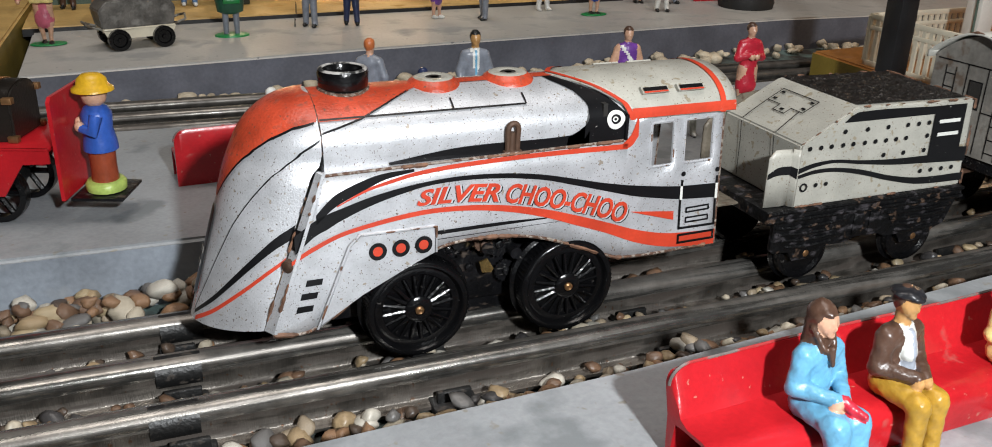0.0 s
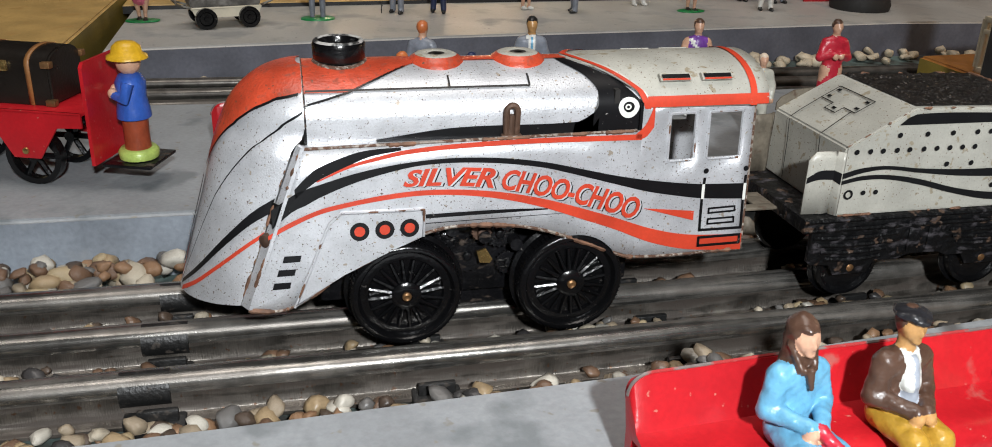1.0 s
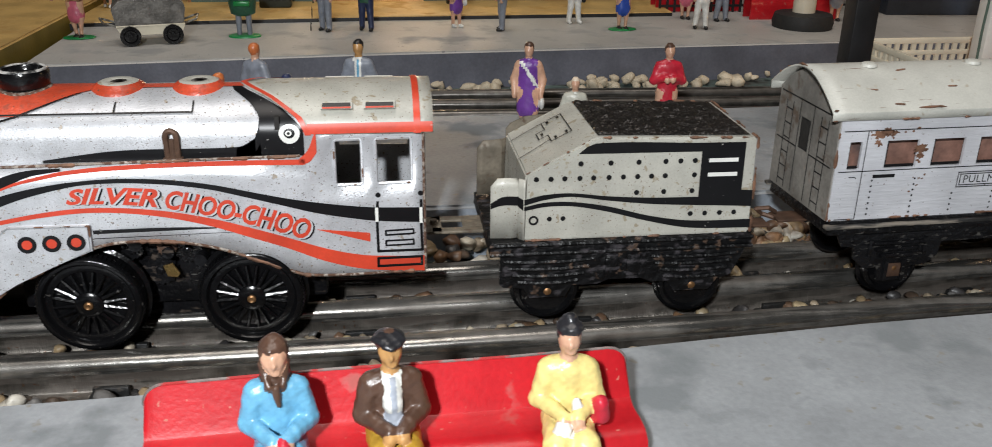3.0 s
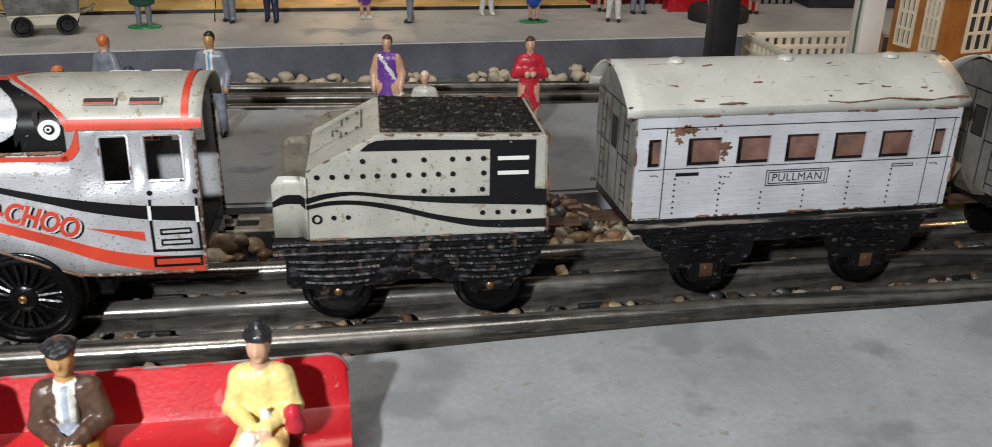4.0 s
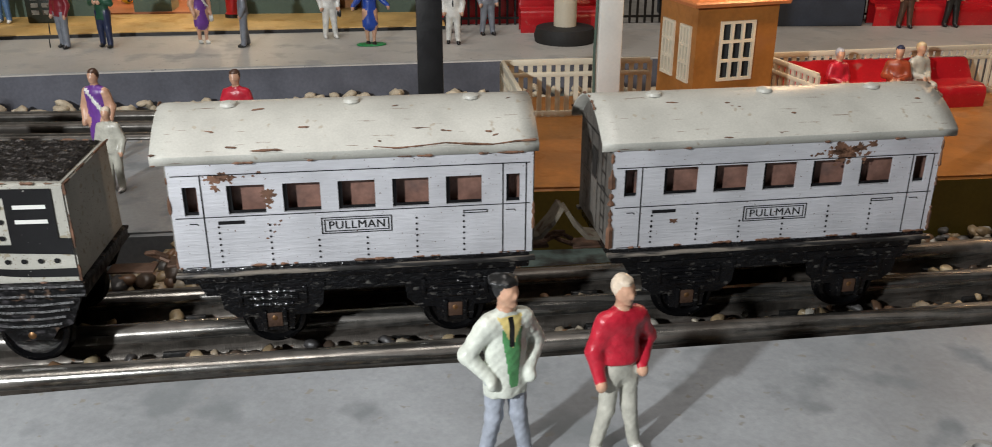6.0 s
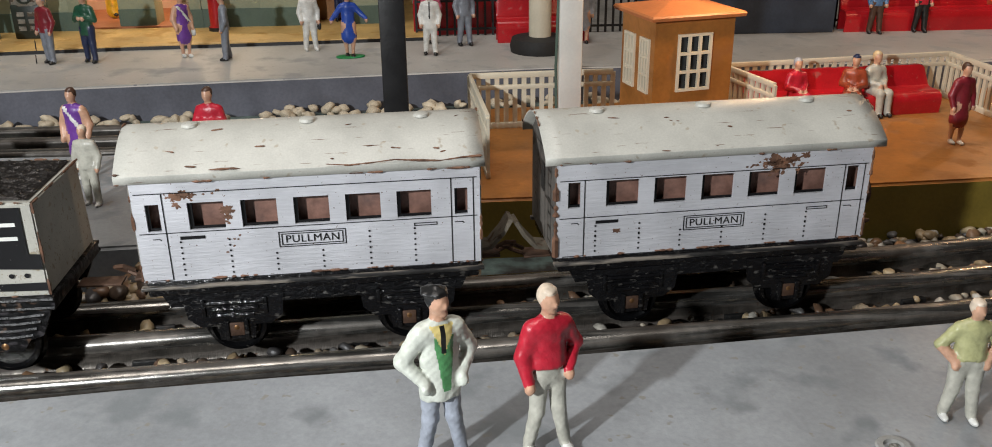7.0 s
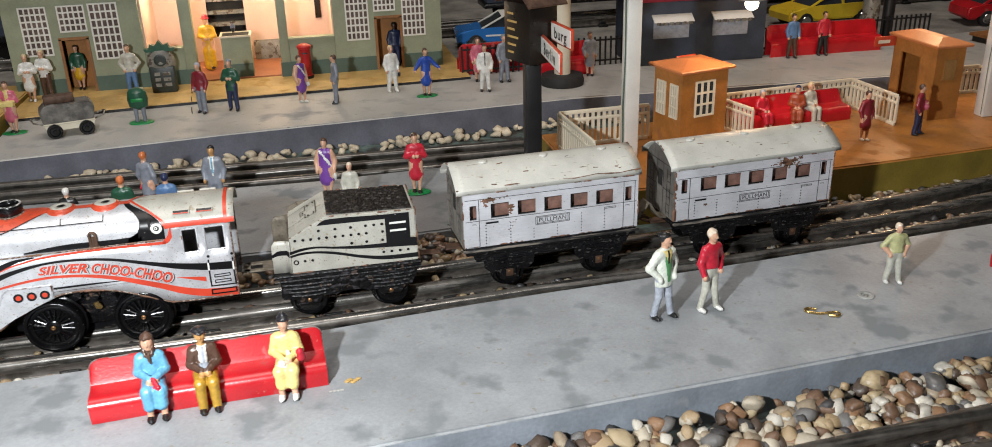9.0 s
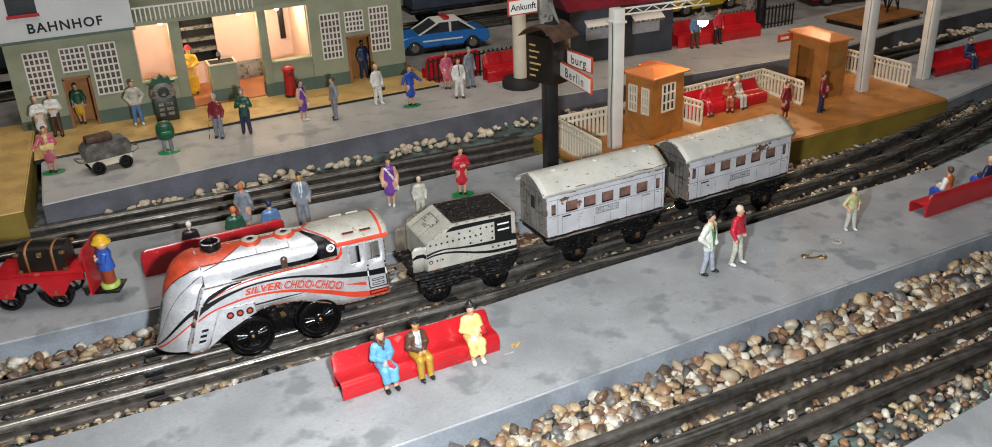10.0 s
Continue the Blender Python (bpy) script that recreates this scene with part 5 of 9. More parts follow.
        ol = [(-0.0355, 0.0325), (0.0335, 0.0325), (0.0330, 0.0300), (0.0302, 0.0236), (0.0262, 0.0222), (0.0240, 0.0190), (0.0140, 0.0190), (0.0118, 0.0222), (0.0070, 0.0222), (0.0040, 0.0235), (-0.0050, 0.0235), (-0.0085, 0.0222), (-0.0155, 0.0222), (-0.0172, 0.0188), (-0.0272, 0.0188), (-0.0290, 0.0218), (-0.0345, 0.0222), (-0.0356, 0.0232)]
        prism(bm, ol, -sgn * (H - 0.0007), -sgn * (H + 0.0006))
        for x in (-0.0222, 0.0190):
            for k in range(4):
                z, q = 0.0302 - 0.0021 * k, 0.0126 - 0.0014 * k
                tube(bm, [(x - q, -sgn * (H + 0.0004), z - 0.0002), (x - q * 0.4, -sgn * (H + 0.0007), z - 0.0006), (x + q * 0.4, -sgn * (H + 0.0007), z - 0.0006), (x + q, -sgn * (H + 0.0004), z - 0.0002)], 0.00062, 6)
        for x in (-0.0045, 0.0015):
            box(bm, x - 0.0018, -sgn * (H + 0.0006) - 0.0005, 0.0245, x + 0.0018, -sgn * (H + 0.0006) + 0.0005, 0.0312, 0.0003)
        part("side_frame", bm, CRACKLED, frame_ob, "pressed leaf-spring side frame")
        for x in (-0.0222, 0.0190):
            small_wheel(root, x, sgn, -0.0178 * sgn, 0.0205, 0.0090)
    # slotted tin coupling in front, plain tongue behind
    bm = bmesh.new()
    for y in (-0.0042, 0.0042):
        box(bm, -0.0530, y - 0.0016, 0.0330, -0.0380, y + 0.0016, 0.0338, 0.0002)
    box(bm, -0.0545, -0.0058, 0.0330, -0.0500, 0.0058, 0.0338, 0.0002)
    box(bm, -0.0440, -0.0030, 0.0330, -0.0380, 0.0030, 0.0338, 0.0002)
    turned(bm, (-0.0522, 0, 0.0338), (0, 0, 1), [(0, 0.0012), (0.0014, 0.0010), (0.0016, 0.0004)], 12)
    part("coupling", bm, BARE_TIN, root, "dull brown slotted tin coupling plate")
    bm = bmesh.new()
    box(bm, 0.0350, -0.0030, 0.0300, 0.0480, 0.0030, 0.0307, 0.0002)
    part("coupling", bm, RUSTY, root, "worn tin coupling tongue")
    # rust and bare tin on the edges
    edge_rust(body, [(-0.0108, -0.0184, 0.0643), (0.0338, -0.0184, 0.0633)], 0.00050, 41, -0.02)
    edge_rust(body, [(-0.0290, -0.0186, 0.0547), (-0.0108, -0.0184, 0.0643)], 0.00045, 43, 0.10)
    edge_rust(body, [(0.0344, -0.0192, 0.0360), (0.0340, -0.0184, 0.0630), (0.0340, 0.0184, 0.0632), (-0.0108, 0.0184, 0.0643)], 0.00045, 45, 0.05)
    edge_rust(body, [(-0.0294, -0.0193, 0.0360), (0.0342, -0.0193, 0.0360)], 0.00050, 47, 0.10)
    return root


make_tender(pose(0.1425, 0.0215, 0.0006, 0, 0, 0.2))


# ---- carriages ----
def make_carriage(m, end_mat, win_up=0.0, print_up=0.0, eaves=(0.0517, 0.0517)):
    root = thing("carriage", "silver tinplate toy passenger carriage with a pale arched roof", "toy carriage", m, "carriages of the toy train")
    H, X0, X1, Z0, Z1 = 0.0178, -0.0482, 0.0482, 0.0361, 0.0670
    wins = [(-0.0448, -0.0411)] + [(-0.0335 + 0.01445 * k, -0.0335 + 0.01445 * k + 0.0098) for k in range(5)] + [(0.0408, 0.0446)]
    WZ0, WZ1 = 0.0514 + win_up, 0.0595 + win_up
    side_near = None
    for sgn in (1, -1):
        bm = bmesh.new()
        y = -sgn * H
        xs = [X0] + [v for w in wins for v in w] + [X1]

        def quad(x0, x1, z0, z1):
            bm.faces.new([bm.verts.new((x, y, z)) for x, z in ((x0, z0), (x1, z0), (x1, z1), (x0, z1))])

        for a, b in zip(xs, xs[1:]):
            quad(a, b, Z0, WZ0)
            quad(a, b, WZ1, Z1)
        for k in range(0, len(xs), 2):
            quad(xs[k], xs[k + 1], WZ0, WZ1)
        bmesh.ops.remove_doubles(bm, verts=bm.verts, dist=0.00002)
        ob = part("side_wall", bm, SILVER_CAR, root, "silver side with seven window openings", smooth=False)
        mod = ob.modifiers.new("thickness", "SOLIDIFY")
        mod.thickness, mod.offset = 0.0009, 0
        side_near = side_near or ob
    arch = [(-H + 2 * H * k / 20, 0.0676 + 0.0088 * (1 - abs(2 * k / 20 - 1) ** 1.8)) for k in range(21)]
    for x in (X0, X1):
        bm = bmesh.new()
        prism(bm, [(-H, Z0), (H, Z0)] + [(u, v - 0.0006) for u, v in arch[::-1]], x - 0.0004, x + 0.0004, "x")
        endw = part("end_wall", bm, end_mat, root, "dull grey end wall with printed panel lines", smooth=False)
        f = lambda u, v, x=x: (x + (0.0006 if x > 0 else -0.0006), u, v)
        bm = bmesh.new()
        for pts in ([(-0.004, Z0 + 0.001), (-0.004, 0.0660), (0.004, 0.0660), (0.004, Z0 + 0.001)], [(-0.0025, 0.052), (0.0025, 0.052), (0.0025, 0.061), (-0.0025, 0.061), (-0.0025, 0.052)],
                    [(-H + 0.0015, 0.0515), (-0.004, 0.0515)], [(0.004, 0.0515), (H - 0.0015, 0.0515)], [(-0.0085, 0.037), (-0.0085, 0.064)], [(-0.0125, 0.037), (-0.0125, 0.064)],
                    [(0.0085, 0.037), (0.0085, 0.064)], [(0.0125, 0.037), (0.0125, 0.064)], [(-H + 0.0015, 0.066), (H - 0.0015, 0.066)]):
            line(bm, f, pts, 0.0004, 2)
        for k in range(6):
            for sy in (-1, 1):
                line(bm, f, [(sy * 0.0085, 0.039 + 0.0045 * k), (sy * 0.0125, 0.039 + 0.0045 * k)], 0.0004, 2)
        part("end_lining", bm, PRINT_BLACK, endw, "printed door and ladder lines", smooth=False)
        bm = bmesh.new()
        box(bm, x - 0.00055, -0.0024, 0.0522, x + 0.00055, 0.0024, 0.0608)
        part("end_window", bm, DARK, endw, "dark end door window", smooth=False)
    # Added black L strips stand for the shade at each opening's left and bottom.
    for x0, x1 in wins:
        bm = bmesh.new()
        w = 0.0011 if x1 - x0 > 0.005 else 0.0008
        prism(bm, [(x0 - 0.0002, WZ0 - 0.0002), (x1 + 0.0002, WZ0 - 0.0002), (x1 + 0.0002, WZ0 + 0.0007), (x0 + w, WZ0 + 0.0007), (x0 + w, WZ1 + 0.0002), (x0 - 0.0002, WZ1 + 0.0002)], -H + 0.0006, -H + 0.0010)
        part("window_liner", bm, PRINT_BLACK, side_near, "added black strip for the shade at left and bottom", smooth=False)
    # inside and floor
    bm = bmesh.new()
    box(bm, X0 + 0.001, -H + 0.0036, Z0 + 0.001, X1 - 0.001, -H + 0.0042, Z1)
    box(bm, X0 + 0.001, H - 0.0042, Z0 + 0.001, X1 - 0.001, H - 0.0036, Z1)
    part("inner_wall", bm, INSIDE, root, "reddish brown inside of the tin")
    bm = bmesh.new()
    box(bm, X0 + 0.001, -H + 0.001, Z0, X1 - 0.001, H - 0.001, Z0 + 0.0008)
    part("floor_plate", bm, BLACK_TIN, root)
    # roof
    bm = bmesh.new()
    HR = H + 0.0012
    prof = [(-HR, 0.0659)] + [(-HR + 2 * HR * k / 28, 0.0681 + 0.0090 * (1 - abs(2 * k / 28 - 1) ** 1.8)) for k in range(29)] + [(HR, 0.0659)]
    rings = []
    for k in range(21):
        x = -eaves[0] + (eaves[0] + eaves[1]) * k / 20
        rings.append([bm.verts.new((x, y, z)) for y, z in prof])
    skin(bm, rings, 0, False, False)
    roof = part("roof", bm, ROOFGREY, root, "pale grey arched roof with scratched paint", angle=32)
    mod = roof.modifiers.new("thickness", "SOLIDIFY")
    mod.thickness, mod.offset = 0.0007, -1
    for x in (-0.033, 0.0, 0.033):
        bm = bmesh.new()
        turned(bm, (x, -0.002, 0.0768), (0, 0, 1), [(0, 0.0024), (0.0008, 0.0022), (0.0012, 0.0012), (0.0011, 0.0002)], 14)
        part("roof_stud", bm, ROOFGREY, roof)
    # printed lines, dots and name plate on both long sides
    for sgn in (1, -1):
        f = (lambda u, v: (u, -H - 0.0007, v + (print_up if v > 0.0440 else 0))) if sgn == 1 else (lambda u, v: (-u, H + 0.0007, v + (print_up if v > 0.0440 else 0)))
        bm = bmesh.new()
        for pts in ([(X0 + 0.001, 0.0627), (X1 - 0.001, 0.0627)], [(X0 + 0.001, 0.0509), (-0.034, 0.0509)], [(-0.034, 0.0509), (X1 - 0.001, 0.0509)],
                    [(-0.0400, 0.0627), (-0.0400, 0.0365), (-0.0462, 0.0365)], [(0.0398, 0.0627), (0.0398, 0.0365), (0.0462, 0.0365), (0.0462, 0.0627)],
                    [(-0.0095, 0.0447), (0.0092, 0.0447), (0.0092, 0.0492), (-0.0095, 0.0492), (-0.0095, 0.0447)], [(-0.0087, 0.0453), (0.0084, 0.0453), (0.0084, 0.0486), (-0.0087, 0.0486), (-0.0087, 0.0453)],
                    [(0.0290, 0.0488), (0.0355, 0.0488), (0.0355, 0.0495), (0.0290, 0.0495), (0.0290, 0.0488)], [(0.0408, 0.0492), (0.0430, 0.0492), (0.0434, 0.0488)],
                    [(-0.0438, 0.0492), (-0.0420, 0.0492), (-0.0416, 0.0488)]):
            line(bm, f, pts, 0.00026, 4)
        line(bm, f, [(-0.0362, 0.0492), (-0.0300, 0.0492)], 0.0010, 3)
        for x in (-0.0365, -0.0232, -0.0105, 0.0025, 0.0160, 0.0290):
            for k in range(7):
                z = 0.0378 + 0.0017 * k
                if abs(x) > 0.011 or z < 0.0440:
                    spot(bm, f, x, z, 0.00032, 0, 8)
        lettering(bm, "PULLMAN", 0.0033, lambda u, v: f(-0.0001 + u, 0.0459 + v), 0, 0.0, 1.08)
        part("side_lining", bm, PRINT_BLACK, root, "black printed panel lines, rivets and the lettering PULLMAN", smooth=False)
    # underframe with spring frames and wheels
    bm = bmesh.new()
    box(bm, -0.0475, -H - 0.0010, 0.0315, 0.0475, H + 0.0010, 0.0361, 0.0006)
    for sgn in (1, -1):
        prism(bm, [(-0.0440, 0.0316), (0.0440, 0.0316), (0.0420, 0.0275), (-0.0420, 0.0275)], -sgn * (H - 0.0008), -sgn * (H + 0.0002))
    under = part("underframe", bm, CAR_FRAME, root, "black tin underframe")
    for sgn in (1, -1):
        bm = bmesh.new()
        box(bm, -0.0490, -sgn * (H + 0.0012) - 0.0012, 0.0340, 0.0490, -sgn * (H + 0.0012) + 0.0012, 0.0351, 0.0003)
        part("running_board", bm, WORN_LEDGE, under, "dusty worn ledge below the side")
    for xc in (-0.0243, 0.0262):
        for sgn in (1, -1):
            bm = bmesh.new()
            ol = [(-0.0145, 0.0312), (0.0145, 0.0312), (0.0135, 0.0235), (0.0100, 0.0205), (0.0055, 0.0205), (0.0050, 0.0160), (-0.0050, 0.0160), (-0.0055, 0.0205), (-0.0100, 0.0205), (-0.0135, 0.0235)]
            prism(bm, [(xc + u, v) for u, v in ol], -sgn * (H - 0.0004), -sgn * (H + 0.0006))
            for z, w in ((0.0282, 0.0085), (0.0262, 0.0068), (0.0242, 0.0052)):
                tube(bm, [(xc - w, -sgn * (H + 0.0008), z), (xc + w, -sgn * (H + 0.0008), z)], 0.0007, 6)
            for dx in (-0.0088, 0.0088):
                box(bm, xc + dx - 0.0006, -sgn * (H + 0.0006) - 0.0006, 0.0240, xc + dx + 0.0006, -sgn * (H + 0.0006) + 0.0006, 0.0295, 0.0002)
            for dx in (-0.0028, 0.0028):
                box(bm, xc + dx - 0.0006, -sgn * (H + 0.0007) - 0.0007, 0.0160, xc + dx + 0.0006, -sgn * (H + 0.0007) + 0.0007, 0.0225, 0.0002)
            part("spring_frame", bm, CAR_FRAME, under, "pressed leaf-spring frame")
            bm = bmesh.new()
            box(bm, xc - 0.0021, -sgn * (H + 0.0004) - 0.0006, 0.0172, xc + 0.0021, -sgn * (H + 0.0004) + 0.0006, 0.0215, 0.0003)
            part("axle_box", bm, RUSTY, under, "rusty brass axle box")
            small_wheel(root, xc, sgn, -0.0168 * sgn, 0.0200)
    for sgn in (1, -1):
        bm = bmesh.new()
        box(bm, sgn * 0.0500 - 0.005, -0.0035, 0.0300, sgn * 0.0500 + 0.006, 0.0035, 0.0308, 0.0002)
        tube(bm, [(sgn * 0.054, 0.0, 0.0300), (sgn * 0.058, 0.002, 0.0310), (sgn * 0.061, 0.0, 0.0335), (sgn * 0.058, -0.002, 0.0345), (sgn * 0.055, -0.001, 0.0325)], 0.0007, 6)
        part("coupling", bm, RUSTY, root, "worn tin hook coupling")
    return root


def patch(parent, pts, y=-0.0188, long=1.3, tall=0.9):
    """Ragged patches of rust where the paint has come off; pts are (x, z, radius)."""
    for x, z, r in pts:
        bm = bmesh.new()
        n = 40
        rim = []
        for k in range(n):
            a = k * math.tau / n
            c = Vector((math.cos(a), math.sin(a), x * 900 + z * 700))
            q = r * (1 + 0.75 * noise.noise(c * 1.9) + 0.45 * noise.noise(c * 5.3) + 0.2 * noise.noise(c * 11.0))
            rim.append(bm.verts.new((x + q * long * math.cos(a), y, z + q * tall * math.sin(a))))
        bm.faces.new(rim)
        part("rust_patch", bm, RUSTFLAKE, parent, "brown rust showing through the paint", smooth=False)


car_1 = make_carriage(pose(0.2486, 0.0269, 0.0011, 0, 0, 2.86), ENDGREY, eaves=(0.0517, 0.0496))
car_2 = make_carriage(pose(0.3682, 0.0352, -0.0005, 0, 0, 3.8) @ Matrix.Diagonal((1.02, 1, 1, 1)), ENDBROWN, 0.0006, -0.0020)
bm = bmesh.new()
tube(bm, [(0.0560, -0.002 + 0.0042 * math.cos(k * math.tau / 20), 0.0455 + 0.0042 * math.sin(k * math.tau / 20)) for k in range(21)], 0.0009, 8)
tube(bm, [(0.0485, -0.002, 0.0455), (0.0556, -0.002, 0.0455)], 0.0007, 6)
part("end_ring", bm, RUSTY, car_2, "worn brass ring on the end wall")
pr = random.Random(12)
patch(car_1, [(-0.0365, 0.0616, 0.0013), (-0.0340, 0.0622, 0.0012), (-0.0318, 0.0618, 0.0008), (-0.0362, 0.0590, 0.0009), (-0.0226, 0.0566, 0.0015), (-0.0230, 0.0546, 0.0008)]
      + [(-0.0335 + pr.gauss(0, 0.0035), 0.0612 + pr.gauss(0, 0.0010), pr.uniform(0.0002, 0.0005)) for k in range(14)] + [(-0.0225 + pr.gauss(0, 0.0012), 0.0545 + pr.uniform(-0.012, 0.003), pr.uniform(0.0002, 0.0004)) for k in range(9)], -0.0183)
patch(car_2, [(0.0170, 0.0634, 0.0017), (0.0198, 0.0622, 0.0019), (0.0232, 0.0636, 0.0014), (0.0268, 0.0645, 0.0010), (0.0182, 0.0604, 0.0010), (0.0148, 0.0625, 0.0010), (-0.0300, 0.0440, 0.0008)]
      + [(0.0195 + pr.gauss(0, 0.0048), 0.0620 + pr.gauss(0, 0.0013), pr.uniform(0.0002, 0.0006)) for k in range(26)], -0.0183)
for car, sg in ((car_1, 1), (car_2, -1)):
    bm = bmesh.new()
    prism(bm, [(0.0486, 0.0372), (0.0520, 0.0378), (0.0556, 0.0420), (0.0580, 0.0462), (0.0592, 0.0458), (0.0566, 0.0412), (0.0528, 0.0368), (0.0486, 0.0362)], -0.0095, -0.0015)
    for v in bm.verts:
        v.co.x *= sg
        v.co.z += 0.0014 * math.sin(v.co.y * 900)
    bmesh.ops.recalc_face_normals(bm, faces=bm.faces)
    part("bent_tab", bm, BARE_TIN, car, "bent brown tin coupling tab", smooth=False)
er = random.Random(5)
for i, (car, e0, e1) in enumerate(((car_1, 0.0517, 0.0496), (car_2, 0.0517, 0.0517))):
    # rust along the crease of the eaves, the roof ends, the corners of the body and the sill
    edge_rust(car, [(-e0 + (e0 + e1) * k / 16, -0.0189 + 0.0003 * math.sin(k * 1.7 + i), 0.0688 + 0.0004 * math.sin(k * 1.7 + i)) for k in range(17)], 0.00042, 11 + i, -0.04 + 0.22 * i, "long brown scratches along the eaves", 2.6)
    edge_rust(car, [(-e0, -0.0192, 0.0660), (e1, -0.0192, 0.0660)], 0.00040, 14 + i, 0.22)
    arc = [(-0.0190 + 0.0380 * k / 24, 0.0683 + 0.0090 * (1 - abs(2 * k / 24 - 1) ** 1.8)) for k in range(25)]
    for x in (-e0, e1):
        edge_rust(car, [(x, y, z) for y, z in arc], 0.00045, 17 + i, 0.10)
    for x in (-0.0484, 0.0484):
        heavy = i == 1 and x < 0
        edge_rust(car, [(x, -0.0182, 0.0362), (x, -0.0182, 0.0655)], 0.0010 if heavy else 0.00055, 21 + i + x * 30, -0.30 if heavy else -0.05)
    edge_rust(car, [(-0.0480, -0.0184, 0.0364), (0.0480, -0.0184, 0.0364)], 0.00045, 26 + i, 0.05, "dirt along the sill")
    for k in range(15 if i == 0 else 6):
        x, q = er.uniform(-0.044, 0.044), er.uniform(0.10, 0.90)
        y = -0.0190 + 0.0190 * q
        z = 0.0682 + 0.0090 * (1 - (1 - q) ** 1.8)
        w, d = er.uniform(0.0010, 0.0042), er.uniform(-0.0008, 0.0008)
        edge_rust(car, [(x, y, z), (x + w, y + d, z + d * 0.35)], 0.00030, er.uniform(30, 90), -0.5, "short brown scratch in the roof paint")


# ---- figures ----
def seg_dist(P, a, b, ra, rb, flat=1.0):
    """Distance to a tapered rod; flat squeezes it from front to back."""
    s = np.array((1.0, 1.0 / flat, 1.0))
    a, b = np.array(a) * s, np.array(b) * s
    q, d = P * s - a, b - a
    t = np.clip(q @ d / max(d @ d, 1e-9), 0, 1)
    return (np.linalg.norm(q - t[..., None] * d, axis=-1) - (ra + (rb - ra) * t)) * min(1.0, flat)


def egg_dist(P, c, r):
    r = np.array(r)
    return (np.linalg.norm((P - np.array(c)) / r, axis=-1) - 1) * r.min()


def box_dist(P, lo, hi, r=0.01):
    lo, hi = np.array(lo), np.array(hi)
    q = np.abs(P - (lo + hi) / 2) - (hi - lo) / 2 + r
    return np.linalg.norm(np.maximum(q, 0), axis=-1) + np.minimum(q.max(axis=-1), 0) - r


def shell(D, lo, step):
    """Closed surface where the field D changes sign: points and four-sided faces."""
    nx, ny, nz = D.shape
    cut = lambda o: D[o[0]:nx - 1 + o[0], o[1]:ny - 1 + o[1], o[2]:nz - 1 + o[2]]
    acc, cnt = np.zeros((nx - 1, ny - 1, nz - 1, 3)), np.zeros((nx - 1, ny - 1, nz - 1))
    for ax in range(3):
        for u in (0, 1):
            for v in (0, 1):
                a = [u, v]
                a.insert(ax, 0)
                b = list(a)
                b[ax] = 1
                da, db = cut(a), cut(b)
                hit = (da < 0) != (db < 0)
                t = np.where(hit, da / np.where(hit, da - db, 1), 0)
                for c in range(3):
                    acc[..., c] += hit * (a[c] + (t if c == ax else 0))
                cnt += hit
    mask = cnt > 0
    ids = np.full(cnt.shape, -1)
    ids[mask] = np.arange(mask.sum())
    pts = (np.argwhere(mask) + acc[mask] / cnt[mask][:, None]) * step + lo
    faces = []
    for ax in range(3):
        o = [1, 1, 1]
        o[ax] = 0
        A = D[tuple(slice(o[c], -1) for c in range(3))]
        B = D[tuple(slice(1, None) if c == ax else slice(1, -1) for c in range(3))]
        sel = (A < 0) != (B < 0)
        base = np.argwhere(sel) + np.array(o)
        inside = A[sel] < 0
        u, v = [c for c in (1, 2, 0, 1)[ax:ax + 2]] if ax < 2 else (0, 1)
        if ax == 1:
            u, v = 2, 0
        e1, e2 = np.eye(3, dtype=int)[u], np.eye(3, dtype=int)[v]
        q = [ids[tuple((base - d).T)] for d in (e1 + e2, e2, 0 * e1, e1)]
        quad = np.stack(q, 1)
        quad[~inside] = quad[~inside][:, ::-1]
        faces.append(quad)
    return pts, np.concatenate(faces)


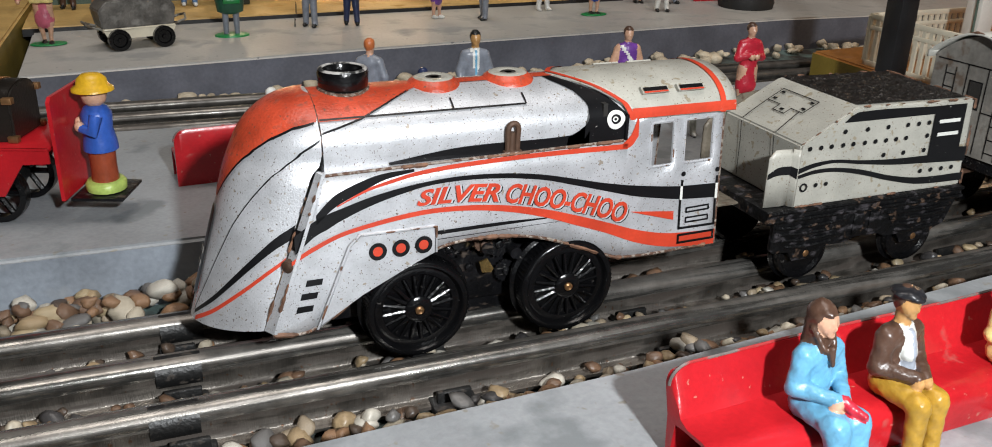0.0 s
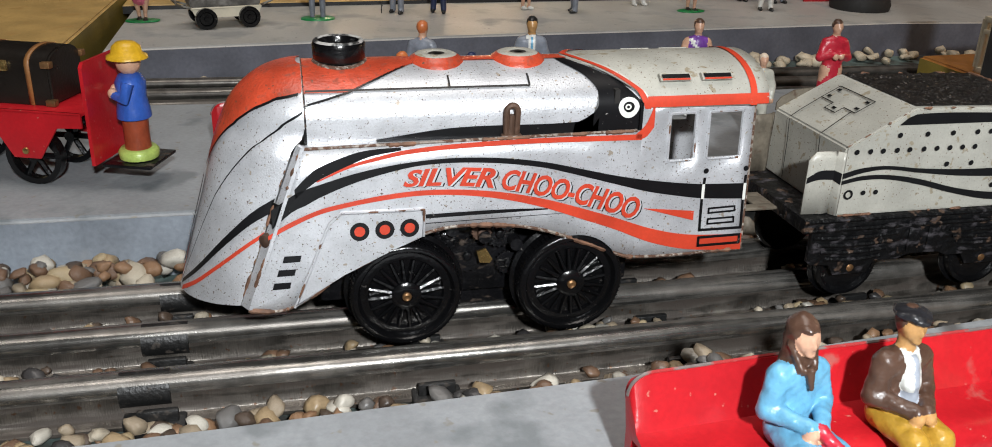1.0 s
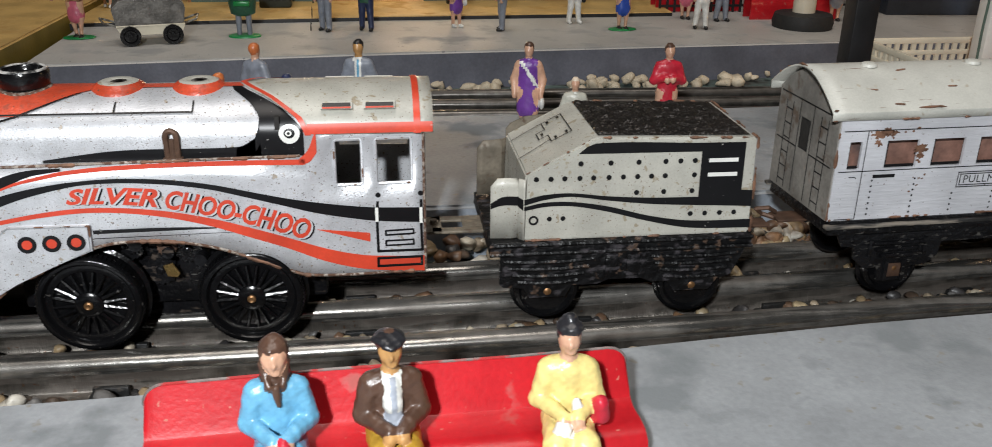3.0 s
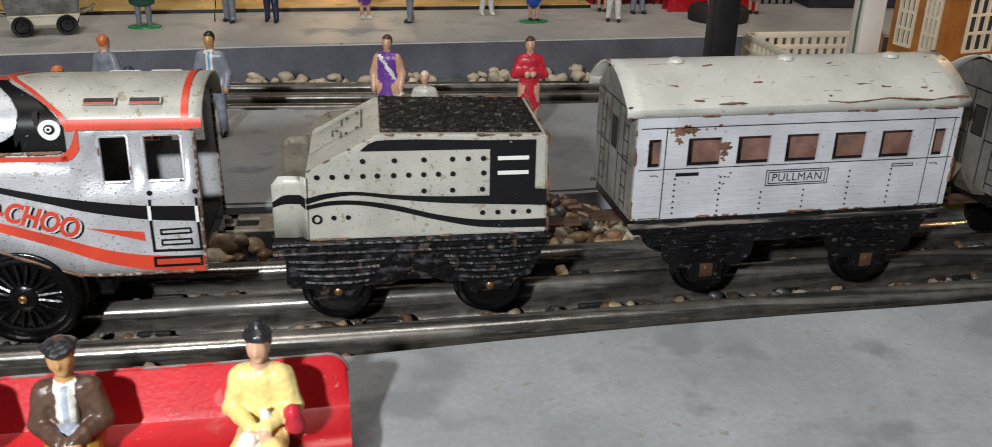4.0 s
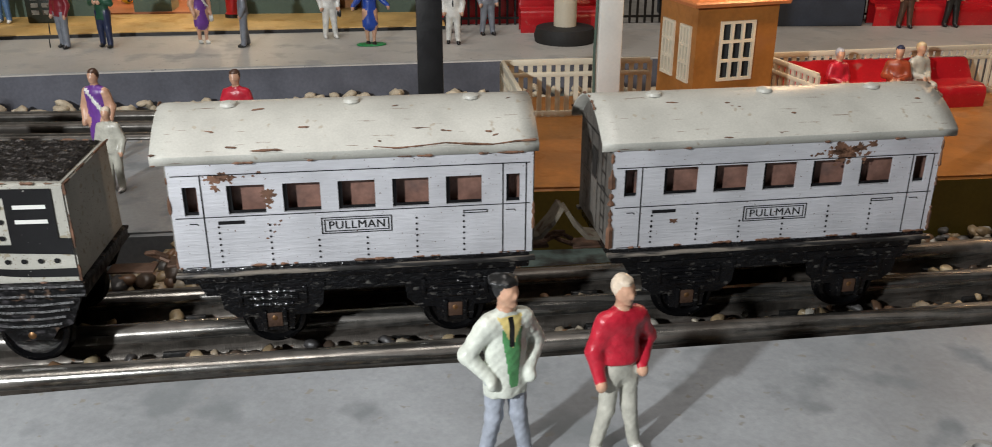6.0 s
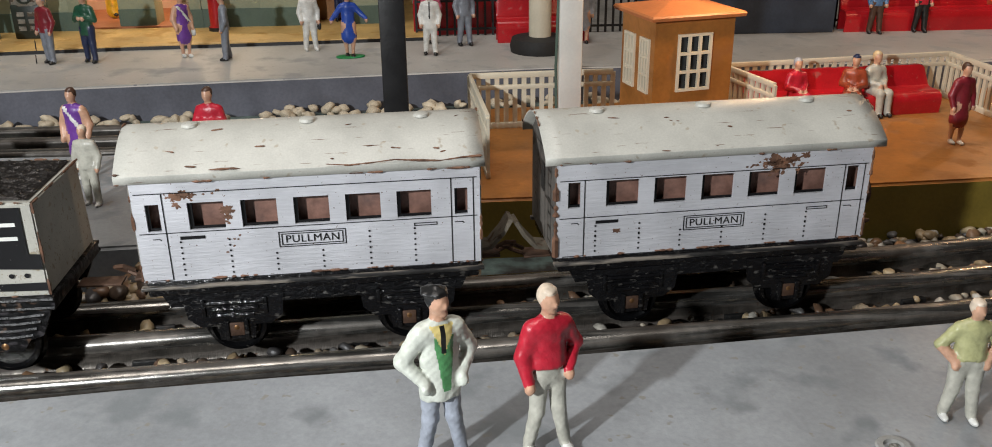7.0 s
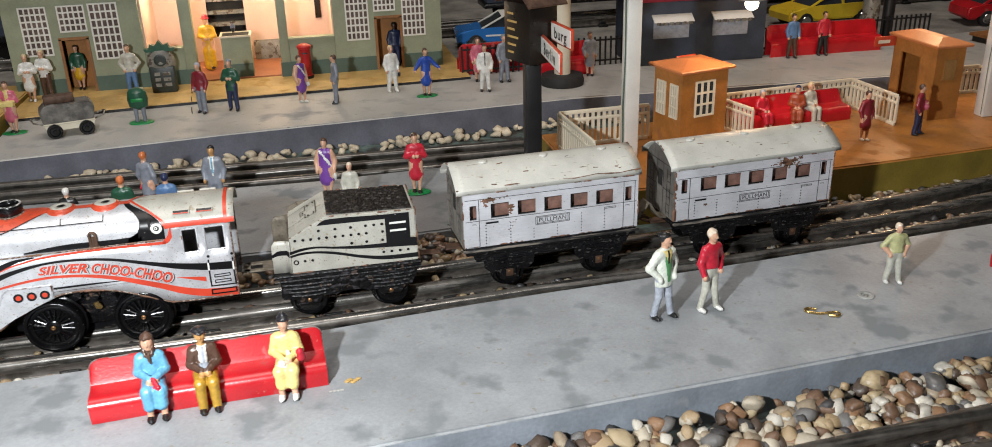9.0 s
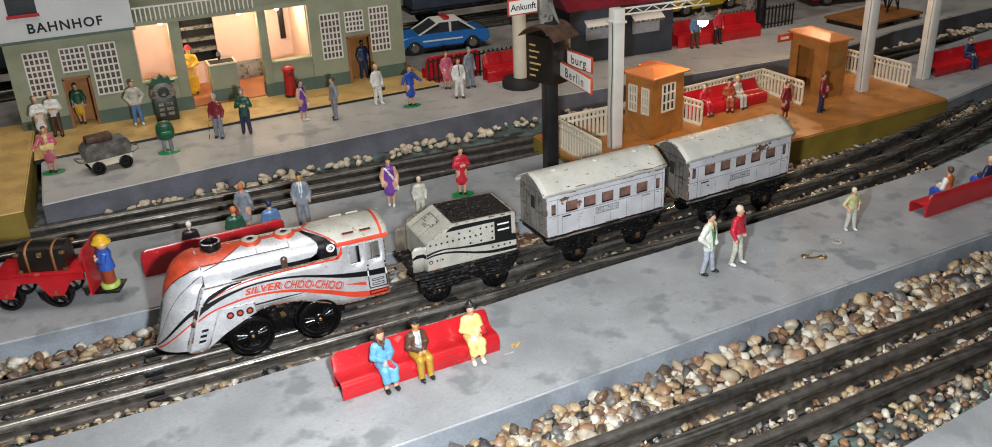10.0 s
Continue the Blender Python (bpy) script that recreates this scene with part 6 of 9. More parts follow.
def figurine(label, x, y, z, h, turn, top, legs, hair, shoes="black", skirt=False, hat=None, base=False, sit=False, arms="down", bag=None, wide=1.0, extra=None,
             skin_mat=None, collar=None, cap=False, tie=None, head_turn=0, fine=52, sleeves=None, rise=0.0, slim=1.0, stance=0.13, waist=None, bare=False, pockets=False, short_sleeves=False):
    """A small moulded and painted figure as one mesh; h is its height in metres, turn the way it faces in degrees (0: towards the front)."""
    mats = [F[top], F[legs], F[hair], F[shoes], skin_mat or SKIN, F[hat or hair], F["base"], F[bag or "black"], F[collar or "white"], F[tie or "black"], F[sleeves or top], F["crimson"], F["lemon"]]
    k, w = h / 1.75, wide
    hz = 0.46 if sit else 0.86
    R = []          # (distance function, material, blend)
    rod = lambda a, b, ra, rb, mi, flat=1.0, soft=0.03: R.append((lambda P: seg_dist(P, a, b, ra, rb, flat), mi, soft))
    egg = lambda c, r, mi, soft=0.02: R.append((lambda P: egg_dist(P, c, r), mi, soft))
    # legs; the figure faces -y
    for s in (-1, 1):
        if sit:
            kn, ft = (s * 0.105, -0.37, hz + 0.03), (s * 0.11, -0.40, hz - 0.40)
            if skirt:
                rod((s * 0.075, 0, hz + 0.04), kn, 0.118, 0.098, 1, 1, 0.07)
                rod(kn, (s * 0.095, -0.415, hz - 0.20), 0.098, 0.098, 1, 1, 0.07)
                rod(kn, ft, 0.06, 0.05, 4)
            else:
                rod((s * 0.09, 0, hz + 0.05), kn, 0.115, 0.092, 1)
                rod(kn, ft, 0.092, 0.072, 1)
            egg((ft[0] * 1.05, ft[1] - 0.055, ft[2] - 0.03), (0.056, 0.115, 0.05), 3)
        else:
            fx, fy = s * (stance if not skirt else 0.07), -0.05 * s
            kn = (s * 0.105 * w, fy * 0.3 - 0.015, 0.48)
            rod((s * 0.088 * w, 0, 0.86), kn, 0.115 * w * slim, 0.085 * slim, 4 if skirt else 1)
            rod(kn, (fx, fy, 0.09), 0.085 * slim if not skirt else 0.07, 0.072 * slim if not skirt else 0.042, 4 if skirt else 1)
            egg((fx * 1.05, fy - 0.055, 0.045), (0.056, 0.125, 0.048), 3)
    if skirt and not sit:
        rod((0, 0, 0.94), (0, 0, 0.56), 0.155 * w, 0.205 * w, 1, 0.75)
    # trunk, shoulders and arms
    hem = hz + (0.02 if sit or skirt else -0.02)
    edge = waist or hz - (0.16 if collar else 0.05)
    if waist:
        rod((0, 0, 0.86), (0, 0, waist), 0.150 * w, 0.158 * w, 1, 0.68)
    low = edge + 0.03 if not (sit or skirt) else hem
    if sit or skirt:
        rod((0, 0, hem), (0, 0, hz + 0.20), 0.178 * w, 0.160 * w, 0, 0.70)
    else:
        R.append((lambda P: np.maximum(seg_dist(P, (0, 0, low), (0, 0, hz + 0.20), 0.190 * w, 0.162 * w, 0.72), edge - P[..., 2]), 0, 0.012))
    rod((0, 0, hz + 0.20), (0, 0.005, hz + 0.42), 0.160 * w, 0.178 * w, 0, 0.66, 0.05)
    rod((-0.105 * w, 0.01, hz + 0.475), (0.105 * w, 0.01, hz + 0.475), 0.088, 0.088, 0, 1, 0.05)
    sz = hz + 0.475
    for s in (-1, 1):
        a = arms if isinstance(arms, str) else arms[0 if s < 0 else 1]
        el, ha = {"down": ((s * 0.255, 0.02, -0.27), (s * 0.235, -0.07, -0.50)), "lap": ((s * 0.240, -0.02, -0.25), (s * 0.055, -0.26, -0.27)),
                  "hip": ((s * 0.315, 0.06, -0.26), (s * 0.175, -0.075, -0.44)), "chest": ((s * 0.26, -0.03, -0.26), (s * 0.05, -0.18, -0.17)),
                  "out": ((s * 0.33, -0.06, -0.20), (s * 0.46, -0.16, -0.32))}[a]
        e, hd = (el[0] * min(w, 1.2), el[1], sz + el[2]), (ha[0] * min(w, 1.2), ha[1], sz + ha[2])
        rod((s * 0.170 * w, 0.01, sz - 0.005), e, 0.082, 0.072, 10, 1, 0.045)
        rod(e, hd, 0.072, 0.054, 4 if short_sleeves else 10, 1, 0.03)
        egg((hd[0], hd[1] - 0.03, hd[2] - 0.045), (0.05, 0.048, 0.062), 10 if pockets else 4)
        if bag and s > 0 and not bare:
            egg((hd[0] * 1.1, hd[1], hd[2] - 0.17), (0.05, 0.11, 0.12), 7, 0.005)
    # head, hair, hat
    hc = hz + 0.74
    ct, st = math.cos(radians(head_turn)), math.sin(radians(head_turn))
    hp = lambda u, v, q: (u * ct - v * st, u * st + v * ct, hc + q)
    rod((0, 0.01, hz + 0.54), (0, 0, hc - 0.04), 0.062, 0.060, 4)
    egg(hp(0, -0.012, 0), (0.086, 0.098, 0.122), 4)
    egg(hp(0, -0.105, -0.015), (0.016, 0.024, 0.03), 4)
    egg(hp(0, -0.075, -0.085), (0.035, 0.03, 0.03), 4)
    egg(hp(0, 0.022, 0.035), (0.096, 0.100, 0.112), 2, 0.008)
    egg(hp(0, -0.005, 0.090), (0.080, 0.086, 0.042), 2, 0.008)
    if bare:
        pass
    elif hat and cap:
        egg(hp(0, -0.01, 0.100), (0.125, 0.140, 0.055), 5, 0.01)
        egg(hp(0, -0.10, 0.075), (0.075, 0.075, 0.022), 5, 0.01)
    elif hat:
        egg(hp(0, 0, 0.065), (0.155, 0.165, 0.022), 5, 0.01)
        egg(hp(0, 0, 0.115), (0.098, 0.108, 0.075), 5, 0.01)
    if base:
        R.append((lambda P: np.maximum(egg_dist(P, (0, -0.02, 0.0), (0.40, 0.28, 0.9)), np.maximum(P[..., 2] - 0.035, -P[..., 2] + 0.002)), 6, 0.01))
    if extra:
        for fn, mi, soft in extra(hz):
            R.append((fn, mi, soft))
    step = 1.9 / fine
    lo, hi = np.array((-0.62, -0.72 if sit else -0.45, -0.06)), np.array((0.62, 0.32, hc + 0.32))
    n = np.ceil((hi - lo) / step).astype(int)
    P = np.stack(np.meshgrid(*[lo[c] + step * np.arange(n[c]) for c in range(3)], indexing="ij"), -1)
    D = None
    for fn, mi, soft in R:
        d = fn(P)
        if D is None:
            D = d
        else:
            q = np.clip(0.5 + 0.5 * (D - d) / soft, 0, 1)
            D = D + (d - D) * q - soft * q * (1 - q)
    # soft folds in the moulding
    D = D + 0.0045 * np.sin(P[..., 0] * 31 + P[..., 2] * 17) * np.sin(P[..., 1] * 27 - P[..., 2] * 23 + turn) + 0.0025 * np.sin(P[..., 0] * 63 - P[..., 2] * 41) * np.sin(P[..., 1] * 55 + P[..., 2] * 37)
    pts, faces = shell(D, lo, step)
    mid = pts[faces].mean(axis=1)
    each = np.stack([fn(mid) for fn, mi, soft in R])
    index = np.array([mi for fn, mi, soft in R])[each.argmin(axis=0)]
    # shirt front and tie painted on
    front_face = (mid[:, 1] < -0.02) & np.isin(index, (0,))
    if collar == "leaf":
        # open jacket with a knitted vest and a pale shirt collar
        up = mid[:, 2] - hz
        index[front_face & (np.abs(mid[:, 0] - 0.012) < np.clip(0.036 + 0.12 * (up + 0.06), 0.03, 0.085)) & (up > -0.06) & (up < 0.46)] = 8
        index[(mid[:, 1] < -0.02) & np.isin(index, (0, 8, 4)) & (np.abs(mid[:, 0] - 0.006) < 0.42 * (up - 0.29)) & (up > 0.29) & (up < 0.555)] = 12
    elif collar:
        v = np.clip((mid[:, 2] - (hz + 0.10)) / 0.44, 0, 1.2)
        index[front_face & (np.abs(mid[:, 0]) < 0.012 + 0.060 * v) & (mid[:, 2] > hz + 0.10) & (mid[:, 2] < hz + 0.60)] = 8
    if tie:
        index[(np.abs(mid[:, 0]) < 0.022) & (mid[:, 1] < -0.02) & (mid[:, 2] > hz + (0.30 if collar == "leaf" else 0.14)) & (mid[:, 2] < hz + 0.55) & np.isin(index, (0, 8, 12))] = 9
    pts[:, 2] -= pts[:, 2].min()
    me = bpy.data.meshes.new("figurine")
    me.from_pydata((pts * k).tolist(), [], faces.tolist())
    for mt in mats:
        me.materials.append(mt)
    me.polygons.foreach_set("material_index", index.astype(np.int32))
    me.shade_smooth()
    ob = new("figurine", me)
    ob.matrix_world = pose(x, y, z + rise, 0, 0, turn)
    tagged(ob, label, "figurine")
    return ob


# on the near platform
figurine("painted male figurine in a pale jacket and grey trousers", 0.2836, -0.0612, Z_NEAR, 0.0444, 22, "mint", "palegrey", "black", arms="hip", pockets=True, collar="leaf", tie="black", wide=1.0, head_turn=18, fine=170, slim=0.86, stance=0.165,
          extra=lambda hz: [(lambda P: egg_dist(P, (-0.008, 0.030, hz + 0.832), (0.122, 0.122, 0.038)), 5, 0.01)])
figurine("painted figurine in a crimson sweater and stone trousers", 0.3078, -0.0597, Z_NEAR, 0.0430, 20, "crimson", "stone", "flaxen", shoes="white", arms=("down", "hip"), wide=0.98, head_turn=12, fine=110, slim=0.84, stance=0.165, waist=0.95)
figurine("small painted figurine in a short-sleeved olive shirt and pale trousers", 0.4087, -0.0572, Z_NEAR, 0.0329, -6, "olive", "stone", "flaxen", shoes="white", arms="hip", wide=1.12, head_turn=14, fine=100, short_sleeves=True, waist=0.93, stance=0.16)


RIM = material("worn_red_rim", (0.20, 0.17, 0.16), 0.5, 0.2, 0.2, 900, 120, 0.15, (0.36, 0.03, 0.03), 0.50, 150, wear_soft=0.06)


def make_bench(x0, length, y, z, turn, label, sy=1.0, sz=1.0):
    """A pressed bench: one curved red sheet with a back and a rolled seat."""
    root = thing("bench", label, "bench", pose(x0, y, z, 0, 0, turn), "red benches")
    prof = [(0.0032, 0.0), (0.0036, 0.0140), (0.0050, 0.0275), (0.0044, 0.0295), (0.0034, 0.0295), (0.0008, 0.0185), (0.0, 0.0160), (-0.0020, 0.0148), (-0.0060, 0.0152), (-0.0085, 0.0148), (-0.0103, 0.0128),
            (-0.0108, 0.0090), (-0.0102, 0.0), (-0.0092, 0.0), (-0.0097, 0.0088), (-0.0092, 0.0122), (-0.0080, 0.0137), (-0.0060, 0.0140), (-0.0018, 0.0137), (0.0012, 0.0130), (0.0022, 0.0)]
    prof = [(py * sy, pz * sz) for py, pz in prof]
    H, c = 0.0295 * sz, 0.006 * sz
    ends = [c * e for e in (0.0, 0.033, 0.1, 0.2, 0.33, 0.5, 0.7, 1.0)]
    # the back with rounded upper corners, and the rolled seat, meeting in a crease
    for nm, loop in (("backrest", prof[:7] + [prof[19], prof[20]]), ("seat", prof[6:20])):
        bm = bmesh.new()
        rings = []
        for x in ends + [length * k / 8 for k in range(1, 8)] + [length - e for e in ends[::-1]]:
            d = min(x, length - x)
            drop = c - math.sqrt(max(0.0, c ** 2 - max(0.0, c - d) ** 2))
            bow = 0.0003 * math.sin(x * 90 + length * 50)
            rings.append([bm.verts.new((x, py + bow, min(pz, H - drop) if pz > 0.0200 * sz else pz)) for py, pz in loop])
        skin(bm, rings)
        sheet = part(nm, bm, RED, root, "bent red enamelled sheet", angle=50)
        if nm == "backrest":
            bm = bmesh.new()
            xs = ends + [length * k / 8 for k in range(1, 8)] + [length - e for e in ends[::-1]]
            tube(bm, [(x, 0.0039 * sy + 0.0003 * math.sin(x * 90 + length * 50), H - (c - math.sqrt(max(0.0, c ** 2 - max(0.0, c - min(x, length - x)) ** 2)))) for x in xs], 0.00042, 6)
            part("worn_rim", bm, RIM, sheet, "grey worn rim of the sheet")
    return root


make_bench(0.0302, 0.0947, -0.0719, Z_NEAR, 2.8, "red enamelled metal bench on the near platform", 1.17, 0.68)


def sitter(x, y, label, **kw):
    return figurine(label, x, y, Z_NEAR + 0.0004, 0.0432, kw.pop("turn", 0), sit=True, arms="lap", fine=kw.pop("fine", 120), wide=0.92, **kw)


def shawl(hz):
    rod = lambda a, b, ra, rb, mi: (lambda P: seg_dist(P, a, b, ra, rb), mi, 0.02)
    egg = lambda c, r, mi: (lambda P: egg_dist(P, c, r), mi, 0.02)
    return [egg((0, 0.048, hz + 0.765), (0.112, 0.108, 0.138), 2), rod((0, 0.05, hz + 0.68), (0, 0.05, hz + 0.54), 0.105, 0.115, 2),
            rod((-0.092, 0.015, hz + 0.70), (-0.045, -0.085, hz + 0.545), 0.027, 0.025, 2), rod((0.092, 0.015, hz + 0.70), (0.045, -0.085, hz + 0.545), 0.027, 0.025, 2),
            rod((0, -0.115, hz + 0.55), (0.01, -0.132, hz + 0.42), 0.036, 0.020, 2),
            rod((0.02, -0.30, hz + 0.20), (0.04, -0.36, hz + 0.16), 0.04, 0.04, 11), rod((0.04, -0.36, hz + 0.16), (0.08, -0.45, hz + 0.13), 0.036, 0.03, 11)]


def waistcoat(hz):
    egg = lambda c, r, mi: (lambda P: egg_dist(P, c, r), mi, 0.012)
    rod = lambda a, b, ra, rb, mi: (lambda P: seg_dist(P, a, b, ra, rb), mi, 0.015)
    return [rod((0, -0.085, hz + 0.50), (0, -0.105, hz + 0.34), 0.050, 0.075, 8), rod((0, -0.110, hz + 0.28), (0.0, -0.135, hz + 0.10), 0.060, 0.075, 9),
            egg((0.0, 0.01, hz + 0.835), (0.122, 0.128, 0.046), 5), egg((0.015, -0.08, hz + 0.818), (0.080, 0.065, 0.024), 5)]


def updo(hz):
    egg = lambda c, r, mi: (lambda P: egg_dist(P, c, r), mi, 0.012)
    return [egg((0, 0.012, hz + 0.825), (0.106, 0.112, 0.060), 5), egg((0.0, 0.03, hz + 0.880), (0.060, 0.062, 0.052), 5),
            (lambda P: seg_dist(P, (0.235, -0.16, hz + 0.26), (0.245, -0.14, hz + 0.14), 0.062, 0.075), 7, 0.01), egg((0.05, -0.21, hz + 0.26), (0.04, 0.03, 0.08), 8), egg((-0.06, -0.33, hz + 0.145), (0.07, 0.06, 0.055), 8)]


sitter(0.0560, -0.0775, "painted seated figurine in a blue dress and brown headscarf", top="sky", legs="sky", hair="brown", skirt=True, extra=shawl, turn=6, fine=175)
sitter(0.0764, -0.0768, "painted seated figurine in a brown jacket, dark beret and mustard trousers", top="brown", legs="mustard", hair="brown", hat="ink", collar="white", tie="palegrey", turn=6, extra=waistcoat, fine=175,
       skin_mat=F["tan"], bare=True)
sitter(0.1096, -0.0757, "painted seated figurine in a yellow dress with dark pinned-up hair", top="lemon", legs="lemon", hair="ink", hat="ink", shoes="white", skirt=True, bag="crimson", turn=-4, extra=updo, fine=150, bare=True)
make_bench(0.5777, 0.1090, -0.0594, Z_NEAR, 183, "low red enamelled metal bench seen from its back", 1.08, 0.62)
figurine("painted seated figurine in an orange shirt and blue trousers", 0.5021, -0.0560, Z_NEAR - 0.0040, 0.0425, 190, "orange", "blue", "brown", sit=True, arms="lap", sleeves="white")
figurine("painted seated figurine in a dark blue suit", 0.5443, -0.0560, Z_NEAR - 0.0040, 0.0425, 190, "navy", "blue", "blond", sit=True, arms="lap")

def sash(hz):
    return [(lambda P: seg_dist(P, (-0.13, -0.10, hz + 0.54), (0.17, -0.115, hz + 0.12), 0.024, 0.024), 8, 0.01)]


# on the middle platform
figurine("painted male figurine in a grey suit and blue tie", 0.0684, 0.1480, Z_MID, 0.0422, -10, "grey", "grey", "black", collar="white", tie="sky", skin_mat=F["tan"])
figurine("painted female figurine in a purple dress with a white bag", 0.1376, 0.1475, Z_MID, 0.0405, -15, "purple", "purple", "brown", shoes="white", skirt=True, bag="white", extra=sash, sleeves="skin")
figurine("painted female figurine in a red suit on a green base", 0.1945, 0.1395, Z_MID, 0.0408, -5, "crimson", "crimson", "brown", skirt=True, base=True, arms="chest")
figurine("small painted child figurine in a pale green top", 0.1508, 0.1167, Z_MID, 0.0330, -10, "stone", "stone", "flaxen", shoes="white")
figurine("painted figurine in a red and grey dress with orange hair", 0.0270, 0.1550, Z_MID, 0.0400, 150, "grey", "grey", "orange", skirt=True, bag="crimson")
make_bench(0.0480, 0.0985, 0.1255, Z_MID, 182.5, "red enamelled metal bench with its back to the train", 1.1, 0.69)
figurine("painted seated figurine in a dark green coat", 0.0159, 0.1310, Z_MID + 0.0004, 0.0425, 180, "green", "green", "orange", sit=True, arms="lap")
figurine("painted seated figurine in a blue coat with dark hair", 0.0412, 0.1310, Z_MID + 0.0004, 0.0415, 180, "denim", "navy", "navy", sit=True, arms="lap")

figurine("painted seated figurine in a black coat with pale hair", -0.0153, 0.1310, Z_MID + 0.0004, 0.0370, 180, "black", "black", "white", sit=True, arms="lap")

# ---- luggage cart on the middle platform ----
def spoked_wheel(parent, c, r, w, spokes=6, mat=BLACK_WHEEL):
    bm = bmesh.new()
    turned(bm, (c[0], c[1] + w / 2, c[2]), (0, -1, 0), [(0, r * 0.8), (0, r), (w, r), (w, r * 0.8), (0, r * 0.8)], 24, 0, False)
    ob = part("wheel", bm, mat, parent, "black spoked wheel")
    for k in range(spokes):
        bm = bmesh.new()
        a = k * math.tau / spokes
        tube(bm, [(c[0], c[1], c[2]), (c[0] + r * 0.85 * math.cos(a), c[1], c[2] + r * 0.85 * math.sin(a))], w * 0.28, 6)
        part("spoke", bm, mat, ob)
    bm = bmesh.new()
    turned(bm, (c[0], c[1] + w * 0.6, c[2]), (0, -1, 0), [(0, r * 0.22), (w * 1.2, r * 0.2)], 12)
    part("hub", bm, mat, ob)
    return ob


def make_luggage_cart(m):
    root = thing("luggage_cart", "red enamelled toy platform cart with black spoked wheels", "toy cart", m)
    bm = bmesh.new()
    box(bm, -0.060, 0.0, 0.0245, 0.0, 0.030, 0.0258, 0.0004)
    for y0 in (0.0, 0.0292):
        prism(bm, [(-0.060, 0.0258), (0.0, 0.0258), (0.0, 0.0210), (-0.0085, 0.0205), (-0.0155, 0.0100), (-0.0245, 0.0100), (-0.0305, 0.0205), (-0.0430, 0.0205), (-0.0480, 0.0100), (-0.0560, 0.0100), (-0.060, 0.0205)], y0, y0 + 0.0008)
    box(bm, -0.0060, 0.0295, 0.0258, 0.0, 0.0305, 0.0285, 0.0002)
    part("bed", bm, RED, root, "red cart bed with cut-out sides")
    bm = bmesh.new()
    prism(bm, [(-0.0005, 0.0090), (0.0305, 0.0090), (0.0305, 0.0405), (0.0290, 0.0420), (0.0010, 0.0420), (-0.0005, 0.0405)], 0.0020, 0.0032, "x")
    part("headboard", bm, RED, root, "tall red headboard")
    bm = bmesh.new()
    box(bm, 0.0032, 0.0030, 0.0075, 0.0195, 0.0215, 0.0086, 0.0003)
    part("driver_step", bm, BLACK_TIN, root, "dark tin driver step")
    for x in (-0.0200, -0.0520):
        for y in (0.0045, 0.0260):
            w = spoked_wheel(root, (x, y, 0.0095), 0.0095, 0.0035)
    for x in (-0.0200, -0.0520):
        bm = bmesh.new()
        turned(bm, (x, -0.0002, 0.0125), (0, -1, 0), [(0, 0.0012), (0.0005, 0.0010), (0.0006, 0.0003)], 10)
        part("axle_rivet", bm, BRASS, root)
    return root


CART = pose(-0.0862, 0.0925, Z_MID, 0, 0, -20) @ Matrix.Scale(0.965, 4)
make_luggage_cart(CART)


def make_trunk(m):
    root = thing("trunk", "black toy travel trunk with tan straps and brass corners", "trunk", m)
    bm = bmesh.new()
    prism(bm, [(0.0, 0.0), (0.019, 0.0), (0.019, 0.0150)] + [(0.0095 + 0.0095 * math.cos(math.pi * k / 10), 0.0150 + 0.0055 * math.sin(math.pi * k / 10)) for k in range(1, 10)] + [(0.0, 0.0150)], 0.0, 0.030, "x")
    bmesh.ops.bevel(bm, geom=[e for e in bm.edges if abs(e.verts[0].co.x - e.verts[1].co.x) < 1e-6], offset=0.0006, segments=2, affect="EDGES")
    part("case", bm, TRUNKWOOD, root, "glossy black case with a domed lid")
    for x in (0.0060, 0.0230):
        bm = bmesh.new()
        pts = [(x, -0.0004, 0.0), (x, -0.0004, 0.0150)] + [(x, 0.0095 - 0.0099 * math.cos(math.pi * k / 10), 0.0150 + 0.0059 * math.sin(math.pi * k / 10)) for k in range(1, 10)] + [(x, 0.0194, 0.0150), (x, 0.0194, 0.0)]
        prev = None
        for p in pts:
            q = [bm.verts.new((p[0] - 0.0008, p[1], p[2])), bm.verts.new((p[0] + 0.0008, p[1], p[2]))]
            if prev:
                bm.faces.new((prev[0], prev[1], q[1], q[0]))
            prev = q
        ob = part("strap", bm, LEATHER, root, "tan strap")
        mod = ob.modifiers.new("thickness", "SOLIDIFY")
        mod.thickness = 0.0005
    for x in (0.0004, 0.0296):
        for y, z in ((0.0, 0.0008), (0.0, 0.0150), (0.019, 0.0008), (0.019, 0.0150)):
            bm = bmesh.new()
            box(bm, x - 0.0016, y - 0.0012, z - 0.0008, x + 0.0016, y + 0.0012, z + 0.0016, 0.0003)
            part("corner_plate", bm, AXLE, root, "dull brass corner")
    bm = bmesh.new()
    box(bm, 0.0135, -0.0012, 0.0125, 0.0165, 0.0, 0.0165, 0.0003)
    part("latch", bm, BRASS, root, "brass latch")
    return root


make_trunk(CART @ pose(-0.0420, 0.0060, 0.0259) @ Matrix.Diagonal((1, 1, 0.86, 1)))


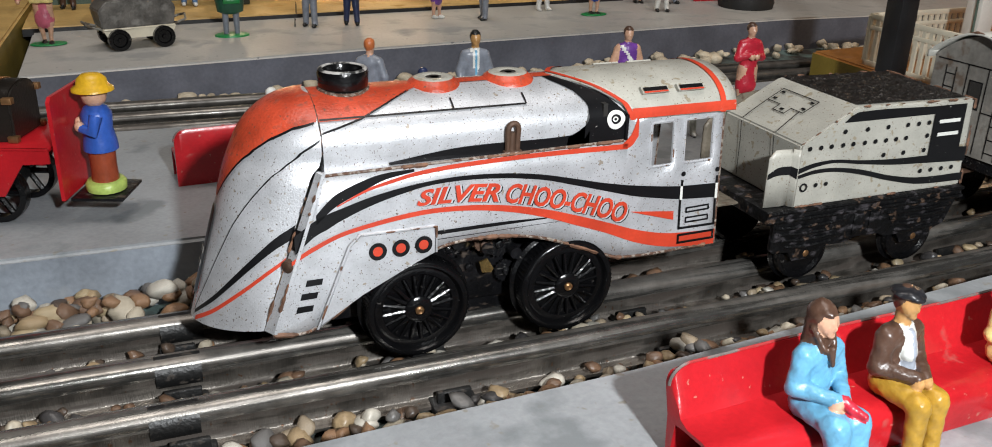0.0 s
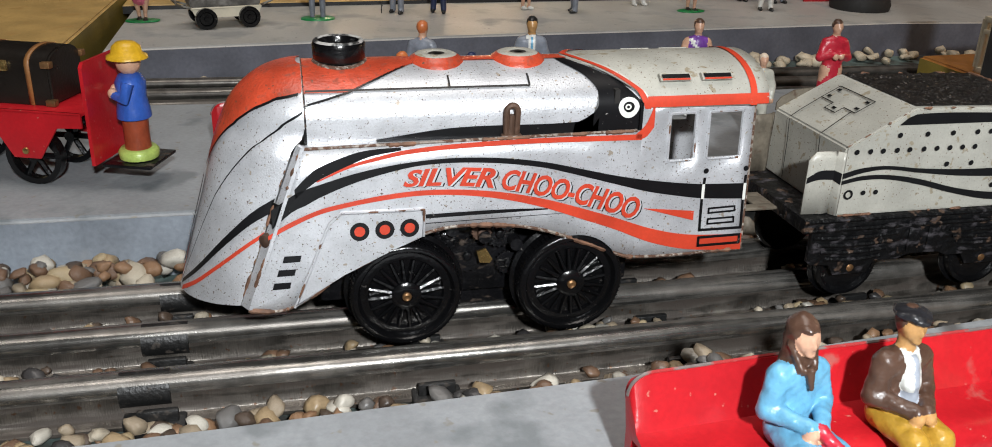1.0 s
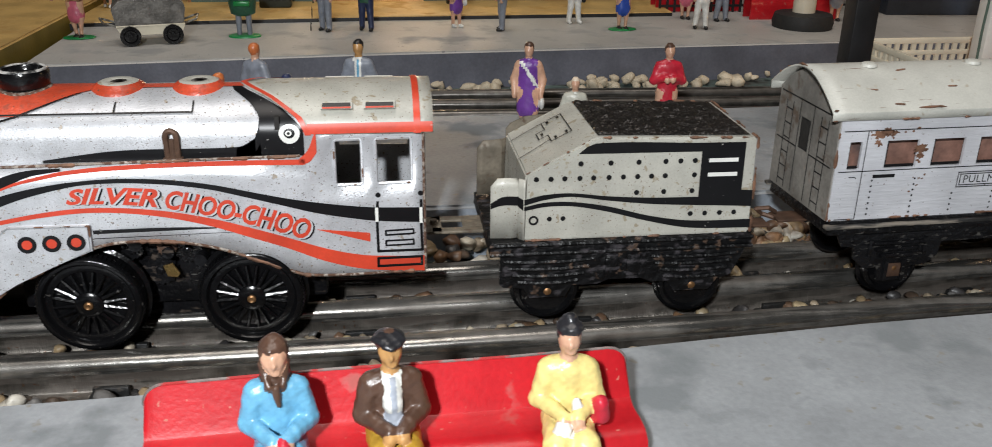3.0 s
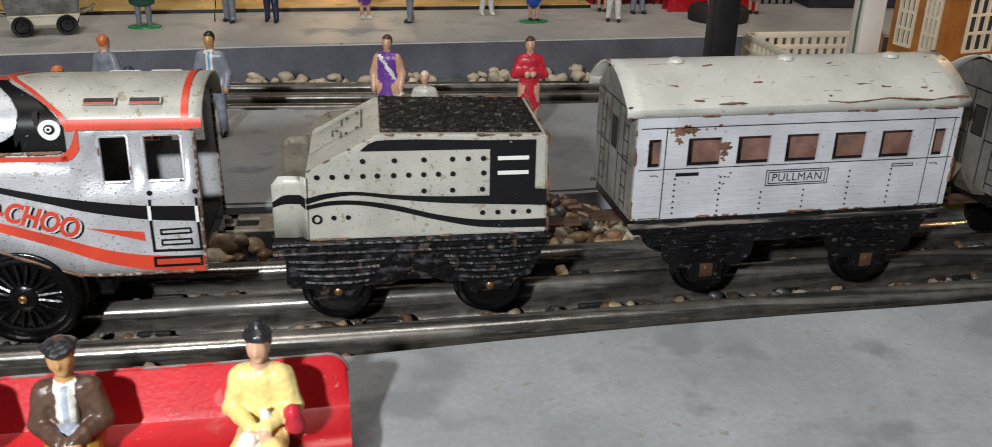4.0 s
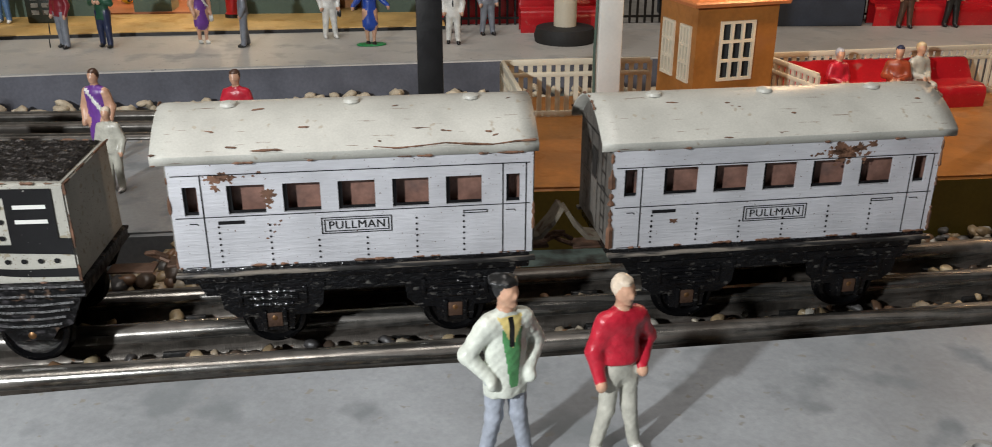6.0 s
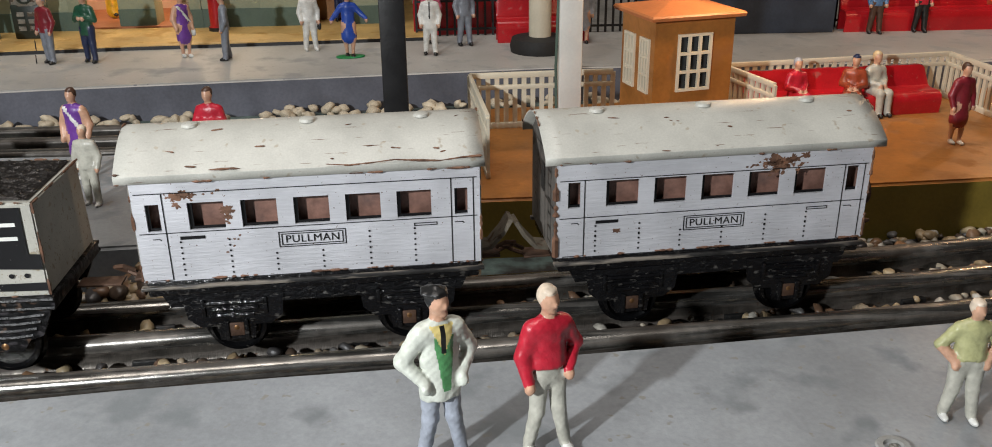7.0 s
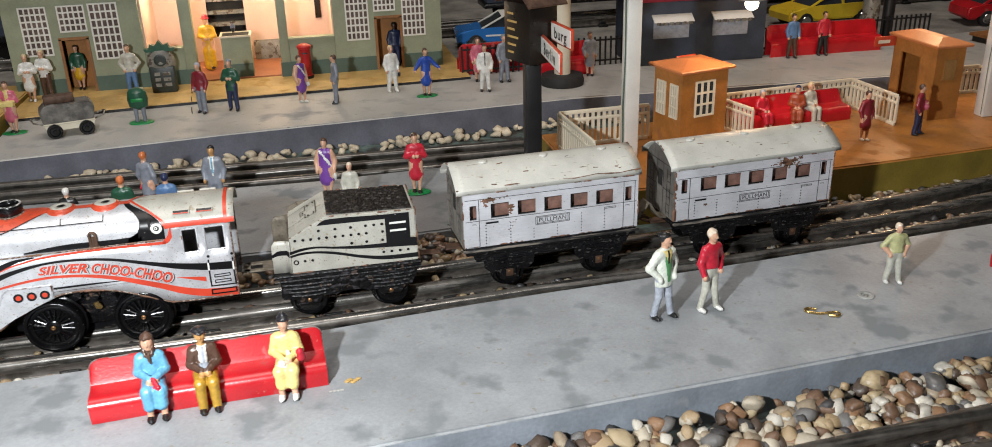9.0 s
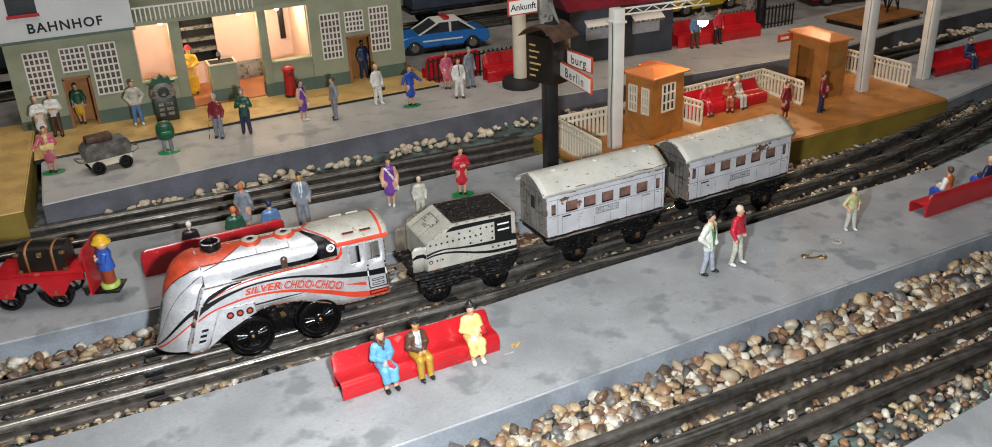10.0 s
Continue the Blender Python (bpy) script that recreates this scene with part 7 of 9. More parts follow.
def driver(m):
    bm = bmesh.new()
    loft(bm, [(0, 0, 0, 0.0068, 0.0062), (0, 0, 0.0022, 0.0070, 0.0064), (0, 0, 0.0032, 0.0060, 0.0055)], 18, 0)
    loft(bm, [(0, 0, 0.0030, 0.0048, 0.0042), (0, 0, 0.0080, 0.0046, 0.0040), (0, 0, 0.0140, 0.0048, 0.0042)], 16, 1)
    loft(bm, [(0, 0, 0.0135, 0.0062, 0.0054), (0, 0, 0.0160, 0.0062, 0.0052), (0, 0, 0.0200, 0.0052, 0.0044), (0, 0, 0.0250, 0.0060, 0.0048), (0, 0, 0.0272, 0.0042, 0.0036), (0, 0, 0.0280, 0.0020, 0.0020)], 18, 2)
    for s in (-1, 1):
        tube(bm, [(s * 0.0055, 0, 0.0255), (s * 0.0066, -0.0015, 0.0205), (s * 0.0030, -0.0050, 0.0215)], [0.0020, 0.0018, 0.0015], 8, 2)
        ball(bm, (s * 0.0028, -0.0052, 0.0218), 0.0018, 0.0016, 0.0018, 2, 3)
    ball(bm, (0, 0, 0.0312), 0.0038, 0.0040, 0.0044, 2, 3)
    loft(bm, [(0, 0, 0.0325, 0.0062, 0.0064), (0, 0, 0.0334, 0.0060, 0.0062), (0, 0, 0.0342, 0.0046, 0.0048), (0, 0, 0.0362, 0.0042, 0.0044), (0, 0, 0.0376, 0.0026, 0.0028), (0, 0, 0.0379, 0.0008, 0.0008)], 20, 4)
    solo("figurine", bm, [F["lime"], F["terracotta"], F["royal"], SKIN, F["yellow"]], "painted wooden driver figurine with a yellow hat on the cart step", "figurine", m, angle=80)


driver(CART @ pose(0.0115, 0.0120, 0.0090, 0, 0, -70) @ Matrix.Scale(1.0, 4))


# ---- small things on the near platform ----
bm = bmesh.new()
pts = []
for k in range(9):
    a = radians(100 + 200 * k / 8)
    pts.append((-0.0095 + 0.0030 * math.cos(a), 0.0030 * math.sin(a), 0.0))
pts = [(-0.0050, 0.0032, 0.0)] + pts + [(-0.002, -0.0026, 0.0), (0.0035, 0.0002, 0.0004)]
pts2 = []
for k in range(9):
    a = radians(90 - 190 * k / 8)
    pts2.append((0.0085 + 0.0030 * math.cos(a), 0.0 + 0.0030 * math.sin(a), 0.0004))
tube(bm, pts + pts2 + [(0.0045, -0.0028, 0.0)], 0.0010, 10)
solo("brass_hook", bm, BRASS, "bent brass wire hook lying on the grey platform", "hook", pose(0.3585, -0.0776, Z_NEAR + 0.0007, 0, 0, -36) @ Matrix.Scale(0.66, 4))
bm = bmesh.new()
turned(bm, (0, 0, 0), (0, 0, 1), [(0, 0.0022), (0, 0.0040), (0.0005, 0.0042), (0.0010, 0.0038), (0.0010, 0.0024), (0, 0.0022)], 24, 0, False)
solo("glue_ring", bm, material("clear_glue", (0.36, 0.36, 0.34), 0.08, 0.0, 0.15), "shiny dried ring of clear glue on the platform", "glue mark", pose(0.3881, -0.0671, Z_NEAR))
# Added disc for the shiny middle of the dried glue.
bm = bmesh.new()
turned(bm, (0, 0, 0), (0, 0, 1), [(0, 0.0012), (0.0007, 0.0011), (0.0010, 0.0006), (0.0007, 0.0003)], 12)
solo("screw_head", bm, WEATHERED, "small added disc in the middle of the glue ring", "screw", pose(0.3881, -0.0671, Z_NEAR))
bm = bmesh.new()
for k in range(5):
    ball(bm, (0.0012 * k - 0.002, 0.0012 * math.sin(k * 2.1), 0.0004), 0.0014, 0.0010, 0.0006, 1)
solo("crumb", bm, OCHRE, "ochre crumb of dried glue beside the bench", "crumb", pose(0.1352, -0.0790, Z_NEAR))
bm = bmesh.new()
for k in range(4):
    ball(bm, (0.0016 * k - 0.002, 0.0004 * math.sin(k * 3.1), 0.0003), 0.0010, 0.0006, 0.0004, 1)
solo("crumb", bm, PLATFORM_PALE, "pale flake of dried glue beside the bench", "crumb", pose(0.1280, -0.0850, Z_NEAR))

# ---- station ----
FY, FB = 0.4740, Z_FAR + 0.003


def wall_with_holes(bm, x0, x1, z0, z1, y0, y1, holes, mi=0):
    xs = sorted({x0, x1, *[h[0] for h in holes], *[h[1] for h in holes]})
    zs = sorted({z0, z1, *[h[2] for h in holes], *[h[3] for h in holes]})
    grid = {(x, z): bm.verts.new((x, y0, z)) for x in xs for z in zs}
    faces = []
    for xa, xb in zip(xs, xs[1:]):
        for za, zb in zip(zs, zs[1:]):
            cx, cz = (xa + xb) / 2, (za + zb) / 2
            if not any(h[0] < cx < h[1] and h[2] < cz < h[3] for h in holes):
                f = bm.faces.new([grid[p] for p in ((xa, za), (xb, za), (xb, zb), (xa, zb))])
                f.material_index = mi
                faces.append(f)
    for v in [v for v in grid.values() if not v.link_faces]:
        bm.verts.remove(v)
    r = bmesh.ops.extrude_face_region(bm, geom=faces, use_keep_orig=True)
    for v in [g for g in r["geom"] if isinstance(g, bmesh.types.BMVert)]:
        v.co.y = y1
    bmesh.ops.recalc_face_normals(bm, faces=bm.faces)


def lattice_window(parent, x0, x1, z0, z1, cols, rows):
    bm = bmesh.new()
    b, dx, dz = 0.0007, (x1 - x0) / cols, (z1 - z0) / rows
    wall_with_holes(bm, x0 - b, x1 + b, z0 - b, z1 + b, FY - 0.0010, FY + 0.0006,
                    [(x0 + i * dx + b, x0 + (i + 1) * dx - b, z0 + j * dz + b, z0 + (j + 1) * dz - b) for i in range(cols) for j in range(rows)])
    w = part("window", bm, WHITE, parent, "white lattice window", smooth=False)
    bm = bmesh.new()
    box(bm, x0, FY + 0.0015, z0, x1, FY + 0.0020, z1)
    part("pane", bm, PANE, w, "dark pane with reddish light put into its colour", smooth=False)


def make_station():
    root = thing("station_building", "sage green toy station with lattice windows and lit porch", "station building", pose(0, 0, 0))
    W = [(-0.1100, -0.0880, 0.0610, 0.1035), (-0.0780, -0.0560, 0.0810, 0.1035), (-0.0515, -0.0280, 0.0545, 0.1040)]
    D = (-0.0805, -0.0570, FB, 0.0745)
    for nm, x0, x1, holes in (("left_wing", -0.1250, -0.0100, W + [D]),
                              ("right_wing", 0.1640, 0.2680, [(0.1765, 0.1972, 0.0556, 0.1033), (0.2035, 0.2232, 0.0818, 0.1026), (0.2306, 0.2515, 0.0565, 0.1040), (0.2040, 0.2285, FB, 0.0755)])):
        bm = bmesh.new()
        wall_with_holes(bm, x0, x1, FB, 0.1155 if nm == "left_wing" else 0.150, FY, FY + 0.005, holes)
        xe = x0 if nm == "left_wing" else x1
        box(bm, xe - (0 if nm == "left_wing" else 0.005), FY + 0.005, FB, xe + (0.005 if nm == "left_wing" else 0), FY + 0.13, 0.150)
        w = part("wall", bm, SAGE, root, "sage green plaster wall", smooth=False)
        d = holes[-1]
        for xa, xb in ((x0, d[0]), (d[1], x1)):
            bm = bmesh.new()
            box(bm, xa, FY - 0.0012, FB, xb, FY, FB + 0.0135)
            part("plinth", bm, SAGE_DARK, w, "dark green plinth", smooth=False)
        for h in holes[:-1]:
            lattice_window(w, *h, 5, 4 if h[2] > 0.07 else 7)
        bm = bmesh.new()
        box(bm, x0 + 0.004, FY + 0.060, FB, x1 - 0.004, FY + 0.062, 0.115)
        box(bm, d[0] - 0.002, FY + 0.022, FB, d[1] + 0.002, FY + 0.024, d[3] + 0.003)
        part("inner_wall", bm, WOODORANGE, w, "brown wall inside the doorway", smooth=False)
        bm = bmesh.new()
        box(bm, d[0] - 0.0012, FY - 0.0016, FB, d[0] + 0.0012, FY + 0.001, d[3])
        box(bm, d[1] - 0.0012, FY - 0.0016, FB, d[1] + 0.0012, FY + 0.001, d[3])
        box(bm, d[0] - 0.0012, FY - 0.0016, d[3] - 0.0012, d[1] + 0.0012, FY + 0.001, d[3] + 0.0012)
        part("door_frame", bm, LEATHER, w, "brown door frame", smooth=False)
    # white upper storey with the name
    bm = bmesh.new()
    wall_with_holes(bm, -0.1320, -0.0070, 0.1155, 0.2000, FY - 0.004, FY + 0.13, [(-0.1130, -0.0880, 0.1400, 0.1600)])
    up = part("upper_storey", bm, material("grey_white_plaster", (0.62, 0.64, 0.65), 0.7, 0, 0.06, 600, 30, 0.1), root, "grey white upper storey", smooth=False)
    bm = bmesh.new()
    box(bm, -0.1330, FY - 0.0055, 0.1140, -0.0060, FY - 0.0035, 0.1165)
    part("ledge", bm, SAGE_DARK, up, "dark ledge", smooth=False)
    bm = bmesh.new()
    box(bm, -0.1130, FY - 0.001, 0.1400, -0.0880, FY + 0.001, 0.1600)
    part("window_pane", bm, GLASS_DARK, up, smooth=False)
    bm = bmesh.new()
    box(bm, -0.1145, FY - 0.0055, 0.1375, -0.0865, FY - 0.0038, 0.1405)
    part("window_box", bm, RED, up, "red window box", smooth=False)
    bm = bmesh.new()
    lettering(bm, "BAHNHOF", 0.0125, lambda u, v: (-0.0670 + u, FY - 0.0044, 0.1225 + v), 0.0, 0.0003, 1.18)
    part("name_lettering", bm, PRINT_BLACK, up, "black letters BAHNHOF", smooth=False)
    # porch: pillars, parapets, beam, balcony
    for x0, x1 in ((0.0245, 0.0350), (0.1120, 0.1205)):
        bm = bmesh.new()
        box(bm, x0, FY, FB, x1, FY + 0.012, 0.1165, 0.0004)
        p = part("pillar", bm, SAGE, root, "sage green porch pillar")
        bm = bmesh.new()
        box(bm, x0 - 0.0008, FY - 0.0010, FB, x1 + 0.0008, FY + 0.0125, FB + 0.0135)
        part("plinth", bm, SAGE_DARK, p, smooth=False)
    for x0, x1, zt in ((-0.0100, 0.0245, 0.0585), (0.1205, 0.1640, 0.0600)):
        bm = bmesh.new()
        box(bm, x0, FY + 0.001, FB, x1, FY + 0.007, zt, 0.0004)
        box(bm, x0, FY - 0.001, zt - 0.001, x1, FY + 0.009, zt + 0.0012, 0.0003)
        p = part("parapet", bm, SAGE, root, "sage green parapet")
        bm = bmesh.new()
        box(bm, x0, FY - 0.0005, FB, x1, FY + 0.001, FB + 0.0135)
        part("plinth", bm, SAGE_DARK, p, smooth=False)
    bm = bmesh.new()
    box(bm, 0.0580, FY + 0.008, FB, 0.0850, FY + 0.030, 0.0640, 0.0004)
    cbox = part("counter", bm, SAGE, root, "sage green counter with a pale rim")
    bm = bmesh.new()
    for b in ((0.0570, FY + 0.007, 0.0860, FY + 0.009), (0.0570, FY + 0.029, 0.0860, FY + 0.031), (0.0570, FY + 0.009, 0.0590, FY + 0.029), (0.0840, FY + 0.009, 0.0860, FY + 0.029)):
        box(bm, b[0], b[1], 0.0640, b[2], b[3], 0.0655)
    part("counter_rim", bm, IVORY, cbox, "pale rim", smooth=False)
    # Added dark sheet stands for the dark hollow inside the rim.
    bm = bmesh.new()
    box(bm, 0.0590, FY + 0.009, 0.0641, 0.0840, FY + 0.029, 0.0648)
    part("counter_top", bm, DARK, cbox, "added dark sheet for the hollow inside", smooth=False)
    bm = bmesh.new()
    box(bm, 0.0580, FY + 0.0070, FB, 0.0850, FY + 0.0082, FB + 0.0135)
    part("plinth", bm, SAGE_DARK, cbox, smooth=False)
    bm = bmesh.new()
    box(bm, -0.0100, FY - 0.002, 0.1160, 0.1640, FY + 0.13, 0.1200)
    part("balcony_floor", bm, SAGE, root, "porch ceiling and balcony floor", smooth=False)
    bm = bmesh.new()
    box(bm, -0.0060, FY - 0.0015, 0.1325, 0.1120, FY - 0.0005, 0.1340)
    rail_ob = part("balcony_rail", bm, WHITE, root, "white balcony railing", smooth=False)
    for k in range(26):
        bm = bmesh.new()
        x = -0.004 + k * 0.0045
        box(bm, x, FY - 0.0014, 0.1200, x + 0.0013, FY - 0.0006, 0.1325)
        part("baluster", bm, WHITE, rail_ob, smooth=False)
    bm = bmesh.new()
    wall_with_holes(bm, -0.0100, 0.1640, FB, 0.1160, FY + 0.088, FY + 0.092, [(0.0420, 0.0790, 0.0500, 0.1080)])
    box(bm, -0.0105, FY + 0.006, FB, -0.0085, FY + 0.09, 0.116)
    box(bm, 0.1630, FY + 0.006, FB, 0.1650, FY + 0.09, 0.116)
    part("porch_wall", bm, PEACH, root, "peach porch back wall", smooth=False)
    bm = bmesh.new()
    box(bm, -0.0100, FY + 0.004, FB, 0.1640, FY + 0.088, FB + 0.0012)
    part("porch_floor", bm, TERRA, root, "terracotta porch floor", smooth=False)
    bm = bmesh.new()
    box(bm, 0.0300, FY + 0.105, 0.045, 0.0950, FY + 0.107, 0.112)
    part("rear_recess", bm, DARK, root, "dark recess behind the porch", smooth=False)
    for z in (0.060, 0.072, 0.085, 0.097):
        bm = bmesh.new()
        box(bm, 0.0400, FY + 0.094, z, 0.0800, FY + 0.100, z + 0.004)
        part("rear_bar", bm, WEATHERED, root, "grey horizontal bar in the recess", smooth=False)
    bm = bmesh.new()
    box(bm, 0.0850, FY + 0.080, FB, 0.1300, FY + 0.087, 0.045, 0.001)
    part("porch_bench", bm, WEATHERED, root, "grey bench in the porch")
    bm = bmesh.new()
    box(bm, 0.1500, FY + 0.0840, 0.0640, 0.1560, FY + 0.0878, 0.1080, 0.0004)
    part("clock_case", bm, TRUNKWOOD, root, "tall dark clock case")
    for x in (0.0200, 0.1000, 0.1400):
        bm = bmesh.new()
        ball(bm, (x, FY + 0.035, 0.1100), 0.0032, sub=2)
        b = part("porch_bulb", bm, BULB, root, "lit porch bulb")
        lamp("porch_light", "POINT", (x, FY + 0.035, 0.1040), 0.085, (1.0, 0.77, 0.52), 0.004)
    # roofs over both wings
    bm = bmesh.new()
    prism(bm, [(FY - 0.006, 0.150), (FY + 0.14, 0.150), (FY + 0.065, 0.190)], 0.1600, 0.2720, "x")
    part("roof", bm, DARK, root, "dark roof", smooth=False)
    bm = bmesh.new()
    prism(bm, [(FY - 0.008, 0.200), (FY + 0.14, 0.200), (FY + 0.065, 0.240)], -0.136, -0.003, "x")
    part("roof", bm, DARK, root, "dark roof", smooth=False)
    return root


make_station()

# figures and things before the station
ZP = FB


def gown(hz):
    return [(lambda P: seg_dist(P, (0, 0, 0.60), (0, 0, 0.13), 0.19, 0.20, 0.85), 1, 0.03)]


figurine("painted female figurine in a white dress beside the station wall", -0.1080, 0.4520, ZP, 0.0430, 10, "white", "white", "blond", shoes="white", skirt=True, arms="chest")
figurine("painted male figurine in a white coat and brown trousers", -0.0950, 0.4560, ZP, 0.0450, -10, "white", "brown", "blond", arms="chest")
figurine("painted female figurine in green top and yellow skirt", -0.0720, 0.4850, ZP, 0.0420, 0, "green", "yellow", "brown", skirt=True)
figurine("painted male figurine in a brown jacket and pale blue jeans", -0.0215, 0.4500, ZP, 0.0460, 0, "stone", "denim", "brown", shoes="white", arms="hip")
figurine("tall painted figurine in a long yellow dress and red hat", 0.0430, 0.5200, ZP + 0.0012, 0.0520, 0, "yellow", "yellow", "orange", hat="crimson", skirt=True, arms="lap", extra=gown)
figurine("dark painted figurine standing in a doorway", 0.2225, 0.4860, ZP, 0.0430, 0, "navy", "navy", "black", skin_mat=F["brown"])
figurine("small dark painted figurine standing on the counter", 0.0700, 0.4920, 0.0648, 0.0130, 0, "grey", "black", "palegrey", skin_mat=F["brown"], skirt=True)
ZF = Z_FAR


def tray(hz):
    return [(lambda P: box_dist(P, (-0.24, -0.38, hz + 0.10), (0.24, -0.14, hz + 0.26)), 8, 0.01)]


def cane(hz):
    return [(lambda P: seg_dist(P, (-0.33, -0.20, 0.02), (-0.26, -0.12, 0.86), 0.024, 0.024), 3, 0.01)]


figurine("painted figurine in pink holding a vendor tray, green base", -0.1025, 0.3620, ZF, 0.0430, 0, "pink", "pink", "brown", skirt=True, base=True, arms=("out", "chest"), extra=tray, collar="lemon")
def make_bin(m):
    root = thing("letter_bin", "bright green enamelled bin on two grey legs", "bin", m)
    bm = bmesh.new()
    loft(bm, [(0, 0, 0.0150, 0.0060, 0.0050), (0, 0, 0.0165, 0.0100, 0.0070), (0, -0.0005, 0.0240, 0.0112, 0.0085), (0, 0, 0.0310, 0.0098, 0.0080), (0, 0.001, 0.0335, 0.0070, 0.0060), (0, 0.001, 0.0342, 0.0020, 0.0020)], 20)
    body = part("body", bm, F["green"], root, "dark green enamelled body")
    bm = bmesh.new()
    box(bm, -0.0060, -0.0098, 0.0225, 0.0070, -0.0078, 0.0260, 0.0008)
    part("flap", bm, GREEN, body)
    for x in (-0.0042, 0.0042):
        bm = bmesh.new()
        tube(bm, [(x, 0, 0.001), (x * 0.95, 0, 0.0160)], [0.0020, 0.0026], 10)
        part("leg", bm, F["grey"], root, "grey leg")
    bm = bmesh.new()
    loft(bm, [(0, 0, 0.0, 0.0135, 0.0088), (0, 0, 0.0010, 0.0132, 0.0086), (0, 0, 0.0015, 0.0110, 0.0070)], 22)
    part("base", bm, F["base"], root)
    return root


make_bin(pose(-0.0047, 0.3610, ZF) @ Matrix.Diagonal((0.74, 0.8, 0.86, 1)))
figurine("painted male figurine in a maroon sweater with a cane", 0.0440, 0.3760, ZF, 0.0440, -30, "maroon", "grey", "palegrey", extra=cane)
figurine("painted male figurine in a green jacket and dark blue trousers", 0.0697, 0.3755, ZF, 0.0450, -15, "green", "navy", "grey", arms="chest", collar="green")
figurine("painted female figurine in a purple dress with a pale sash", 0.1278, 0.3840, ZF, 0.0420, 40, "purple", "purple", "brown", shoes="white", skirt=True, bag="white", extra=sash, sleeves="skin")
figurine("painted male figurine in a grey suit seen from the side", 0.1567, 0.3720, ZF, 0.0430, -80, "grey", "grey", "brown")
figurine("painted figurine in white clothes with a black bag", 0.2084, 0.3940, ZF, 0.0430, 20, "white", "white", "blond", shoes="white", bag="black")
figurine("painted female figurine in a bright blue dress on a green base", 0.2361, 0.3710, ZF, 0.0430, 10, "blue", "blue", "brown", skirt=True, base=True, arms="out")
figurine("painted male figurine in a white suit with a dark tie", 0.2890, 0.3700, ZF, 0.0430, -5, "white", "white", "brown", collar="white", tie="black")
figurine("painted female figurine in a pale pink dress", 0.2903, 0.4065, ZF, 0.0420, 0, "pink", "pink", "brown", skirt=True)
figurine("painted male figurine in a grey suit near the black railing", 0.3129, 0.3973, ZF, 0.0450, 20, "grey", "grey", "grey")


def make_drinks_stand(m):
    root = thing("weighing_stand", "dark green cast stand with round dial and printed front", "stand", m)
    bm = bmesh.new()
    box(bm, -0.0110, -0.0060, 0.0, 0.0110, 0.0060, 0.0240, 0.0012)
    part("base", bm, STAND, root)
    bm = bmesh.new()
    loft(bm, [(0, 0, 0.0230, 0.0120, 0.0065), (0, 0, 0.0270, 0.0125, 0.0068), (0, 0, 0.0340, 0.0110, 0.0060), (0, 0, 0.0380, 0.0060, 0.0040)], 20)
    part("dial_housing", bm, WEATHERED, root, "grey green dial housing")
    bm = bmesh.new()
    turned(bm, (0, -0.0062, 0.0300), (0, -1, 0), [(0, 0.0055), (0.0010, 0.0055), (0.0012, 0.0042), (0.0004, 0.0040)], 20)
    part("dial", bm, STAND, root, "dark oval dial")
    bm = bmesh.new()
    prism(bm, [(-0.0120, 0.0370), (0.0120, 0.0370), (0.0135, 0.0400), (0.0090, 0.0400), (0.0075, 0.0440), (0.0035, 0.0425), (0.0, 0.0470), (-0.0035, 0.0425), (-0.0075, 0.0440), (-0.0090, 0.0400), (-0.0135, 0.0400)], -0.003, 0.003)
    part("crest", bm, F["green"], root, "dark green leafy crest")
    for z in (0.0060, 0.0110, 0.0160):
        bm = bmesh.new()
        box(bm, -0.0070, -0.0066, z, -0.0020, -0.0060, z + 0.0030)
        box(bm, 0.0005, -0.0066, z, 0.0070, -0.0060, z + 0.0030)
        part("printed_bar", bm, WEATHERED, root, "dull printed bar", smooth=False)
    return root


make_drinks_stand(pose(0.0060, 0.4520, ZP))


def make_postbox(m):
    root = thing("postbox", "glossy red round pillar postbox beside the porch", "postbox", m)
    bm = bmesh.new()
    turned(bm, (0, 0, 0), (0, 0, 1), [(0, 0.0065), (0.003, 0.0065), (0.0034, 0.0056), (0.0280, 0.0056), (0.0284, 0.0066), (0.0305, 0.0068), (0.0312, 0.0060), (0.0330, 0.0020), (0.0332, 0.0002)], 28)
    part("pillar", bm, RED, root)
    bm = bmesh.new()
    box(bm, -0.0028, -0.0062, 0.0238, 0.0028, -0.0050, 0.0250, 0.0002)
    part("slot", bm, BLACK, root, "black letter slot")
    bm = bmesh.new()
    turned(bm, (0, 0, 0), (0, 0, 1), [(0, 0.0068), (0.0026, 0.0068)], 28)
    part("foot", bm, BLACK, root, "black foot ring")
    return root


make_postbox(pose(0.1340, 0.4620, ZP))


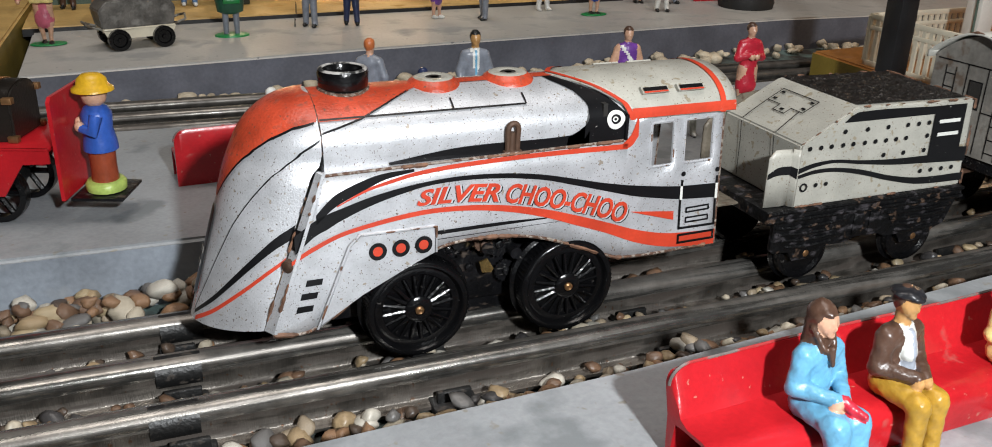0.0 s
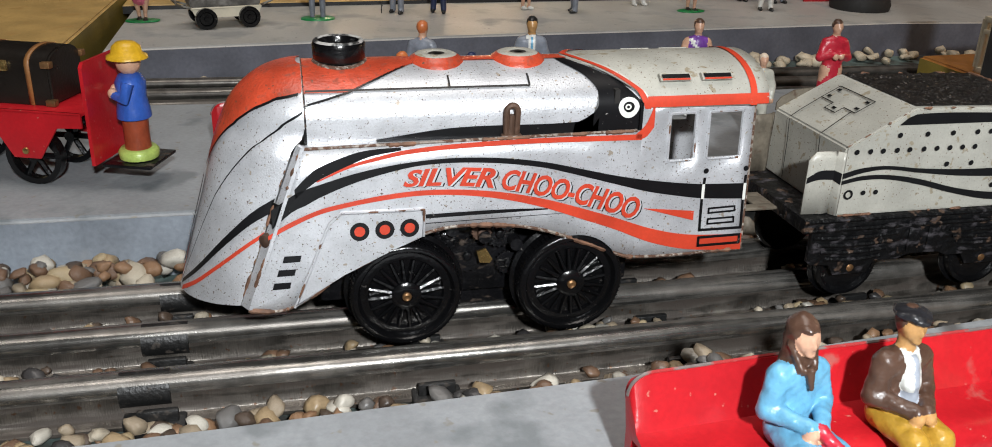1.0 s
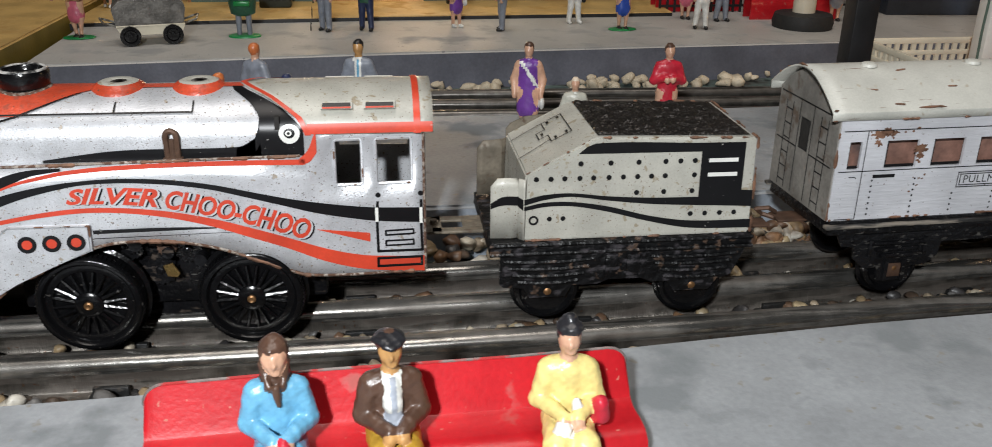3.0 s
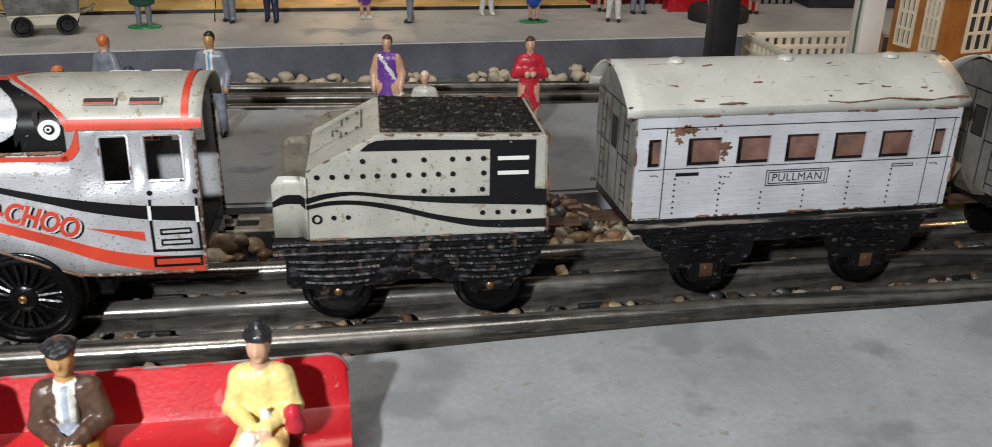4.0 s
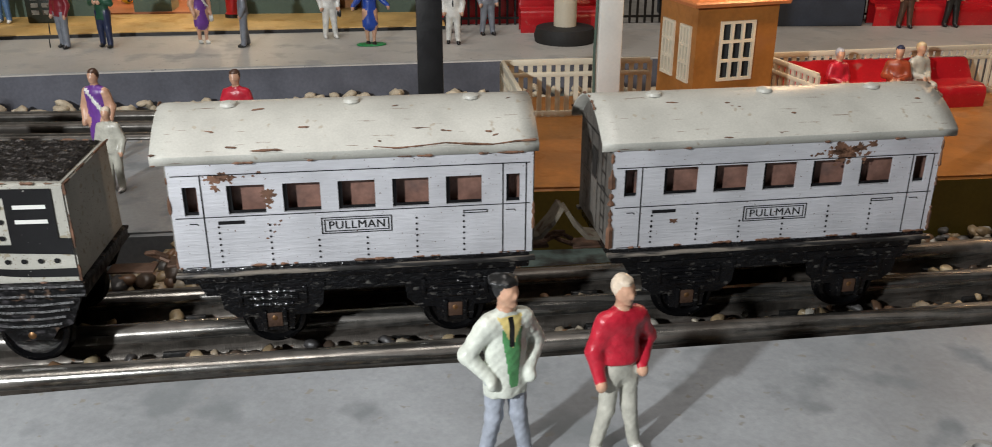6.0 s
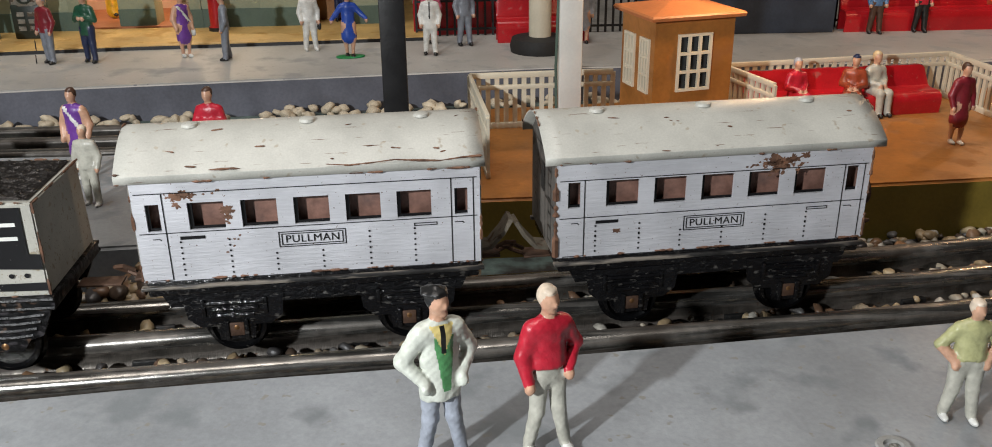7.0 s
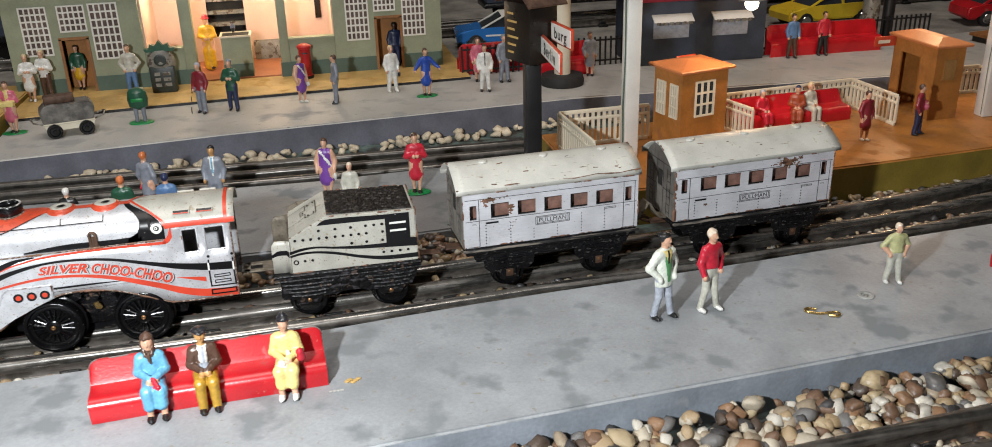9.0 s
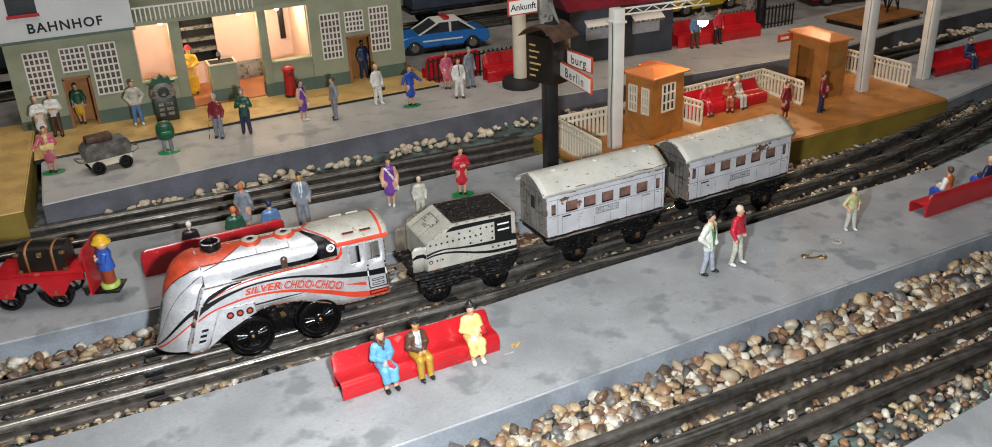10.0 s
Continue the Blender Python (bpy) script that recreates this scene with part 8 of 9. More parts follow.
def make_trolley(m):
    root = thing("luggage_trolley", "weathered grey tin luggage trolley with black wheels", "toy trolley", m)
    bm = bmesh.new()
    box(bm, -0.0170, -0.0090, 0.0090, 0.0170, 0.0090, 0.0105, 0.0004)
    for y in (-0.0090, 0.0085):
        prism(bm, [(-0.0170, 0.0100), (0.0170, 0.0100), (0.0150, 0.0055), (-0.0150, 0.0055)], y, y + 0.0006)
    part("chassis", bm, IVORY, root, "pale grey chassis")
    bm = bmesh.new()
    prism(bm, [(-0.0170, 0.0105), (0.0165, 0.0105), (0.0180, 0.0190), (0.0150, 0.0235), (-0.0140, 0.0235), (-0.0185, 0.0190)], -0.0085, 0.0085)
    bmesh.ops.bevel(bm, geom=list(bm.edges), offset=0.0006, segments=2, affect="EDGES")
    part("load", bm, DIRTY_TIN, root, "dirty dark tin load box")
    bm = bmesh.new()
    box(bm, -0.0140, -0.0050, 0.0234, 0.0060, 0.0040, 0.0290, 0.0010)
    part("suitcase", bm, RUSTY, root, "brown suitcase on top")
    for s in (-1, 1):
        bm = bmesh.new()
        tube(bm, [(s * 0.0170, -0.006, 0.0100), (s * 0.0230, -0.006, 0.0120), (s * 0.0245, 0.0, 0.0135), (s * 0.0230, 0.006, 0.0120), (s * 0.0170, 0.006, 0.0100)], 0.0006, 6)
        part("handle", bm, WEATHERED, root)
    for x in (-0.0105, 0.0105):
        for y in (-0.0098, 0.0098):
            bm = bmesh.new()
            turned(bm, (x, y + 0.0015, 0.0052), (0, -1, 0), [(0, 0.0052), (0.003, 0.0052), (0.0030, 0.0035), (0.0022, 0.0030), (0.0022, 0.0012), (0.0034, 0.0010)], 20)
            part("wheel", bm, BLACK_WHEEL, root)
    return root


make_trolley(pose(-0.0570, 0.3480, ZF, 0, 0, 14) @ Matrix.Scale(1.12, 4))


# ---- posts and signs ----
def make_platform_sign(m):
    root = thing("platform_sign", "black sign post with brown box and white Berlin sign", "platform sign", m)
    bm = bmesh.new()
    box(bm, -0.0050, -0.0050, 0.0, 0.0050, 0.0050, 0.1300, 0.0006)
    part("post", bm, BLACK, root, "square black post")
    bm = bmesh.new()
    box(bm, -0.0150, -0.0105, 0.0830, 0.0130, 0.0105, 0.1200, 0.0006)
    b = part("board_box", bm, TRUNKWOOD, root, "dark brown timetable box", m=pose(0.0, 0, 0, 0, 0, -70))
    bm = bmesh.new()
    prof = [(-0.0190 + 0.037 * k / 16, 0.1195 + 0.0095 * math.sin(math.pi * k / 16)) for k in range(17)]
    prism(bm, prof + [(u, v - 0.0010) for u, v in prof[::-1]], -0.0145, 0.0145)
    part("tin_roof", bm, RUSTY, b, "brown curved tin roof")
    for k in range(6):
        bm = bmesh.new()
        w = 0.004 + 0.004 * ((k * 37) % 5) / 5
        box(bm, -0.0110, -0.0109, 0.0880 + 0.0048 * k, -0.0110 + w * 1.6, -0.0105, 0.0893 + 0.0048 * k)
        part("printed_bar", bm, OCHRE, b, "small ochre writing bar", smooth=False)

    def board(name, w, h, text, mm, size, spread=1.0):
        bm = bmesh.new()
        box(bm, -w / 2, -0.0008, -h / 2, w / 2, 0.0008, h / 2, 0.0003)
        s = part(name, bm, ORANGE, root, "white sign with an orange red rim", m=mm)
        bm = bmesh.new()
        box(bm, -w / 2 + 0.0011, -0.0012, -h / 2 + 0.0011, w / 2 - 0.0011, -0.0007, h / 2 - 0.0011)
        part("sign_face", bm, WHITE, s, smooth=False)
        if text:
            bm = bmesh.new()
            lettering(bm, text, size, lambda u, v: (u, -0.0015, v - size * 0.33), 0, 0.0001, spread)
            part("sign_lettering", bm, PRINT_BLACK, s, smooth=False)

    board("sign_board", 0.0540, 0.0125, "Berlin", pose(0.0020, -0.0385, 0.0950, 0, 0, -94), 0.0100, 1.35)
    board("sign_board", 0.0320, 0.0125, "burg", pose(0.0120, -0.0270, 0.1030, 0, 0, -84), 0.0095, 1.15)
    board("arrival_sign", 0.0260, 0.0120, "Ankunft", pose(-0.0220, 0.0, 0.1440, 0, 0, 4), 0.0068)
    bm = bmesh.new()
    box(bm, -0.0080, -0.0020, 0.1280, 0.0030, 0.0020, 0.1500, 0.0008)
    tube(bm, [(0.000, 0, 0.146), (0.0080, -0.002, 0.126)], [0.0026, 0.0008], 8)
    part("bracket", bm, WEATHERED, root, "grey twisted tin bracket")
    return root


make_platform_sign(pose(0.2715, 0.1340, Z_MID))


def make_lamp_post(x, y, z, h, arm, label, lit=True):
    root = thing("lamp_post", label, "lamp post", pose(x, y, z), "white lamp posts")
    bm = bmesh.new()
    box(bm, -0.0050, -0.0050, 0.0, 0.0050, 0.0050, h, 0.0008)
    box(bm, -0.0062, -0.0062, h - 0.012, 0.0062, 0.0062, h - 0.010, 0.0004)
    part("post", bm, WHITE, root, "square white post")
    bm = bmesh.new()
    r = 0.0006 if x < 0.5 else 0.00025
    tube(bm, [(-0.0055, -0.0035, 0.002), (-0.0062, -0.0030, h * 0.3), (-0.0053, -0.0030, h * 0.6), (-0.0060, -0.0030, h - 0.01)], r, 6)
    part("cable", bm, SAGE_DARK, root, "dark green cable down the post")
    if arm:
        bm = bmesh.new()
        n = 10
        for z0 in (h - 0.006, h - 0.001):
            tube(bm, [(0.0, 0, z0), (arm[0] + 0.006, arm[1], z0)], 0.0008, 6)
        for k in range(n):
            a, b = k / n, (k + 1) / n
            tube(bm, [(arm[0] * a, arm[1] * a, h - (0.006 if k % 2 else 0.001)), (arm[0] * b, arm[1] * b, h - (0.001 if k % 2 else 0.006))], 0.0005, 5)
        part("arm", bm, WHITE, root, "white lattice arm")
        bm = bmesh.new()
        c = Vector((arm[0], arm[1], h - 0.006))
        turned(bm, c, (0, 0, -1), [(0, 0.0012), (0.006, 0.0014), (0.0075, 0.0040), (0.0110, 0.0110), (0.0114, 0.0110), (0.0082, 0.0040), (0.0070, 0.0010)], 24, 0, False)
        sh = part("lamp_shade", bm, WEATHERED, root, "grey conical lamp shade")
        bm = bmesh.new()
        ball(bm, c + Vector((0, 0, -0.0145)), 0.0046, sub=3)
        part("bulb", bm, BULB, sh, "glowing round bulb")
        lamp("lamp_post_light", "POINT", (x + c.x, y + c.y, z + c.z - 0.022), 0.26 if x > 0.5 else 0.14, (1.0, 0.62, 0.34), 0.005)
    return root


make_lamp_post(0.3465, 0.1570, 0.025, 0.1215, (0.0820, -0.006), "white lamp post with a lattice arm and glowing bulb")
make_lamp_post(0.6400, 0.1680, 0.025, 0.1500, (0.0050, 0.090), "white lamp post with a glowing bulb near the orange kiosk")
make_lamp_post(0.7304, 0.1740, 0.022, 0.1700, None, "plain white post at the platform end")


# ---- kiosks and fences on the orange platform ----
def make_kiosk(m, w, d, h, door, label):
    root = thing("kiosk", label, "kiosk", m, "orange kiosks")
    t = 0.0012
    bm = bmesh.new()
    win = [] if door else [(w * 0.30, w * 0.70, h * 0.42, h * 0.86)]
    wall_with_holes(bm, t, w, 0, h, 0, t, win)
    part("front_wall", bm, WOODORANGE, root, "orange wooden wall", smooth=False)
    bm = bmesh.new()
    holes = [(d * 0.35, d * 0.80, 0, h * 0.80)] if door else [(d * 0.14, d * 0.38, h * 0.40, h * 0.82), (d * 0.58, d * 0.86, h * 0.40, h * 0.82)]
    wall_with_holes(bm, 0, d, 0, h, 0, t, holes)
    part("side_wall", bm, WOODORANGE, root, "orange wooden side wall", m=Matrix.Rotation(math.pi / 2, 4, "Z") @ Matrix.Translation((0, -t, 0)), smooth=False)
    bm = bmesh.new()
    box(bm, w - t, t, 0, w, d, h)
    box(bm, t, d - t, 0, w - t, d, h)
    part("back_wall", bm, WOODORANGE, root, smooth=False)

    def sash_bars(x0, x1, z0, z1, mm):
        bm = bmesh.new()
        b, dx, dz = 0.0006, (x1 - x0) / 3, (z1 - z0) / 3
        wall_with_holes(bm, x0 - b, x1 + b, z0 - b, z1 + b, -0.0010, 0.0004, [(x0 + i * dx + b, x0 + (i + 1) * dx - b, z0 + j * dz + b, z0 + (j + 1) * dz - b) for i in range(3) for j in range(3)])
        wnd = part("window", bm, IVORY, root, "cream barred window", m=mm, smooth=False)
        bm = bmesh.new()
        box(bm, x0, 0.0008, z0, x1, 0.0011, z1)
        part("pane", bm, GLASS_DARK, wnd, smooth=False)

    for a in win:
        sash_bars(*a, Matrix.Identity(4))
    if not door:
        side_m = Matrix.Rotation(-math.pi / 2, 4, "Z") @ Matrix.Translation((-d, 0, 0))
        for a in holes:
            sash_bars(d - a[1], d - a[0], a[2], a[3], side_m)
    else:
        bm = bmesh.new()
        box(bm, w * 0.3, -0.0006, h * 0.55, w * 0.72, 0.0, h * 0.82)
        part("notice", bm, material("glossy_notice", (0.30, 0.16, 0.05), 0.15, 0, 0.2), root, "glossy brown notice", smooth=False)
    bm = bmesh.new()
    rings = [[bm.verts.new((x, y, z)) for x, y in ((-o, -o), (w + o, -o), (w + o, d + o), (-o, d + o))] for o, z in ((0.0032, h - 0.0006), (0.0036, h + 0.0008), (0.0030, h + 0.0016), (-w * 0.36, h + 0.0052))]
    skin(bm, rings)
    rf = part("roof", bm, ROOFORANGE, root, "low orange red roof", smooth=False)
    bm = bmesh.new()
    if door:
        box(bm, -0.0190, d * 0.96, h - 0.0085, -0.0002, d * 0.96 + 0.0012, h - 0.0005, 0.0003)
    else:
        box(bm, w * 0.55, d + 0.0040, h - 0.004, w * 0.98, d + 0.0052, h + 0.0022, 0.0003)
    sg = part("roof_sign", bm, ORANGE, root, "small red sign board")
    bm = bmesh.new()
    if door:
        box(bm, -0.0160, d * 0.96 - 0.0004, h - 0.0060, -0.0060, d * 0.96, h - 0.0035)
        part("printed_bar", bm, IVORY, sg, "pale printed bar", smooth=False)
    else:
        bm.free()
    return root


make_kiosk(pose(0.3840, 0.1560, 0.025, 0, 0, 13), 0.0390, 0.0330, 0.0555, False, "orange wooden kiosk with cream barred windows")
make_kiosk(pose(0.5910, 0.1680, 0.025, 0, 0, 0), 0.0240, 0.0520, 0.0560, True, "orange wooden kiosk with an open doorway")


def make_fence(p0, p1, z, h, label, gap=0.0042):
    a, b = Vector(p0), Vector(p1)
    L = (b - a).length
    root = thing("fence", label, "fence", pose(a.x, a.y, z, 0, 0, math.degrees(math.atan2(b.y - a.y, b.x - a.x))), "ivory picket fences")
    for z0, z1 in ((0.0, 0.0028), (h * 0.70, h * 0.78), (h * 0.90, h)):
        bm = bmesh.new()
        box(bm, 0, -0.0009, z0, L, 0.0009, z1, 0.0002)
        part("rail", bm, IVORY, root)
    n = max(2, int(L / gap))
    bm = bmesh.new()
    box(bm, -0.0011, -0.0006, 0.0025, 0.0011, 0.0006, h * 0.95)
    first = None
    for k in range(n + 1):
        m = Matrix.Translation((L * k / n, 0, 0))
        if first is None:
            first = part("picket", bm, IVORY, root, m=m, smooth=False)
        else:
            ob = new("picket", first.data)
            ob.parent, ob.matrix_basis = root, m
    return root


make_fence((0.3046, 0.1870), (0.3730, 0.1888), 0.025, 0.0270, "ivory picket fence behind the white lamp post")
make_fence((0.3046, 0.1855), (0.3077, 0.1160), 0.025, 0.0270, "ivory picket fence along the platform end")
make_fence((0.4320, 0.2060), (0.5565, 0.2180), 0.025, 0.0240, "ivory picket fence behind the red bench")
make_fence((0.5565, 0.2180), (0.5600, 0.1640), 0.025, 0.0240, "ivory picket fence beside the orange kiosk")
make_fence((0.4320, 0.2060), (0.4430, 0.1640), 0.025, 0.0240, "short ivory picket fence beside the red bench")
make_fence((0.6300, 0.2270), (0.6770, 0.2255), 0.025, 0.0240, "ivory picket fence at the platform end")
make_fence((0.6770, 0.2255), (0.6870, 0.1530), 0.025, 0.0240, "short ivory picket fence at the platform corner")
make_bench(0.4400, 0.0980, 0.1960, 0.025, 3, "red enamelled metal bench behind the ivory fence", 1.25, 0.70)
figurine("painted seated figurine in a crimson dress with a pale hat", 0.4640, 0.1900, 0.0250, 0.0380, 13, "crimson", "crimson", "palegrey", sit=True, arms="lap", skirt=True)
figurine("painted seated figurine in a terracotta coat", 0.4930, 0.1900, 0.0250, 0.0390, -25, "terracotta", "terracotta", "navy", sit=True, arms="lap", skirt=True)
figurine("painted seated figurine in a pale green coat", 0.5050, 0.1930, 0.0250, 0.0400, 13, "stone", "stone", "blond", sit=True, arms="lap")
figurine("painted female figurine in a dark red coat on a pale base", 0.5185, 0.1395, 0.025, 0.0370, 10, "maroon", "maroon", "brown", shoes="white", skirt=True)
figurine("painted figurine in red with a pink bundle on a dark base", 0.5615, 0.1400, 0.025, 0.0380, 40, "maroon", "navy", "brown", bag="pink", arms=("down", "chest"))

# ---- far behind: hut, railing, cars, benches ----
bm = bmesh.new()
box(bm, -1.2, 0.445, 0.0, 2.2, 2.0, 0.004)
solo("road", bm, material("dusty_yard", (0.24, 0.225, 0.20), 0.7, 0.0, 0.3, 300, 30, 0.2), "dark grey yard behind the station", "yard", kind="structure")


def make_hut(m):
    root = thing("market_hut", "dark blue-grey toy hut with two white awning windows", "hut", m)
    bm = bmesh.new()
    box(bm, 0, 0, 0, 0.135, 0.060, 0.062, 0.0008)
    part("body", bm, DARKBLUE, root, "dark blue-grey walls")
    bm = bmesh.new()
    prism(bm, [(-0.006, 0.062), (0.066, 0.062), (0.030, 0.080)], -0.005, 0.140, "x")
    part("roof", bm, F["maroon"], root, "dark red roof", smooth=False)
    for x in (0.020, 0.080):
        bm = bmesh.new()
        box(bm, x, -0.0012, 0.026, x + 0.036, 0.0005, 0.046, 0.0003)
        w = part("window", bm, F["palegrey"], root, "pale window")
        bm = bmesh.new()
        prism(bm, [(-0.0100, 0.043), (-0.0090, 0.0425), (0.0, 0.0480), (0.0, 0.0492)], x - 0.002, x + 0.038, "x")
        part("awning", bm, WHITE, w, "white awning", smooth=False)
        for k in range(6):
            bm = bmesh.new()
            box(bm, x + 0.0064 * k, -0.0103, 0.0405, x + 0.0064 * k + 0.0040, -0.0098, 0.0432)
            part("awning_flap", bm, WEATHERED, w, smooth=False)
    return root


make_hut(pose(0.4450, 0.4150, Z_FAR, 0, 0, -3))


def make_car(m, paint_mat, roof_mat, label, s=1.0):
    root = thing("toy_car", label, "toy car", m, "toy cars")
    L, W2 = 0.130 * s, 0.024 * s
    bm = bmesh.new()
    prof = [(-0.065, 0.010), (-0.066, 0.018), (-0.063, 0.0225), (-0.040, 0.0255), (-0.022, 0.0270), (0.038, 0.0270), (0.060, 0.0250), (0.065, 0.0220), (0.0655, 0.012), (0.062, 0.0085),
            (0.052, 0.0085), (0.050, 0.0150), (0.044, 0.0185), (0.036, 0.0185), (0.030, 0.0150), (0.028, 0.0085), (-0.030, 0.0085), (-0.032, 0.0150), (-0.038, 0.0185), (-0.046, 0.0185), (-0.052, 0.0150), (-0.054, 0.0085)]
    prism(bm, [(u * s, v * s) for u, v in prof], -W2, W2)
    bmesh.ops.bevel(bm, geom=[e for e in bm.edges if abs(e.verts[0].co.y - e.verts[1].co.y) < 1e-6], offset=0.0022 * s, segments=3, affect="EDGES")
    part("body", bm, paint_mat, root)
    bm = bmesh.new()
    rings = []
    for h, x0, x1, w in ((0.0262, -0.034, 0.046, 0.0222), (0.0330, -0.020, 0.036, 0.0200), (0.0395, -0.009, 0.026, 0.0178)):
        rings.append([bm.verts.new((x * s, y * s, h * s)) for x, y in ((x0, -w), (x1, -w), (x1, w), (x0, w))])
    skin(bm, rings)
    part("cabin_glass", bm, GLASS_DARK, root, "dark cabin windows", smooth=False)
    bm = bmesh.new()
    box(bm, -0.010 * s, -0.0185 * s, 0.0392 * s, 0.027 * s, 0.0185 * s, 0.0408 * s, 0.0007 * s)
    for x0, x1, xa, xb in ((-0.0095, -0.0065, -0.035, -0.032), (0.0080, 0.0110, 0.0080, 0.0110), (0.0230, 0.0270, 0.043, 0.0470)):
        for sg in (-1, 1):
            prism(bm, [(xa * s, 0.0262 * s), (xb * s, 0.0262 * s), (x1 * s, 0.0396 * s), (x0 * s, 0.0396 * s)], sg * 0.0190 * s, sg * 0.0226 * s)
    part("roof", bm, roof_mat, root, "white roof and pillars" if roof_mat is WHITE else "", smooth=False)
    for x in (-0.042, 0.040):
        for sg in (-1, 1):
            bm = bmesh.new()
            turned(bm, (x * s, sg * (W2 - 0.007 * s), 0.0095 * s), (0, sg, 0), [(0, 0.0095 * s), (0.0075 * s, 0.0095 * s), (0.0080 * s, 0.0070 * s)], 22)
            w = part("wheel", bm, TYRE, root)
            bm = bmesh.new()
            turned(bm, (x * s, sg * (W2 + 0.0008 * s), 0.0095 * s), (0, sg, 0), [(0, 0.0062 * s), (0.0010 * s, 0.0055 * s), (0.0006 * s, 0.0010 * s)], 18)
            part("hubcap", bm, CHROME, w, "silver hubcap")
    if paint_mat is CARBLUE:
        bm = bmesh.new()
        box(bm, 0.004 * s, -0.012 * s, 0.0408 * s, 0.012 * s, 0.012 * s, 0.0450 * s, 0.001 * s)
        part("light_bar", bm, RED, root, "red roof light bar")
        bm = bmesh.new()
        box(bm, -0.030 * s, -W2 - 0.0004, 0.0165 * s, 0.026 * s, -W2, 0.0185 * s)
        part("side_stripe", bm, WHITE, root, "white side lettering bar", smooth=False)
    return root


make_car(pose(0.3725, 0.6370, 0.004, 0, 0, -6), CARBLUE, WHITE, "blue and white toy police car parked behind the station", 0.95)
make_car(pose(0.7800, 0.6300, 0.004, 0, 0, 4), YELLOW, YELLOW, "yellow toy car parked behind the platform")
make_car(pose(0.9900, 0.5600, 0.004, 0, 0, 170), RED, RED, "red toy car parked behind the platform")
make_car(pose(1.1500, 0.6400, 0.004, 0, 0, 5), F["maroon"], WHITE, "dark red toy car with a pale roof", 1.1)


def make_railing(x0, x1, y, z, label):
    root = thing("railing", label, "railing", pose(x0, y, z), "black railings")
    L = x1 - x0
    for h in (0.004, 0.024):
        bm = bmesh.new()
        box(bm, 0, -0.0008, h, L, 0.0008, h + 0.0015)
        part("rail", bm, BLACK, root, smooth=False)
    bm = bmesh.new()
    box(bm, -0.0008, -0.0006, 0, 0.0008, 0.0006, 0.028)
    first = None
    n = int(L / 0.0055)
    for k in range(n + 1):
        if first is None:
            first = part("bar", bm, BLACK, root, m=Matrix.Translation((0, 0, 0)), smooth=False)
        else:
            ob = new("bar", first.data)
            ob.parent, ob.matrix_basis = root, Matrix.Translation((L * k / n, 0, 0))
    return root


make_railing(0.2800, 0.4400, 0.4330, Z_FAR, "low black railing behind the far platform")
make_railing(0.5900, 0.7800, 0.4300, Z_FAR, "low black railing behind the far platform")
make_bench(0.3420, 0.0640, 0.4400, Z_FAR, 180, "dark red bench behind the black railing")
make_bench(0.3360, 0.0640, 0.4120, Z_FAR, 0, "red enamelled metal bench on the far platform")
make_bench(0.5880, 0.1200, 0.4180, Z_FAR, -2, "red enamelled metal bench near the hut")
make_bench(0.7420, 0.1100, 0.1820, Z_FAR, 3, "red enamelled metal bench at the platform end", 1.25, 0.70)
figurine("painted male figurine in a blue jacket and brown trousers", 0.6060, 0.4000, Z_FAR, 0.0440, 0, "denim", "brown", "brown")
figurine("painted figurine in a red top and black trousers", 0.6400, 0.4010, Z_FAR, 0.0440, 0, "crimson", "black", "brown")
figurine("painted figurine in a pale blue dress near the white column", 0.3950, 0.3950, Z_FAR, 0.0420, 0, "palegrey", "palegrey", "brown", skirt=True)
figurine("painted seated figurine in blue on the end bench", 0.8000, 0.1800, Z_FAR, 0.0420, 0, "navy", "navy", "brown", sit=True, arms="lap")
slab("platform_end", [(0.694, 0.1095), (0.777, 0.1285), (1.00, 0.185), (1.6, 0.36), (1.6, 0.46), (1.00, 0.285), (0.704, 0.226)], 0.0, Z_FAR, [PLATFORM, PLATFORM_FACE], "grey platform beyond the orange platform")


def make_column(x, y, z, h, r, mat, ring, label):
    root = thing("column", label, "column", pose(x, y, z))
    bm = bmesh.new()
    turned(bm, (0, 0, 0), (0, 0, 1), [(0, r), (h, r)], 20)
    part("shaft", bm, mat, root)
    if ring:
        bm = bmesh.new()
        turned(bm, (0, 0, 0), (0, 0, 1), [(0, r * 2.6), (0.004, r * 2.7), (0.009, r * 2.5), (0.010, r * 1.2)], 28)
        part("foot_ring", bm, TYRE, root, "dark round foot")
    return root


make_column(0.3620, 0.3740, Z_FAR, 0.30, 0.0075, IVORY, True, "ivory column with a dark round foot")
make_column(0.7150, 0.4380, Z_FAR, 0.30, 0.0085, WEATHERED, False, "grey brown column behind the red bench")
make_column(0.7400, 0.4440, Z_FAR, 0.30, 0.0060, BLACK, False, "thin black column behind the platform")
make_column(0.9600, 0.3700, Z_FAR, 0.30, 0.0080, DARKBLUE, False, "dark blue column on the far platform")


